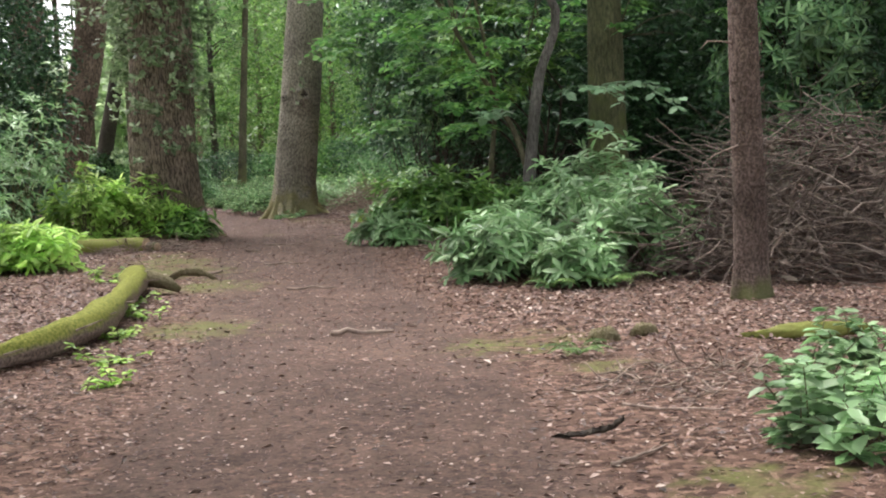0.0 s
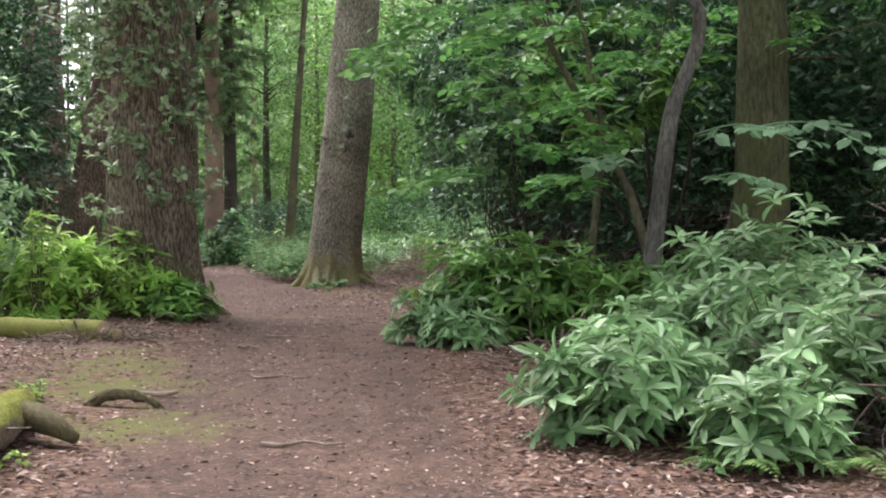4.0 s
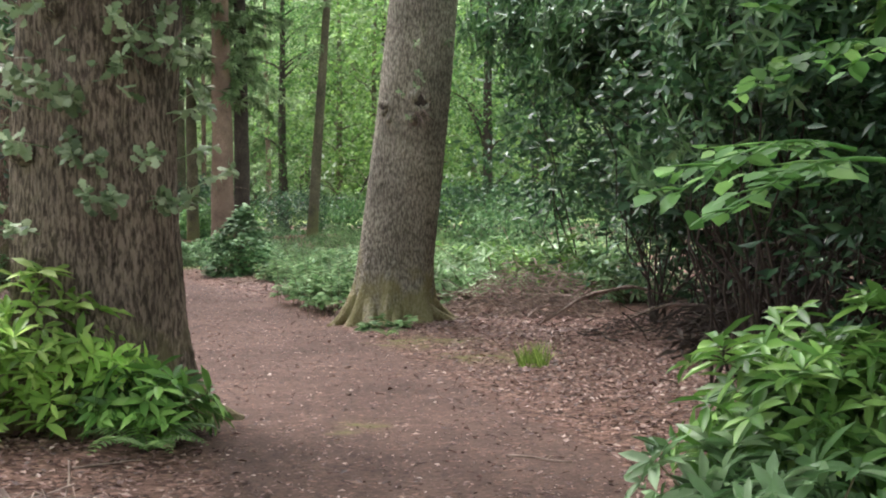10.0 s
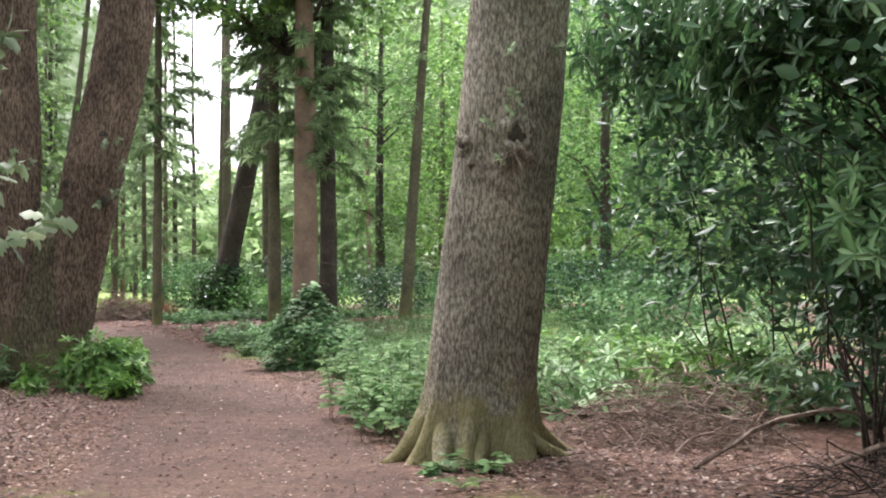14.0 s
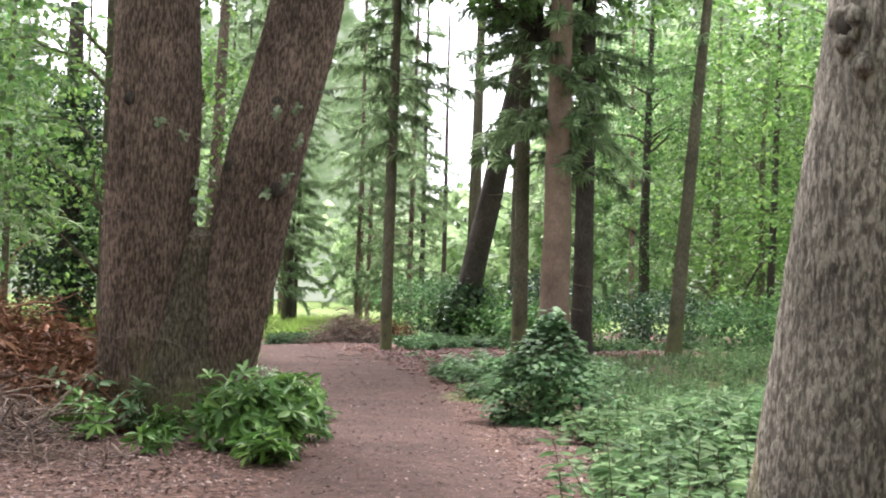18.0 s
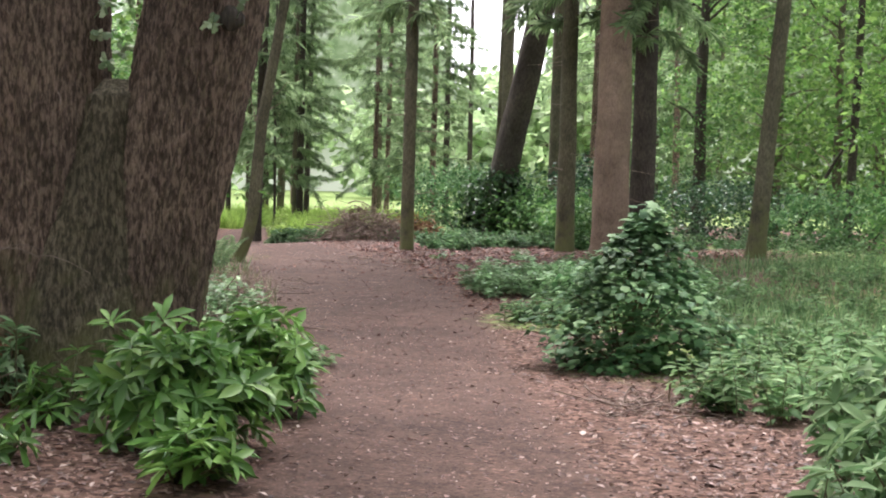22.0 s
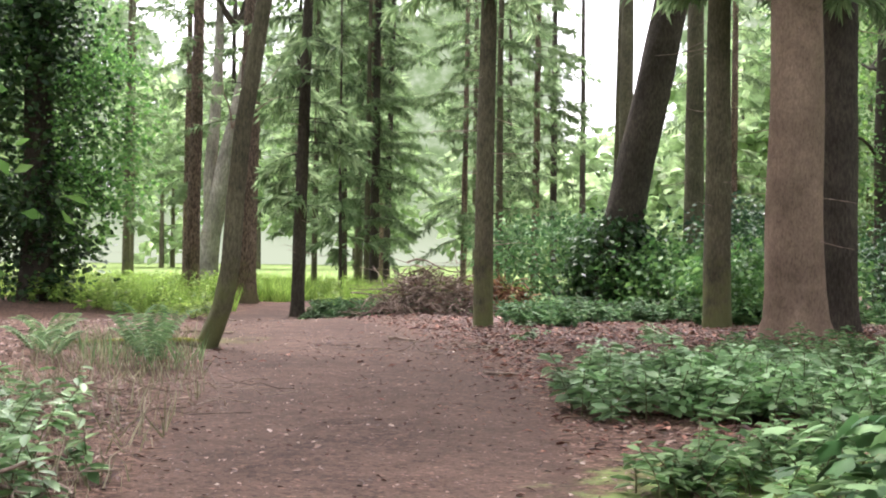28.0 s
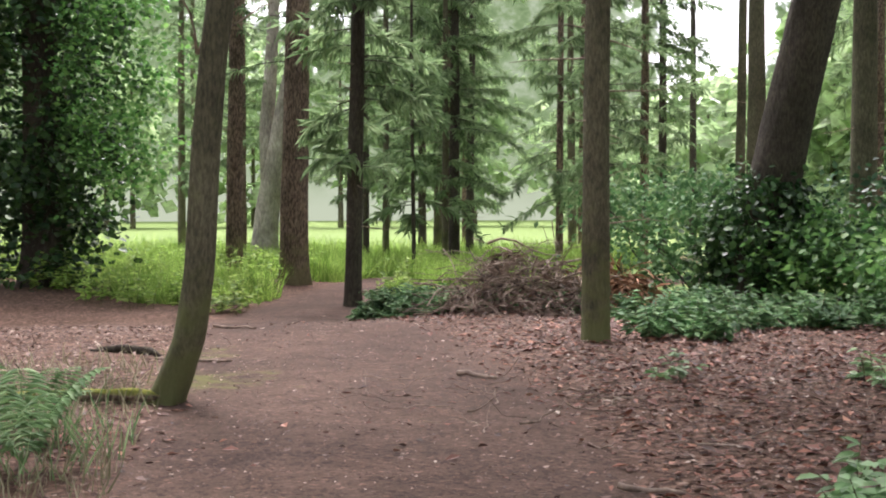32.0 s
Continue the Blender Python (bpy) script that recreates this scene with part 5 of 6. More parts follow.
def hazel_tree():
    ob = thing("hazel_tree", 1.33, 19.54, "hazel with crooked stems and broad drooping leaves", "tree")
    r = np.random.default_rng(111)
    stems = [[(-0.28, -1.34, -0.05), (-0.24, -1.34, 0.5), (-0.17, -1.34, 1.13), (-0.09, -1.34, 1.87), (-0.01, -1.34, 2.3), (0.22, -1.34, 2.83), (0.25, -1.34, 3.15), (0.09, -1.34, 3.4), (0.3, -1.3, 4.2), (0.5, -1.2, 5.4)],
             [(-0.69, 0.1, -0.05), (-0.67, 0.1, 0.94), (-0.6, 0.1, 1.5), (-0.54, 0.1, 2.1), (-0.9, 0.1, 4)],
             [(0.6, 0.4, 0), (0.9, 0.4, 1.4), (1.3, 0.2, 2.8), (1.4, 0.3, 4.5)], [(0.1, -0.3, 0), (-0.3, -0.2, 1.5), (-1.1, -0.2, 3.0), (-1.8, -0.3, 4.2)]]
    for s, w, m in zip(stems, (0.095, 0.05, 0.06, 0.055), (PALE_HAZEL, SLIM, SLIM, SLIM)):
        part("stem", trunk_geo(s, np.linspace(w, w * 0.45, len(s)), 16, 60, 0.3, 3, 0, lump=0.07, seed=int(w * 999)), m, ob)
    hubs = [np.array(s[-3]) for s in stems] + [np.array(s[-2]) for s in stems]
    for lo, hi, count, size in (((-2.9, -1.9, 2.2), (0.0, 0.6, 5.4), 62, 0.115), ((-2.2, -1.8, 1.55), (-0.5, -0.2, 2.4), 12, 0.11), ((0.2, -0.6, 2.9), (2.9, 1.2, 5.6), 34, 0.115)):
        for _ in range(count):
            c = r.uniform(lo, hi)
            near = min(hubs, key=lambda h: np.linalg.norm((h - c) * [1, 1, 0.5]))
            d = unit((c - near) * [1, 1, 0.1] + r.normal(0, 0.5, 3) * [1, 1, 0.1] + [0, -0.5, 0])
            w = r.uniform(0.5, 1.0)
            spray(ob, c - d * w * 0.5, c + d * w * 0.5 - [0, 0, 0.08], r, size)
    for e in r.uniform((-2.4, -1.4, 2.4), (2.2, 0.6, 5.0), (24, 3)):
        part("twig", limbs(min(hubs, key=lambda h: np.linalg.norm(h - e)), [e], 0.014, 0.004, r, 4), SLIM, ob)
    # boughs of large leaves reaching out over the bushes
    for a, b, n in (((0.2, -1.3, 2.0), (1.0, -2.5, 1.85), 7), ((0.9, -0.9, 2.1), (1.75, -2.2, 1.75), 7), ((-0.3, -1.3, 1.7), (-0.9, -2.0, 1.75), 6), ((0.3, -1.2, 1.55), (0.75, -2.3, 1.5), 5)):
        spray(ob, a, b, r, 0.15, HAZEL_PALE, 0.3, n, ROUND, 0.85)
    return ob


hazel_tree()


def overhang():
    """A rhododendron reaching out high beside the path, seen from below."""
    ob = thing("tall_rhododendron", 1.9, 21.6, "tall rhododendron with pale green leaves arching towards the path", "shrub")
    r = np.random.default_rng(115)
    tips = []
    for e in ((-1.7, -1.1, 2.5), (-1.3, -1.4, 2.75), (-1.0, -1.3, 2.2), (-1.9, -0.8, 3.0), (-0.6, -1.6, 2.45), (-1.4, -0.9, 3.3), (-0.3, -1.5, 2.9), (-0.8, -1.0, 3.4)):
        part("stem", limbs((r.normal(0, 0.15), r.normal(0, 0.15), -0.05), [np.array(e)], 0.03, 0.007, r, 6, 9, 0.12), DARKSTEM, ob)
        tips.append(np.array(e) + r.normal(0, 0.22, (18, 3)) * [1, 1, 0.55])
    tips = np.concatenate(tips)
    part("foliage", whorls(tips, unit(r.normal(0, 0.35, tips.shape) + [0, 0, 1.0]), r, 8, 0.19, 0.28, lift=0.0), RHODO, ob, kind="stuff")
    return ob


overhang()
crowned = conifer("mossy_tree", 2.40, 19.5, 0.62, 12, MOSSY, "old mossy trunk behind the hazel", 121, first=6, sides=30, density=0.5, group="", flare=0.3)
# overhead crown added unseen, to darken the growth behind the hazel
canopy(crowned, 9.5, 4.8, 1.6, 80, 50, 0.3, HAZEL, 122, (0.3, 2.0))


def evergreen(name, x, y, radii, z0, z1, seed, leaf, label, clumps=220, per=40, size=0.11, shape=LEAF, ratio=0.36, stems=26, tips=0, rosette=0.18, outer=None):
    """A tall dense evergreen: many dark stems below, leaf masses above, rosettes of long leaves outside."""
    r = np.random.default_rng(seed)
    ob = thing(name, x, y, label, "shrub")
    mid, half = (z0 + z1) / 2, (z1 - z0) / 2
    # under rosettes the core shrinks; its darker leaf colour stands for interior shade
    core = 0.8 if tips else 1.0
    geo, cs = cloud(clumps, per, (0, 0, mid), (radii[0] * core, radii[1] * core, half), shape, size, r, 0.26, 0.6, 0.72, up=0.4, ratio=ratio)
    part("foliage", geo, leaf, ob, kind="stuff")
    if tips:
        # boughs: each a lobe of its own, so that the outline is broken and shade lies between them
        lobes = 34
        hub = ball(lobes, r)
        hub[:, 2] = hub[:, 2] * 0.9
        reach = r.uniform(0.82, 1.12, lobes)
        which = r.integers(0, lobes, tips)
        d = unit(hub[which] + ball(tips, r) * np.array([0.42, 0.42, 0.3]) * r.random((tips, 1)) ** 0.5)
        out = reach[which] * (1.05 - 0.28 * np.linalg.norm(d - unit(hub[which]), axis=1) / 0.4) * r.uniform(0.84, 1.04, tips)
        p = d * np.array([*radii, half]) * out[:, None] + [0, 0, mid]
        p = p[p[:, 2] > z0 * 0.8]
        N = unit((p - [0, 0, mid]) * [1, 1, 0.5] + [0, 0, 0.6] + r.normal(0, 0.35, p.shape))
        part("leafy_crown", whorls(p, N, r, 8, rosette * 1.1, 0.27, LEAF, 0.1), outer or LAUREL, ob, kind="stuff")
        for k in r.choice(len(p), 30, replace=False):
            b = p[k] * [0.35, 0.35, 0.7]
            part("branch", limbs(b, [p[k]], 0.016, 0.004, r, 5), DARKSTEM, ob)
    st = []
    for k in range(stems):
        a, q = r.uniform(0, 6.28), np.sqrt(r.random()) * 0.5
        b = np.array([np.cos(a) * q * radii[0], np.sin(a) * q * radii[1], -0.05])
        e = cs[r.integers(len(cs))]
        st.append(limbs(b, [b * [1.2, 1.2, 0] + [r.normal(0, 0.3), r.normal(0, 0.3), z0 + 0.5 * half], e], 0.016, 0.005, r, 5, sag=0.05))
    for s in st:
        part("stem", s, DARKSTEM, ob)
    return ob


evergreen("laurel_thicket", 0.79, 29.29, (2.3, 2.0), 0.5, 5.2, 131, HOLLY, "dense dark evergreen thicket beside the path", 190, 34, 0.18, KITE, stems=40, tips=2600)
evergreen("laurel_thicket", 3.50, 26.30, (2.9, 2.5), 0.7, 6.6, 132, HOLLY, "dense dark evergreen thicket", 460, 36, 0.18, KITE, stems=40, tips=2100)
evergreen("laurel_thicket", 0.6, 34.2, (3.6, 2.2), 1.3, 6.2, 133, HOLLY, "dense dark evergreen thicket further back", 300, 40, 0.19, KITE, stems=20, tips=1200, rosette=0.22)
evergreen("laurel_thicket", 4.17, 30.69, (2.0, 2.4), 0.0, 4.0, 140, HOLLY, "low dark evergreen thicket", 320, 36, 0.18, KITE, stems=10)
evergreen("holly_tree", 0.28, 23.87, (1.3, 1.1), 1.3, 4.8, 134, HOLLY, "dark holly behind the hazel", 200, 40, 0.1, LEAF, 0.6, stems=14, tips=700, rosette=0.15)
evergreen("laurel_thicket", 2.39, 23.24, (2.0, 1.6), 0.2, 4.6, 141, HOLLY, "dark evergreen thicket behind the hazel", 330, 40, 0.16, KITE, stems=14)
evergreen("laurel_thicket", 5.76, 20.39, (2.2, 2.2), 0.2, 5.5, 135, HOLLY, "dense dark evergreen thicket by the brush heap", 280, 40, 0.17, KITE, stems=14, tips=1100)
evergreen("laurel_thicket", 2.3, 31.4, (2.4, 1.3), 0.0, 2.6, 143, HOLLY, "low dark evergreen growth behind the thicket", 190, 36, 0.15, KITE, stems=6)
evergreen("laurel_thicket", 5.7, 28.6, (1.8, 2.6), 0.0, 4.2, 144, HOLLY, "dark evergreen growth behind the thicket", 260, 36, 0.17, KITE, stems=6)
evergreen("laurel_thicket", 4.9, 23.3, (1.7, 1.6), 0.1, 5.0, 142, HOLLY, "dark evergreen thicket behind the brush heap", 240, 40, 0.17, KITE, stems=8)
rosette_shrub("rhododendron", -7.0, 20.9, (1.4, 1.2), 2.7, RHODO_PALE, "tall grey-green rhododendron beside the oak", 136, 300, 8, 0.17)
evergreen("holly_bush", -10.12, 26.71, (1.8, 1.6), 0.2, 4.6, 137, HOLLY, "dark evergreen bush in the wood", 240, 40, 0.14, KITE, 0.45, stems=14)
evergreen("holly_bush", -9.60, 28.20, (1.2, 1.2), 0.3, 6.2, 139, HOLLY, "tall dark evergreen beyond the oak", 330, 40, 0.14, KITE, 0.45, stems=12)
rosette_shrub("rhododendron", -6.9, 17.6, (1.1, 1.2), 1.9, RHODO_PALE, "tall grey-green rhododendron beyond the log", 138, 330, 8, 0.17)

# ---- shrubs along the path ----
rosette_shrub("rhododendron", -5.72, 20.75, (0.25, 0.2), 1.35, RHODO_LIME, "tall lime-green rhododendron shoot against the oak", 216, 26, 9, 0.17)
rosette_shrub("rhododendron", 0.47, 14.30, (0.85, 0.6), 0.72, RHODO_PALE, "low rhododendron with pale new leaves at the path edge", 201, 190)
rosette_shrub("rhododendron", 1.75, 16.60, (1.0, 0.8), 1.4, RHODO_PALE, "pale rhododendron bush in front of the brush heap", 202, 230)
rosette_shrub("rhododendron", 0.12, 19.45, (1.22, 0.85), 1.04, RHODO, "spreading rhododendron bush beside the path", 203, 420)
rosette_shrub("rhododendron", -0.82, 18.95, (0.5, 0.4), 0.55, RHODO_PALE, "small pale rhododendron at the path edge", 204, 90)
rosette_shrub("rhododendron", 1.20, 18.07, (0.7, 0.6), 0.9, RHODO, "rhododendron under the hazel", 205, 140)
rosette_shrub("rhododendron", -5.7, 21.15, (1.15, 0.6), 1.08, RHODO_LIME, "lime-green rhododendron at the foot of the oak", 206, 300)
rosette_shrub("rhododendron", -4.35, 21.40, (0.5, 0.3), 0.45, RHODO, "low rhododendron at the oak's root", 207, 90)
rosette_shrub("rhododendron", -5.35, 16.5, (0.7, 0.6), 0.6, RHODO_LIME, "bright lime rhododendron beside the mossy log", 208, 200)
rosette_shrub("rhododendron", -6.0, 15.2, (0.8, 0.8), 0.65, RHODO_LIME, "bright lime rhododendron by the log", 209, 180)
rosette_shrub("rhododendron", -9.34, 34.95, (0.58, 0.46), 0.78, RHODO, "rhododendron at the foot of the twin-stemmed tree", 210, 130)
rosette_shrub("rhododendron", -8.95, 34.4, (0.3, 0.25), 0.3, RHODO, "low young rhododendron at the path edge", 226, 22)
for k, (x, y, w, h, n) in enumerate([(-11.3, 34.85, 0.45, 0.5, 24), (-11.05, 35.6, 0.3, 0.62, 16), (-10.35, 35.15, 0.32, 0.4, 18), (-11.9, 35.4, 0.35, 0.75, 16), (-9.95, 34.2, 0.22, 0.25, 9)]):
    rosette_shrub("rhododendron", x, y, (w, w * 0.8), h, RHODO_PALE if k % 2 else RHODO, "thin low rhododendron seedling in litter before the twin-stemmed tree", 360 + k, n, 7, 0.17)
rosette_shrub("rhododendron", -9.62, 36.45, (0.5, 0.4), 0.72, RHODO, "young rhododendron by the path", 212, 90)


rosette_shrub("rhododendron", 1.3, 13.75, (0.6, 0.45), 0.52, RHODO_PALE, "low pale rhododendron among ferns at the path edge", 213, 110)
rosette_shrub("rhododendron", 2.05, 14.4, (0.6, 0.5), 1.0, RHODO_PALE, "pale rhododendron against the brush heap", 214, 120)
rosette_shrub("rhododendron", 1.85, 15.5, (0.7, 0.5), 1.1, RHODO_PALE, "pale-leaved rhododendron by the brush heap", 215, 120)

rosette_shrub("willow_herb", -5.35, 35.6, (0.5, 0.5), 0.6, NETTLE, "young pale green plants with long leaves beside the path", 217, 60, 9, 0.2, 0.26, group="young plants")
rosette_shrub("willow_herb", -4.9, 36.6, (0.55, 0.55), 0.7, NETTLE, "young pale green plants with long leaves beside the path", 218, 70, 9, 0.2, 0.26, group="young plants")
rosette_shrub("willow_herb", -5.5, 37.5, (0.45, 0.5), 0.6, NETTLE, "young pale green plants with long leaves beside the path", 219, 55, 9, 0.2, 0.26, group="young plants")
rosette_shrub("willow_herb", -4.3, 35.7, (0.5, 0.5), 0.75, NETTLE, "young pale green plants with long leaves beside the path", 220, 60, 9, 0.2, 0.26, group="young plants")
rosette_shrub("willow_herb", -4.4, 37.9, (0.6, 0.6), 0.75, NETTLE, "young pale green plants with long leaves beside the path", 222, 60, 9, 0.2, 0.26, group="young plants")
rosette_shrub("willow_herb", -5.2, 34.5, (0.45, 0.45), 0.55, NETTLE, "young pale green plants with long leaves beside the path", 223, 50, 9, 0.2, 0.26, group="young plants")
rosette_shrub("willow_herb", -4.9, 39.2, (0.6, 0.6), 0.7, NETTLE, "young pale green plants with long leaves beside the path", 224, 55, 9, 0.2, 0.26, group="young plants")

rosette_shrub("rhododendron", 0.8, 16.15, (0.55, 0.5), 0.7, RHODO_PALE, "pale upright rhododendron at the path edge", 225, 90)


def sycamore_bush():
    ob = thing("sycamore_bush", -7.85, 40.35, "dense dark sycamore bush with lobed leaves beside the path", "shrub")
    r = np.random.default_rng(221)
    n = 4600
    h = r.random(n) ** 1.2
    a = r.uniform(0, 6.28, n)
    h = 0.78 * h + 0.22 * np.round(h * 11 + 0.8 * np.sin(2 * a + h * 3)) / 11
    prof = np.interp(h, [0, 0.12, 0.35, 0.6, 0.75, 0.88, 1.0], [0.6, 0.82, 0.86, 0.62, 0.4, 0.2, 0.07]) * (1 + 0.2 * np.sin(3 * a + 9 * h) + 0.16 * np.sin(7 * a - 14 * h))
    q = np.sqrt(0.3 + 0.7 * r.random(n))
    at = np.stack([np.cos(a) * prof * q + 0.25 * np.clip(h - 0.55, 0, 1), np.sin(a) * prof * q * 0.9, 0.05 + 1.38 * h - 0.1 * q * (1 - h)], 1)
    at += r.normal(0, 0.035, at.shape)
    out = np.stack([np.cos(a), np.sin(a), -0.3 * np.ones(n)], 1)
    L = r.uniform(0.045, 0.1, n)
    part("foliage", leaves(MAPLELEAF, at, unit(out + r.normal(0, 0.35, at.shape)), unit(out * 0.3 + [0, 0, 1.0] + r.normal(0, 0.2, at.shape)), L, L * 1.0), MAPLE, ob, kind="stuff")
    top = np.array([(0.12, 0.0, 1.42), (0.2, 0.05, 1.5), (0.02, -0.05, 1.36), (0.28, -0.05, 1.32)])
    part("young_shoot", whorls(top, unit(r.normal(0, 0.2, top.shape) + [0, 0, 1.0]), r, 7, 0.15, 0.9, MAPLELEAF, 0.0), RHODO_PALE, ob, "pale green young leaves at the tip")
    for k in r.choice(n, 40, replace=False):
        part("stem", limbs((0, 0, -0.05), [at[k]], 0.014, 0.003, r, 5), STEM, ob)
    return ob


sycamore_bush()
for k, (x, y, w, h) in enumerate([(-12.45, 57.79, 1.3, 1.20), (-13.78, 60.95, 1.5, 2.00), (-17.53, 61.51, 1.6, 1.90), (-14.49, 60.04, 1.1, 1.30), (-10.65, 64.33, 1.8, 1.80), (-7.02, 61.76, 2.0, 1.60), (-4.59, 57.26, 2.0, 1.70), (-2.30, 50.70, 2.2, 1.80), (-1.08, 44.14, 2.0, 1.60)  ]):
    evergreen("undergrowth_bush", x, y, (w, w), 0.1, h, 230 + k, (WOODLEAF, HOLLY, MAPLE)[k % 3], "leafy green bush in the undergrowth", 120, 34, 0.13, KITE, 0.6, stems=6)

for k, (x, y, w, h, n) in enumerate([(-2.75, 32.8, 1.0, 0.8, 90), (-1.15, 33.4, 1.1, 0.9, 100), (-0.1, 32.4, 0.9, 0.8, 70), (-2.2, 36.5, 1.3, 0.9, 90), (-0.6, 36.6, 1.4, 1.1, 90)]):
    rosette_shrub("rhododendron", x, y, (w, w * 0.8), h, (RHODO_PALE, RHODO)[k % 2], "low spreading rhododendron in the wood beyond the oak", 370 + k, n, 8, 0.19)
herb_patch("nettle_patch", [(-4.6, 36.80, 1.1, 40), (-3.91, 35.36, 1.2, 50), (-5.0, 34.2, 0.7, 24), (-4.21, 39.53, 1.8, 70), (-2.36, 36.68, 1.5, 60)], NETTLE, "pale green nettles beside the path", 241, per=20, size=0.2, ratio=0.42, shape=LANCE)
herb_patch("nettle_patch", [(-4.47, 29.85, 0.6, 26), (-4.97, 31.65, 0.9, 40), (-3.91, 30.92, 0.9, 34)], NETTLE, "green herbs behind the oak", 242, height=(0.4, 0.9))
herb_patch("nettle_patch", [(1.7, 6.2, 0.36, 20), (1.95, 7.0, 0.4, 22), (2.25, 7.9, 0.4, 16)], RHODO_PALE, "broad pale green nettles at the path edge", 243, per=22, height=(0.12, 0.38), size=0.14, ratio=0.6)
herb_patch("nettle_patch", [(-10.6, 46.4, 1.0, 90), (-9.6, 47.6, 1.3, 110), (-11.3, 47.6, 0.7, 50), (-8.6, 45.6, 1.0, 60)], RHODO_PALE, "soft pale green nettles at the path edge", 246, per=20, height=(0.2, 0.5), size=0.16, ratio=0.55)
herb_patch("herb_patch", [(-9.30, 43.54, 0.9, 90), (-8.56, 46.04, 1.2, 90), (-10.32, 46.66, 1.0, 80), (-10.63, 50.16, 0.9, 70), (-6.55, 47.39, 2.5, 120), (-3.82, 49.89, 3, 110), (-5.59, 54.19, 3, 90)], NETTLE, "low bright green herbs beside the path", 244, per=18, height=(0.12, 0.38), size=0.13, category="herbs")
herb_patch("herb_patch", [(-19.6, 57.4, 1.3, 90), (-17.2, 57.9, 1.5, 110), (-15.3, 56.6, 1.4, 110), (-13.4, 56.8, 1.3, 100), (-21.4, 59.4, 0.9, 60), (-11.6, 57.4, 1.5, 90), (-9.4, 60.5, 2.4, 90), (-20.4, 57.2, 0.8, 50), (-15.2, 54.9, 0.7, 34)], MAPLE, "low green herbs along the wood's edge", 245, height=(0.1, 0.45), size=0.15, category="herbs")

heap("brush_heap", 3.95, 14.60, (2.1, 1.5), 1.75, 1300, BRUSH, "large heap of dead grey branches", 251, (0.003, 0.011), (0.6, 1.9), dead=1500)
heap("brush_heap", -1.75, 30.7, (1.1, 0.8), 0.75, 520, TWIG, "low pile of brown dead twigs behind the oak", 252, (0.003, 0.008), (0.3, 0.9))
# three heaps in the near-black stem colour, which stands for deep shade
heap("brush_heap", 0.3, 27.6, (1.5, 0.7), 0.4, 240, DARKSTEM, "dead twigs coloured dark for shade under the dark evergreens", 256, (0.002, 0.006), (0.3, 1.0))
heap("brush_heap", 1.6, 26.2, (1.9, 1.0), 1.6, 420, DARKSTEM, "tangle of dead branches, coloured dark for shade under the evergreens", 260, (0.002, 0.006), (0.5, 1.5), dead=1500)
heap("brush_heap", 2.2, 21.4, (1.4, 0.8), 1.5, 360, DARKSTEM, "tangle of dead branches, coloured dark for shade behind the hazel", 261, (0.003, 0.01), (0.6, 1.6), dead=1200)
heap("brush_heap", 1.3, 8.0, (0.7, 0.5), 0.1, 120, TWIG, "thin dead twigs strewn in leaf litter", 257, (0.002, 0.005), (0.1, 0.4), arch=0.05)
heap("brush_heap", -4.5, 19.2, (0.7, 0.5), 0.12, 240, TWIG, "thin dead twigs strewn beside the sawn log", 258, (0.002, 0.008), (0.2, 0.7), arch=0.05)
heap("brush_heap", 0.6, 17.6, (0.9, 0.5), 0.12, 120, TWIG, "dead branches lying before the rhododendron", 262, (0.003, 0.009), (0.3, 1.1), arch=0.06)
heap("brush_heap", -18.6, 48.6, (0.9, 0.9), 0.1, 120, TWIG, "thin dead twigs strewn by the curved tree", 263, (0.002, 0.006), (0.2, 0.7), arch=0.06)
heap("brush_heap", -14.0, 50.2, (2.5, 1.5), 0.06, 90, TWIG, "thin dead twigs strewn in red leaf litter", 265, (0.002, 0.005), (0.15, 0.6), arch=0.05)
heap("brush_heap", -10.6, 33.4, (1.0, 0.6), 0.12, 110, TWIG, "thin dead twigs strewn before the twin-stemmed tree", 266, (0.002, 0.006), (0.2, 0.8), arch=0.06)
heap("brush_heap", -15.2, 44.4, (1.6, 1.8), 0.07, 150, TWIG, "thin pale twigs strewn in dry litter", 281, (0.002, 0.006), (0.2, 0.8), arch=0.05)
heap("brush_heap", -12.9, 40.6, (0.9, 1.3), 0.07, 80, TWIG, "thin pale twigs strewn beside the path", 282, (0.002, 0.006), (0.2, 0.7), arch=0.05)
heap("brush_heap", -7.1, 38.2, (0.5, 0.6), 0.08, 70, TWIG, "thin dead twigs strewn by the sycamore bush", 259, (0.002, 0.005), (0.2, 0.5), arch=0.05)
heap("bracken_heap", -13.1, 36.0, (2.1, 1.4), 1.5, 600, BRACKEN, "heap of red-brown dead bracken and branches", 253, (0.003, 0.009), (0.5, 1.3), dead=3500)
heap("bracken_heap", -12.2, 33.9, (1.3, 0.9), 0.65, 300, TWIG, "dead branches before the twin-stemmed tree", 254, (0.004, 0.013), (0.5, 1.4))
heap("brush_heap", -18.11, 56.54, (1.1, 0.8), 0.9, 420, TWIG, "brown heap of cut branches at the path's bend", 255, (0.004, 0.011), (0.5, 1.4), dead=500)
heap("bracken_heap", -17.3, 57.2, (1.0, 0.6), 0.7, 160, BRACKEN, "red-brown dead bracken behind the cut branches", 264, (0.003, 0.007), (0.4, 0.9), dead=900)

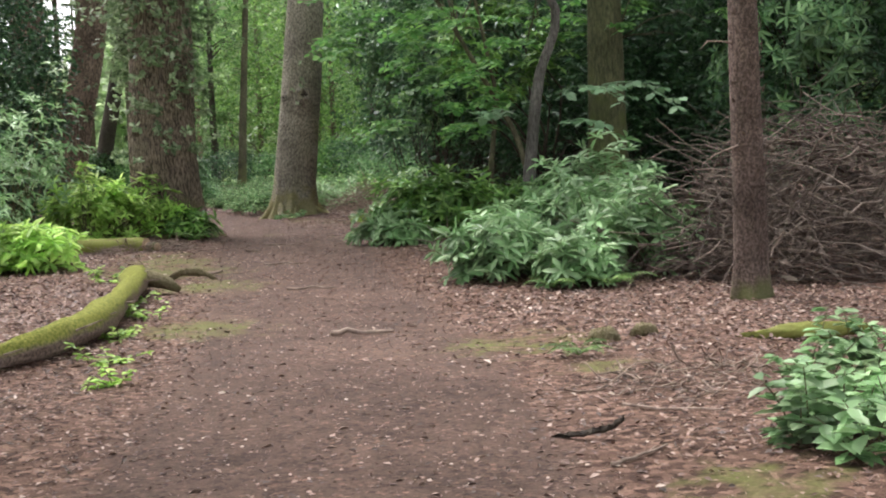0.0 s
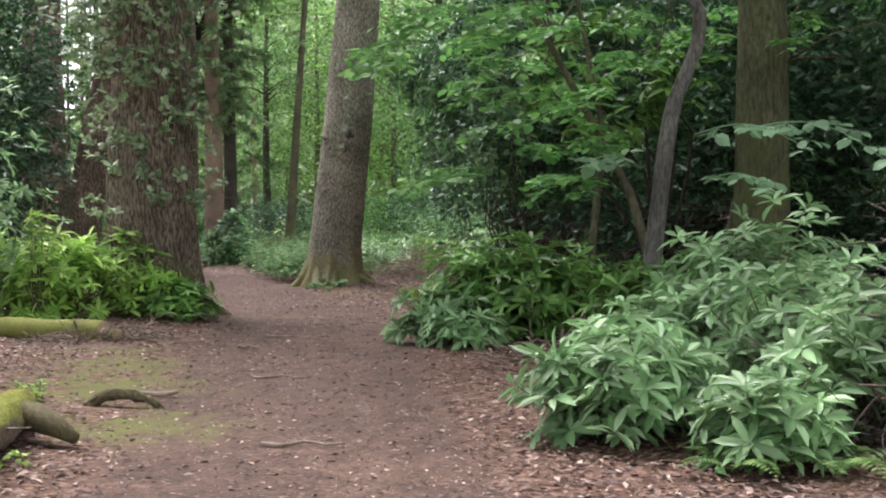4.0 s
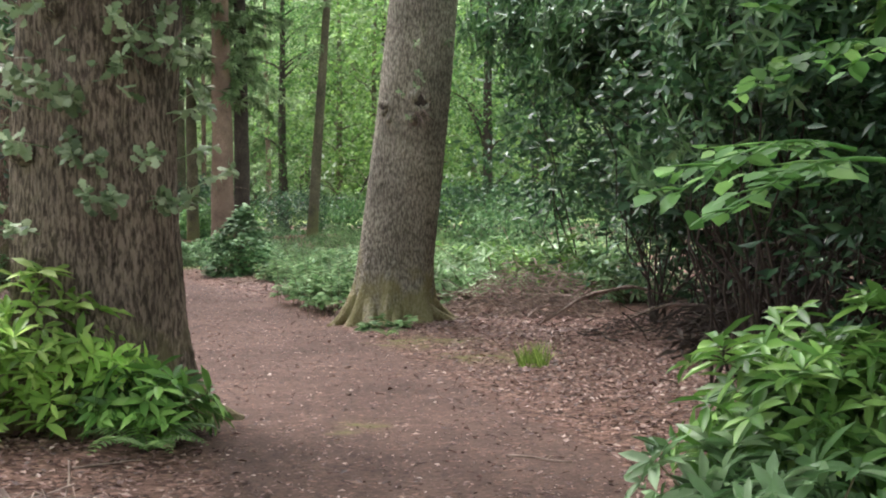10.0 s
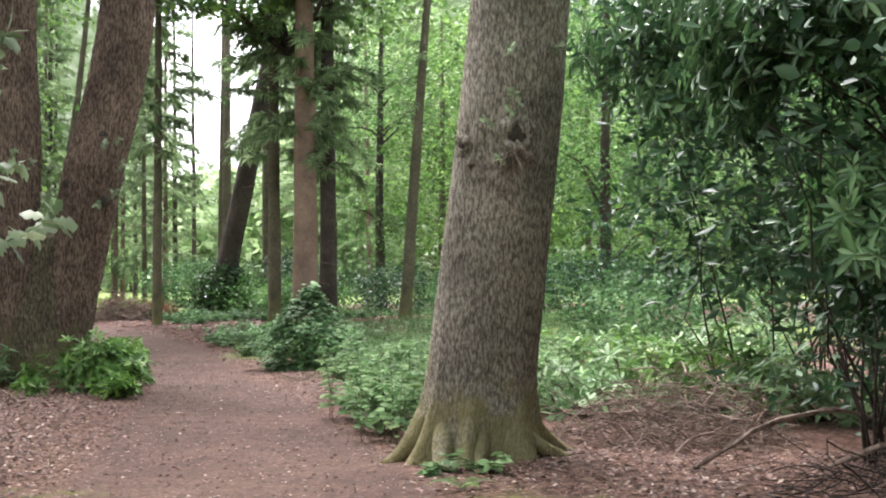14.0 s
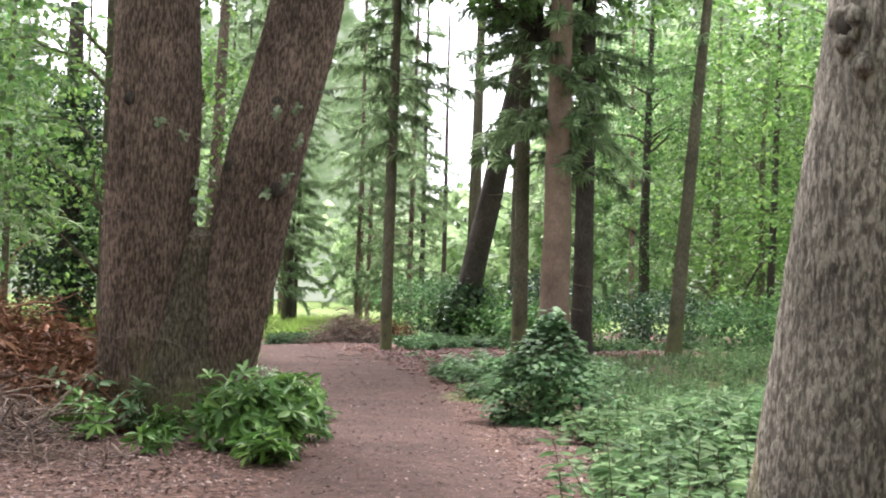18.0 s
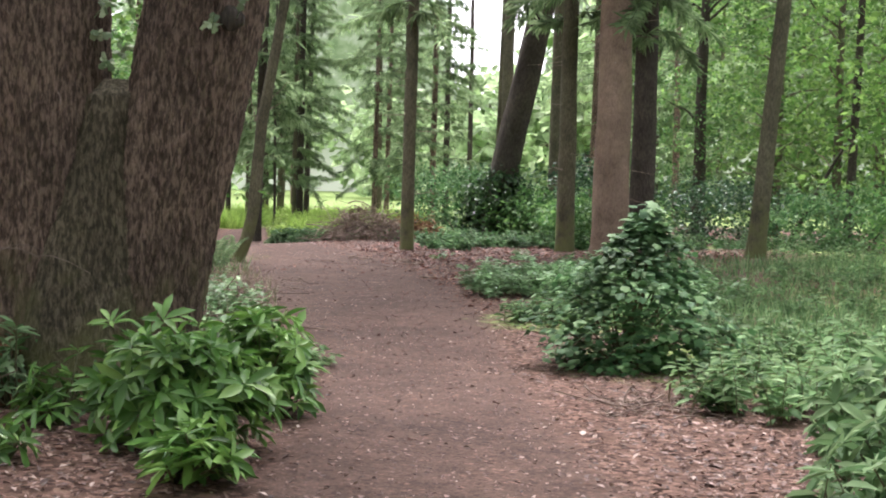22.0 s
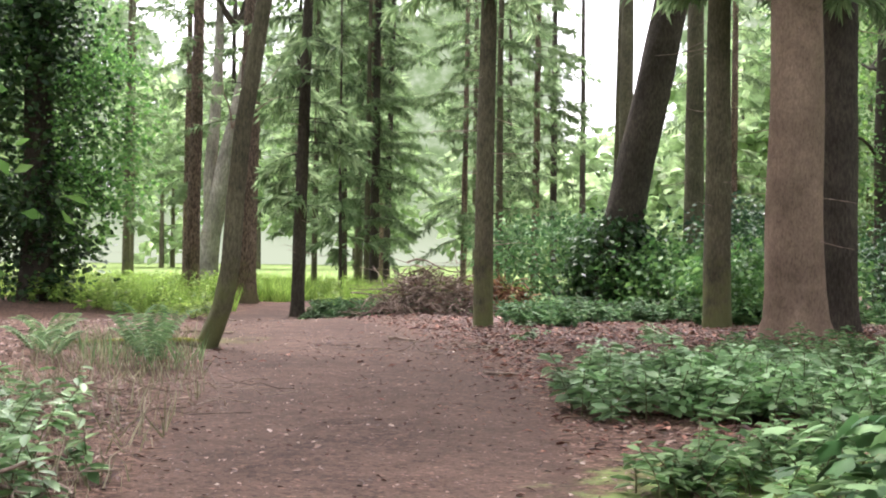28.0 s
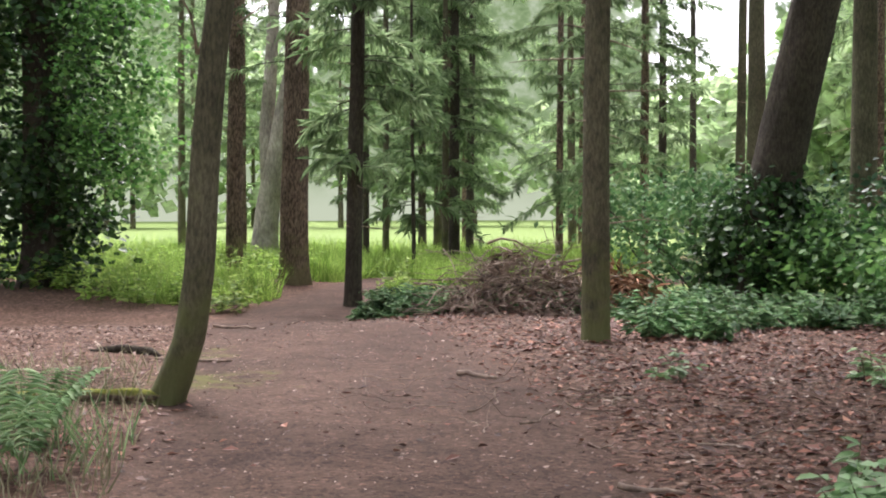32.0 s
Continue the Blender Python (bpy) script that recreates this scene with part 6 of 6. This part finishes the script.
# trees that close the view
WOODS = [(-15.37, 41.02, 2.6), (-13.30, 12.96, 4), (-25.6, 48.3, 2.4), (6.22, 44.23, 4), (10.29, 36.19, 4), (9.33, 27.39, 4), (11.30, 18.86, 4), (9.26, 10.43, 4), (-3.77, 69.62, 4.5), (2.24, 60.73, 4.5), (-10.35, 73.37, 4), (-0.88, 79.31, 5), (-5.09, 60.49, 3.2), (-14.25, 32.05, 2.5), (-12.68, 23.55, 3.5), (-10.82, 14.87, 4), (-9.82, 6.58, 4), (-19.91, 39.72, 4), (-27.70, 47.13, 3.5), (-34.39, 58.16, 3.5), (-36.74, 49.23, 4), (-24.90, 32.88, 4), (-18.75, 21.99, 4), (4.71, 52.00, 4.5), (-7.86, 67.07, 3.2), (-2.74, 52.85, 2.6), (-7.07, 75.93, 4), (-12.16, 68.68, 2.6), (7.20, 66.52, 5), (-32.03, 55.56, 3)]
for k, (x, y, s) in enumerate(WOODS):
    if s > 0:
        broadleaf("woodland_tree", x, y, 0.3 + 0.05 * (k % 4), 13, (SLIM, DARKBARK)[k % 2], (BEECH, WOODLEAF)[k % 2], "leafy woodland tree with low branches", 300 + k, low=0.7 + 0.4 * (k % 3), spread=s * 0.9, clumps=80 if y < 24 else 175, per=50 if s < 3 else 30, size=0.14 if s < 3 else 0.23, clump_size=0.5, group="woodland trees")


def far_wood():
    """The wood's edge beyond the field: one joined belt of distant crowns and trunks."""
    r = np.random.default_rng(501)
    ob = thing("distant_wood", -40.01, 120.97, "green edge of a wood beyond the field, leaves paled for haze", "wood", z=0, kind="stuff")
    geo, st = [], []
    for a in np.arange(-75, 46, 2.6):
        for ring in (80, 98, 116):
            b = radians(a + r.normal(0, 0.9))
            d = ring + r.normal(0, 6)
            thin = a < -24
            if (ring < 90 and a < -16) or (thin and ring < 110):
                continue
            x, y = -8 + d * math.sin(b) + 40, 38 + d * math.cos(b) - 120
            h = d * math.tan(radians(r.uniform(4, 7) if -26 < a < -17 else r.uniform(7, 12) if a < -12 else r.uniform(11, 17)))
            g, c = cloud(20 if thin else 30, 20, (x, y, h * 0.55), (3.9, 3.9, h * 0.45), KITE, 1.4, r, 0.9, 0.6, 0.5, ratio=0.75)
            geo.append(g)
            if not thin:
                g, c = cloud(10, 22, (x, y, 1.6), (4.5, 4.0, 1.7), KITE, 0.6, r, 0.8, 0.6, 0.3, ratio=0.75)
                geo.append(g)
            st.append(tube([(x, y, -0.1), (x, y, h * 0.8)], [0.25, 0.08], 6, False))
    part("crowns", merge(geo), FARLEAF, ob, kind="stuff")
    part("trunks", merge(st), SLIM, ob, kind="stuff")


far_wood()


def haze():
    """Glowing backdrop with painted haze: distant crowns thinning upwards, lower where the sky opens."""
    m, n, l, b = material("painted_haze_glow")
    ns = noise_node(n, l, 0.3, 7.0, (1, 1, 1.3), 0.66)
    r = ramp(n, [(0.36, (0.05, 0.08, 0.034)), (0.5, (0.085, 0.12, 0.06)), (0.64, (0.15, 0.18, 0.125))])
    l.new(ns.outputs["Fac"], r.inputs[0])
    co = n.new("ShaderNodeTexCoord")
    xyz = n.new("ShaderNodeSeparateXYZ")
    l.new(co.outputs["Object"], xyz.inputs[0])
    # haze painted paler towards the ground, straight into the emission colour
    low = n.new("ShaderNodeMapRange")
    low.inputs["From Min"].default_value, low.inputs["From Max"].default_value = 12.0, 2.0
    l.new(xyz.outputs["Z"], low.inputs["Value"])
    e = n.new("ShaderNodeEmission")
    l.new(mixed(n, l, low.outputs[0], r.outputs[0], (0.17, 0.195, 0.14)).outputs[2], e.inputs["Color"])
    at = n.new("ShaderNodeAttribute")
    at.attribute_name = "rise"
    gap = noise_node(n, l, 0.2, 8.0, (1, 1, 0.8), 0.7)
    add = n.new("ShaderNodeMath")
    add.operation = "MULTIPLY_ADD"
    add.inputs[1].default_value = 2.2
    l.new(gap.outputs["Fac"], add.inputs[0])
    l.new(at.outputs["Fac"], add.inputs[2])
    hole = n.new("ShaderNodeMapRange")
    hole.inputs["From Min"].default_value, hole.inputs["From Max"].default_value = 1.75, 1.95
    l.new(add.outputs[0], hole.inputs["Value"])
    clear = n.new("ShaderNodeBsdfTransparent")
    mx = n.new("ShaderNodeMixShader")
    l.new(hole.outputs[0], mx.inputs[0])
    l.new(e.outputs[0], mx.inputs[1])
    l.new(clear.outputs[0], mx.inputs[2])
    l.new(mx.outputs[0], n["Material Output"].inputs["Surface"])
    deg = np.linspace(-80, 50, 391)
    rise = np.interp(deg, [-80, -43, -40, -35, -32, -23, -21, -17, -15.5, 50], [23, 23, 12, 12, 23, 23, 6.5, 6.5, 23, 23])
    a = np.radians(deg)
    x, y = -8 + 185 * np.sin(a), 38 + 185 * np.cos(a)
    u = np.linspace(0, 1, 6)[:, None]
    V = np.stack([x + 0 * u, y + 0 * u, -3 + (3 + 185 * np.tan(np.radians(rise))) * u], -1)
    i, j = np.meshgrid(np.arange(5), np.arange(390), indexing="ij")
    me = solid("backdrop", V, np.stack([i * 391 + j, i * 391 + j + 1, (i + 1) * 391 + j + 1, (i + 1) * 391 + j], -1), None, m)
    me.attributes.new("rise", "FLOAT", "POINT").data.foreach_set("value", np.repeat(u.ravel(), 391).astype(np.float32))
    tagged(new("backdrop", me), "glowing sheet painted as pale hazy green distance beyond the field", "backdrop", kind="structure")


haze()

# added high crowns, out of view, shading the path's ends and the evergreens
for k, (x, y, d) in enumerate([(4.42, 3.83, 0.45), (-5.01, 4.28, 0.5), (5.25, 9.13, 0.4), (-6.25, 9.84, 0.45), (2.72, -2.39, 0.4), (-3.19, -1.89, 0.45), (4.9, 29.6, 0.45), (5.6, 24.4, 0.4)]):
    if d:
        ob = conifer("added_shade_tree", x, y, d, 11, DARKBARK, "added tall dark tree, its high crown out of view to cast shade", 520 + k, sprays=False, group="", dead=3)
        canopy(ob, 10.0, 4.2, 1.6, 55, 50, 0.32, HAZEL, 530 + k)

# grass by the open field
grass_patch("tall_grass", [(-27.34, 64.73, 2.2, 5000), (-30.92, 62.13, 2.5, 5000), (-23.86, 66.82, 2.0, 4000), (-26.92, 72.36, 4, 8000), (-34.00, 67.58, 5, 8000), (-25.95, 58.93, 1.5, 2500), (-23.2, 63.6, 1.2, 2500), (-20.8, 62.0, 1.3, 2000), (-32, 76, 7, 4000), (-42, 74, 9, 4000)], GRASS, "tall bright green grass at the edge of the field", 261, (0.25, 0.7), 0.012)
grass_patch("low_grass", [(-5.5, 43.5, 2.0, 2200), (-4.0, 47.5, 2.6, 2200), (-7.5, 45.5, 1.8, 1700), (-8.0, 49.5, 2.2, 1700), (-5.5, 52, 2.4, 1300)], NETTLE, "thin green grass in the clearing", 267, (0.08, 0.3), 0.01)
herb_patch("herb_patch", [(-6.3, 38.6, 0.8, 60), (-6.0, 40.4, 0.9, 60), (-5.6, 42.2, 1.2, 70), (-6.9, 42.3, 0.8, 40)], NETTLE, "pale green herbs around the sycamore bush", 247, per=20, height=(0.15, 0.5), size=0.15, category="herbs")
herb_patch("herb_patch", [(-10.0, 37.9, 0.35, 18), (-10.2, 38.8, 0.4, 20), (-12.9, 41.9, 0.3, 4)], NETTLE, "young green plants along the path behind the twin-stemmed tree", 248, per=16, height=(0.12, 0.4), size=0.14, category="herbs")
herb_patch("herb_patch", [(-3.35, 9.3, 0.3, 8), (-2.5, 9.6, 0.18, 5), (-2.62, 10.6, 0.18, 5), (-2.75, 11.8, 0.2, 6), (-3.0, 13.0, 0.2, 5), (-3.9, 15.2, 0.4, 10), (-2.3, 8.7, 0.2, 4)], RHODO_LIME, "small lime-green plants along the mossy log", 249, per=14, height=(0.06, 0.2), size=0.09, category="herbs")
herb_patch("herb_patch", [(-3.6, 28.55, 0.16, 5), (-3.25, 28.5, 0.12, 3)], NETTLE, "broad-leaved seedlings at the oak's foot", 240, per=9, height=(0.06, 0.2), size=0.17, ratio=0.65, category="herbs")
herb_patch("herb_patch", [(-11.36, 48.3, 0.5, 22), (-11.9, 47.5, 0.4, 16), (-12.66, 51.9, 0.25, 9), (-10.6, 50.3, 0.4, 10), (-14.2, 51.6, 0.2, 4)], RHODO_PALE, "light green seedlings in the red leaf litter", 239, per=14, height=(0.08, 0.28), size=0.13, category="herbs")
herb_patch("herb_patch", [(-27.2, 62.2, 1.4, 90), (-29.6, 62.6, 1.6, 90), (-24.6, 62.9, 0.9, 50), (-31.5, 60.6, 1.6, 70), (-23.5, 61.3, 0.7, 40), (-25.6, 65.5, 1.2, 60), (-24.0, 57.6, 0.9, 34), (-25.8, 57.6, 1.1, 44), (-28.0, 58.6, 1.3, 50)], GRASS, "lush green herbs among the larches", 238, per=16, height=(0.25, 0.75), size=0.17, category="herbs")
grass_patch("grass_tuft", [(-1.73, 25.26, 0.14, 160)], GRASS, "tuft of grass beside the path", 262, (0.12, 0.3), 0.006)
fern("fern", -16.25, 46.75, 12, 0.8, "tall pale green fern beside the path", 263, mat=NETTLE, rise=1.35)
fern("fern", -16.8, 47.3, 8, 0.55, "pale green fern in dry grass", 268, mat=NETTLE, rise=1.2)
grass_patch("grass_tuft", [(-16.5, 46.9, 0.6, 130), (-17.2, 47.6, 0.6, 90), (-16.2, 47.6, 0.4, 40)], NETTLE, "dry pale grass round the fern", 269, (0.1, 0.4), 0.006)
grass_patch("dry_grass", [(-14.3, 43.2, 1.3, 350), (-13.0, 41.4, 0.9, 220), (-15.5, 45.5, 1.3, 400), (-16.6, 46.8, 1.0, 300), (-12.3, 39.6, 0.8, 140), (-17.8, 48.2, 0.9, 380), (-18.8, 49.6, 1.0, 260)], DRY, "thin dry straw-coloured grass in leaf litter", 275, (0.06, 0.3), 0.006, category="dry grass")
herb_patch("herb_patch", [(-12.7, 41.2, 0.5, 16), (-14.4, 43.4, 0.5, 10), (-11.9, 39.5, 0.4, 9), (-13.6, 42.2, 0.4, 8)], RHODO_PALE, "pale green young plants in dry litter beside the path", 276, per=15, height=(0.15, 0.45), size=0.16, category="herbs")
for k, (x, y, n, L) in enumerate([(-17.7, 46.7, 8, 0.6), (-18.2, 47.4, 8, 0.6), (-17.1, 46.3, 7, 0.5)]):
    fern("fern", x, y, n, L, "pale green fern in dry grass beside the path", 277 + k, mat=NETTLE, rise=1.15)
fern("fern", 1.55, 13.3, 6, 0.5, "green fern at the path edge", 270)
fern("fern", 0.98, 13.25, 5, 0.42, "pale green fern at the path edge", 273)
fern("fern", -4.05, 20.95, 6, 0.5, "green fern by the oak's root", 274)
fern("fern", 1.21, 13.49, 6, 0.5, "green fern under the rhododendron", 264)
fern("fern", 0.76, 9.09, 7, 0.32, "small fern in the moss", 265)
fern("fern", -3.34, 27.72, 5, 0.3, "fern at the foot of the oak", 266)

# ---- mossy log, stumps and sticks ----
def mossy_log():
    ob = thing("fallen_log", -2.86, 10.96, "curved fallen log covered in green moss", "log")
    r = np.random.default_rng(271)
    p = np.array([(-1.6, -2.9, 0.02), (-0.7, -2.4, 0.06), (-0.15, -1.7, 0.1), (0.08, -0.6, 0.13), (-0.05, 0.7, 0.15), (-0.2, 1.9, 0.18), (-0.42, 2.8, 0.17), (-0.5, 3.3, 0.15)])
    u = np.linspace(0, 1, 60)
    s = np.linspace(0, 1, len(p))
    q = np.stack([np.interp(u, s, p[:, k]) for k in range(3)], 1)
    for _ in range(12):
        q[1:-1] = (q[:-2] + 2 * q[1:-1] + q[2:]) / 4
    V, Q, T = tube(q, 0.1 + 0.014 * np.sin(u * 17) + 0.01 * np.sin(u * 41) + 0.025 * u, 24)
    V = V + r.normal(0, 0.006, V.shape)
    part("log", (V, Q, T), MOSSTOP, ob)
    part("branch_stub", tube(np.array([(-0.42, 2.9, 0.15), (-0.25, 2.85, 0.16), (-0.08, 2.76, 0.12), (0.06, 2.7, 0.05)]), [0.1, 0.09, 0.07, 0.035], 12), PINE, ob)
    for k in range(9):
        c = q[6 * k + 4]
        e = np.array([r.normal(0.12, 0.08), r.normal(0, 0.12), r.uniform(0.02, 0.12)])
        part("dead_twig", tube(np.stack([c, c + e * 0.6, c + e * 1.4]), [0.012, 0.008, 0.004], 6), TWIG, ob)


mossy_log()


def cut_log(x, y, dx, dy, rad, label, mat=PINE):
    ob = thing("cut_log", x, y, label, "log")
    p = np.stack([np.linspace(0, dx, 12), np.linspace(0, dy, 12), np.full(12, rad * 0.8)], 1)
    V, Q, T = tube(p, rad * (1 + 0.06 * np.sin(np.arange(12))), 18, False)
    part("bark", (V, Q, T), mat, ob)
    for k, e in ((0, -1), (11, 1)):
        d = unit(np.array([dx, dy, 0.0])) * e
        c = tube(np.stack([p[k] - d * 0.02, p[k] + d * 0.004]), [rad * 0.96, rad * 0.95], 18)
        part("cut_end", c, CUTWOOD, ob)


def root_lump(name, x, y, spine, radii, label, category, seed, mat=MOSSTOP):
    """A root, stump or stone half sunk in the ground."""
    ob = thing(name, x, y, label, category)
    p = np.array(spine, float)
    u, s = np.linspace(0, 1, 16), np.linspace(0, 1, len(p))
    q = np.stack([np.interp(u, s, p[:, k]) for k in range(3)], 1)
    for _ in range(2):
        q[1:-1] = (q[:-2] + 2 * q[1:-1] + q[2:]) / 4
    V, Q, T = tube(q, np.interp(u, s, radii), 14)
    V = V + np.random.default_rng(seed).normal(0, 0.006, V.shape)
    part("body", (V, Q, T), mat, ob)
    return ob


root_lump("root_lump", 1.01, 9.75, [(-0.11, 0, 0.0), (-0.06, 0, 0.03), (0.04, 0.02, 0.03), (0.11, 0.02, 0)], [0.02, 0.07, 0.08, 0.02], "small mossy root lump in the litter", "root", 1, OAK)
root_lump("root_lump", 1.32, 9.9, [(-0.09, 0, 0.0), (-0.04, 0, 0.03), (0.05, 0.02, 0.03), (0.09, 0.02, 0)], [0.02, 0.06, 0.06, 0.02], "small mossy root lump in the litter", "root", 2, OAK)
root_lump("fallen_branch", 2.29, 9.6, [(-0.35, 0.1, 0.02), (0, 0, 0.06), (0.3, 0.05, 0.05), (0.6, 0.2, 0.03)], [0.02, 0.05, 0.055, 0.03], "mossy piece of fallen branch", "branch", 3, MOSSLOG)
root_lump("root_stub", -3.0, 15.2, [(-0.28, 0, -0.02), (-0.14, 0, 0.08), (0.05, -0.02, 0.1), (0.22, -0.04, 0.06), (0.32, -0.05, -0.02)], [0.03, 0.042, 0.04, 0.03, 0.015], "dark dead root arching out of the moss", "root", 4, PINE)
root_lump("fallen_branch", -12.3, 33.2, [(-0.7, -0.2, 0.05), (0, 0, 0.12), (0.5, 0.1, 0.08), (0.9, 0.15, 0.03)], [0.03, 0.045, 0.04, 0.02], "pale weathered branch before the bracken heap", "branch", 6, TWIG)
root_lump("fallen_branch", -17.55, 48.55, [(-1.0, -0.75, 0.03), (-0.5, -0.35, 0.06), (0, 0, 0.07), (0.35, 0.3, 0.05)], [0.02, 0.035, 0.045, 0.05], "pale mossy branch lying at the curved tree's foot", "branch", 9)
root_lump("fallen_branch", -19.6, 50.9, [(-0.4, -0.1, 0.0), (-0.1, 0, 0.04), (0.25, 0.05, 0.03), (0.45, 0.0, 0.0)], [0.02, 0.045, 0.04, 0.015], "dark rotten log in the leaf litter", "log", 10, DARKBARK)
root_lump("bent_branch", 0.2, 28.6, [(-0.9, -0.1, 0.05), (-0.3, 0, 0.28), (0.4, 0.1, 0.22), (0.75, 0.15, 0.02)], [0.012, 0.022, 0.02, 0.014], "pale bent branch arching over leaf litter", "branch", 11, TWIG)
root_lump("dead_stick", 0.52, 6.66, [(-0.14, 0.1, 0.0), (0, 0, 0.03), (0.1, -0.04, 0.06), (0.17, -0.05, 0.1)], [0.005, 0.01, 0.01, 0.007], "black dead stick propped on the ground", "stick", 7, DARKBARK)
root_lump("bent_branch", -0.83, 29.2, [(-0.8, -0.4, 0.02), (-0.2, -0.1, 0.35), (0.4, 0.2, 0.45), (1.0, 0.5, 0.25)], [0.014, 0.02, 0.018, 0.01], "bent pale dead branch under the evergreens", "branch", 8, TWIG)
cut_log(-4.4, 19.12, -1.5, 0.55, 0.115, "mossy log with a sawn end beside the path", MOSSLOG)
cut_log(-4.2, 18.95, -0.16, 0.1, 0.075, "short sawn piece of branch", SPRUCE)


def stick(x, y, length, angle, rad, seed, label="dead stick lying on the path", mat=TWIG):
    r = np.random.default_rng(seed)
    n = 9
    u = np.linspace(-0.5, 0.5, n)
    p = np.stack([np.cos(angle) * length * u, np.sin(angle) * length * u, np.full(n, rad * 0.8)], 1)
    p[:, :2] += np.stack([smooth_noise(n, 2, 0.02 * length, r), smooth_noise(n, 2, 0.02 * length, r)], 1)
    p[:, 2] += np.abs(smooth_noise(n, 3, 0.012, r))
    geo = [tube(p, np.linspace(rad, rad * 0.5, n), 7)]
    if length > 0.3:
        geo.append(tube(np.stack([p[5], p[5] + [0.1 * length, 0.14 * length, 0.012]]), [rad * 0.5, rad * 0.2], 5))
    ob = new("stick", solid("stick", *merge(geo), mat))
    ob.matrix_basis = pose(x, y, ground_z(x, y))
    tagged(ob, label, "stick")


for k, (x, y, L, a, w) in enumerate([(-0.75, 10.60, 0.5, 0.05, 0.022), (-1.48, 13.84, 0.5, 0.1, 0.014), (-2.90, 15.60, 0.4, 0.0, 0.03), (-2.11, 16.60, 0.5, 0.0, 0.012), (-2.45, 19.40, 0.7, -0.25, 0.012), (-4.18, 19.16, 0.9, 0.1, 0.012), (-3.48, 18.86, 0.35, 0.3, 0.01), (-2.75, 18.43, 0.2, 0.1, 0.018),
                                    (-13.03, 48.11, 0.35, 0.2, 0.02), (-15.81, 51.20, 0.45, -0.2, 0.025), (-11.63, 41.16, 0.3, 0.1, 0.012), (0.39, 18.92, 0.9, 0.1, 0.011), (0.71, 6.25, 0.4, 0.8, 0.01), (1.01, 7.18, 0.5, -0.5, 0.009), (-4.19, 20.63, 0.4, 0.6, 0.008), (-18.64, 50.83, 0.8, 0.3, 0.02), (-20.45, 53.53, 0.6, 0.1, 0.02), (-1.76, 21.01, 0.4, -0.3, 0.009)]):
    stick(x, y, L, a, w, 280 + k, "dead stick lying on the ground")


def litter(name, boxes, seed, label, mat=LITTER, big=1.0):
    """Fallen leaves lying on the ground, thick beside the path and thin on it."""
    r = np.random.default_rng(seed)
    at = []
    for x0, x1, y0, y1, n in boxes:
        X, Y = r.uniform(x0, x1, n), r.uniform(y0, y1, n)
        d, h = track_distance(X, Y)
        keep = r.random(n) < np.clip(0.035 + 0.9 * np.clip((d - h * 0.8) / 0.9, 0, 1), 0, 1) * (1 - 0.75 * spot(X, Y, MOSS)) * (1 - 0.45 * spot(X, Y, GREEN))
        X, Y = X[keep], Y[keep]
        at.append(np.stack([X, Y, ground_height(X, Y) + r.uniform(0.002, 0.022, len(X))], 1))
    at = np.concatenate(at)
    n = len(at)
    a = r.uniform(0, 6.28, n)
    L = big * (0.02 + 0.055 * r.random(n) ** 1.4)
    geo = leaves(KITE, at, np.stack([np.cos(a), np.sin(a), r.normal(0, 0.25, n)], 1), np.stack([r.normal(0, 0.22, n), r.normal(0, 0.22, n), np.ones(n)], 1), L, L * r.uniform(0.3, 0.7, n))
    tagged(new(name, solid(name, *geo, mat, False)), label, "leaf litter", kind="stuff")


litter("leaf_litter", [(-5, 3.5, 3, 9, 42000)], 404, "small dry pinkish-brown fallen leaves", LITTER, 0.68)
litter("red_leaf_litter", [(-17, -8.5, 47, 56.5, 15000), (-21, -16, 53, 57, 1500), (-13.5, -8, 44, 48, 3000)], 403, "larger red-brown fallen leaves", REDLEAF, 1.6)
litter("leaf_litter", [(-5.5, 3.8, 9, 15, 38000), (-6.5, 2.5, 15, 23, 34000), (-9, 1.0, 23, 30, 42000), (-13, -4.0, 30, 37, 30000), (-15, -4.5, 37, 44, 34000), (-23, -8, 44, 58, 60000)], 401, "dry pinkish-brown fallen leaves")


def debris(name, boxes, seed, label):
    """Bits of leaf and bark trodden into the path."""
    r = np.random.default_rng(seed)
    at = []
    for x0, x1, y0, y1, n in boxes:
        X, Y = r.uniform(x0, x1, n), r.uniform(y0, y1, n)
        d, h = track_distance(X, Y)
        k = d < h * 1.25
        at.append(np.stack([X[k], Y[k], ground_height(X[k], Y[k]) + 0.003], 1))
    at = np.concatenate(at)
    n = len(at)
    a, L = r.uniform(0, 6.28, n), 0.009 + 0.045 * r.random(n) ** 2.3
    geo = leaves(KITE, at, np.stack([np.cos(a), np.sin(a), r.normal(0, 0.15, n)], 1), np.stack([r.normal(0, 0.25, n), r.normal(0, 0.25, n), np.ones(n)], 1), L, L * r.uniform(0.3, 0.8, n))
    tagged(new(name, solid(name, *geo, LITTER, False)), label, "leaf litter", kind="stuff")


debris("path_debris", [(-3, 2, 3, 12, 16000), (-4, 1, 12, 22, 17000), (-8, -1, 22, 32, 17000), (-12, -6, 32, 42, 13000), (-20, -9, 42, 56, 14000)], 402, "crumbs of leaf and bark on the path")
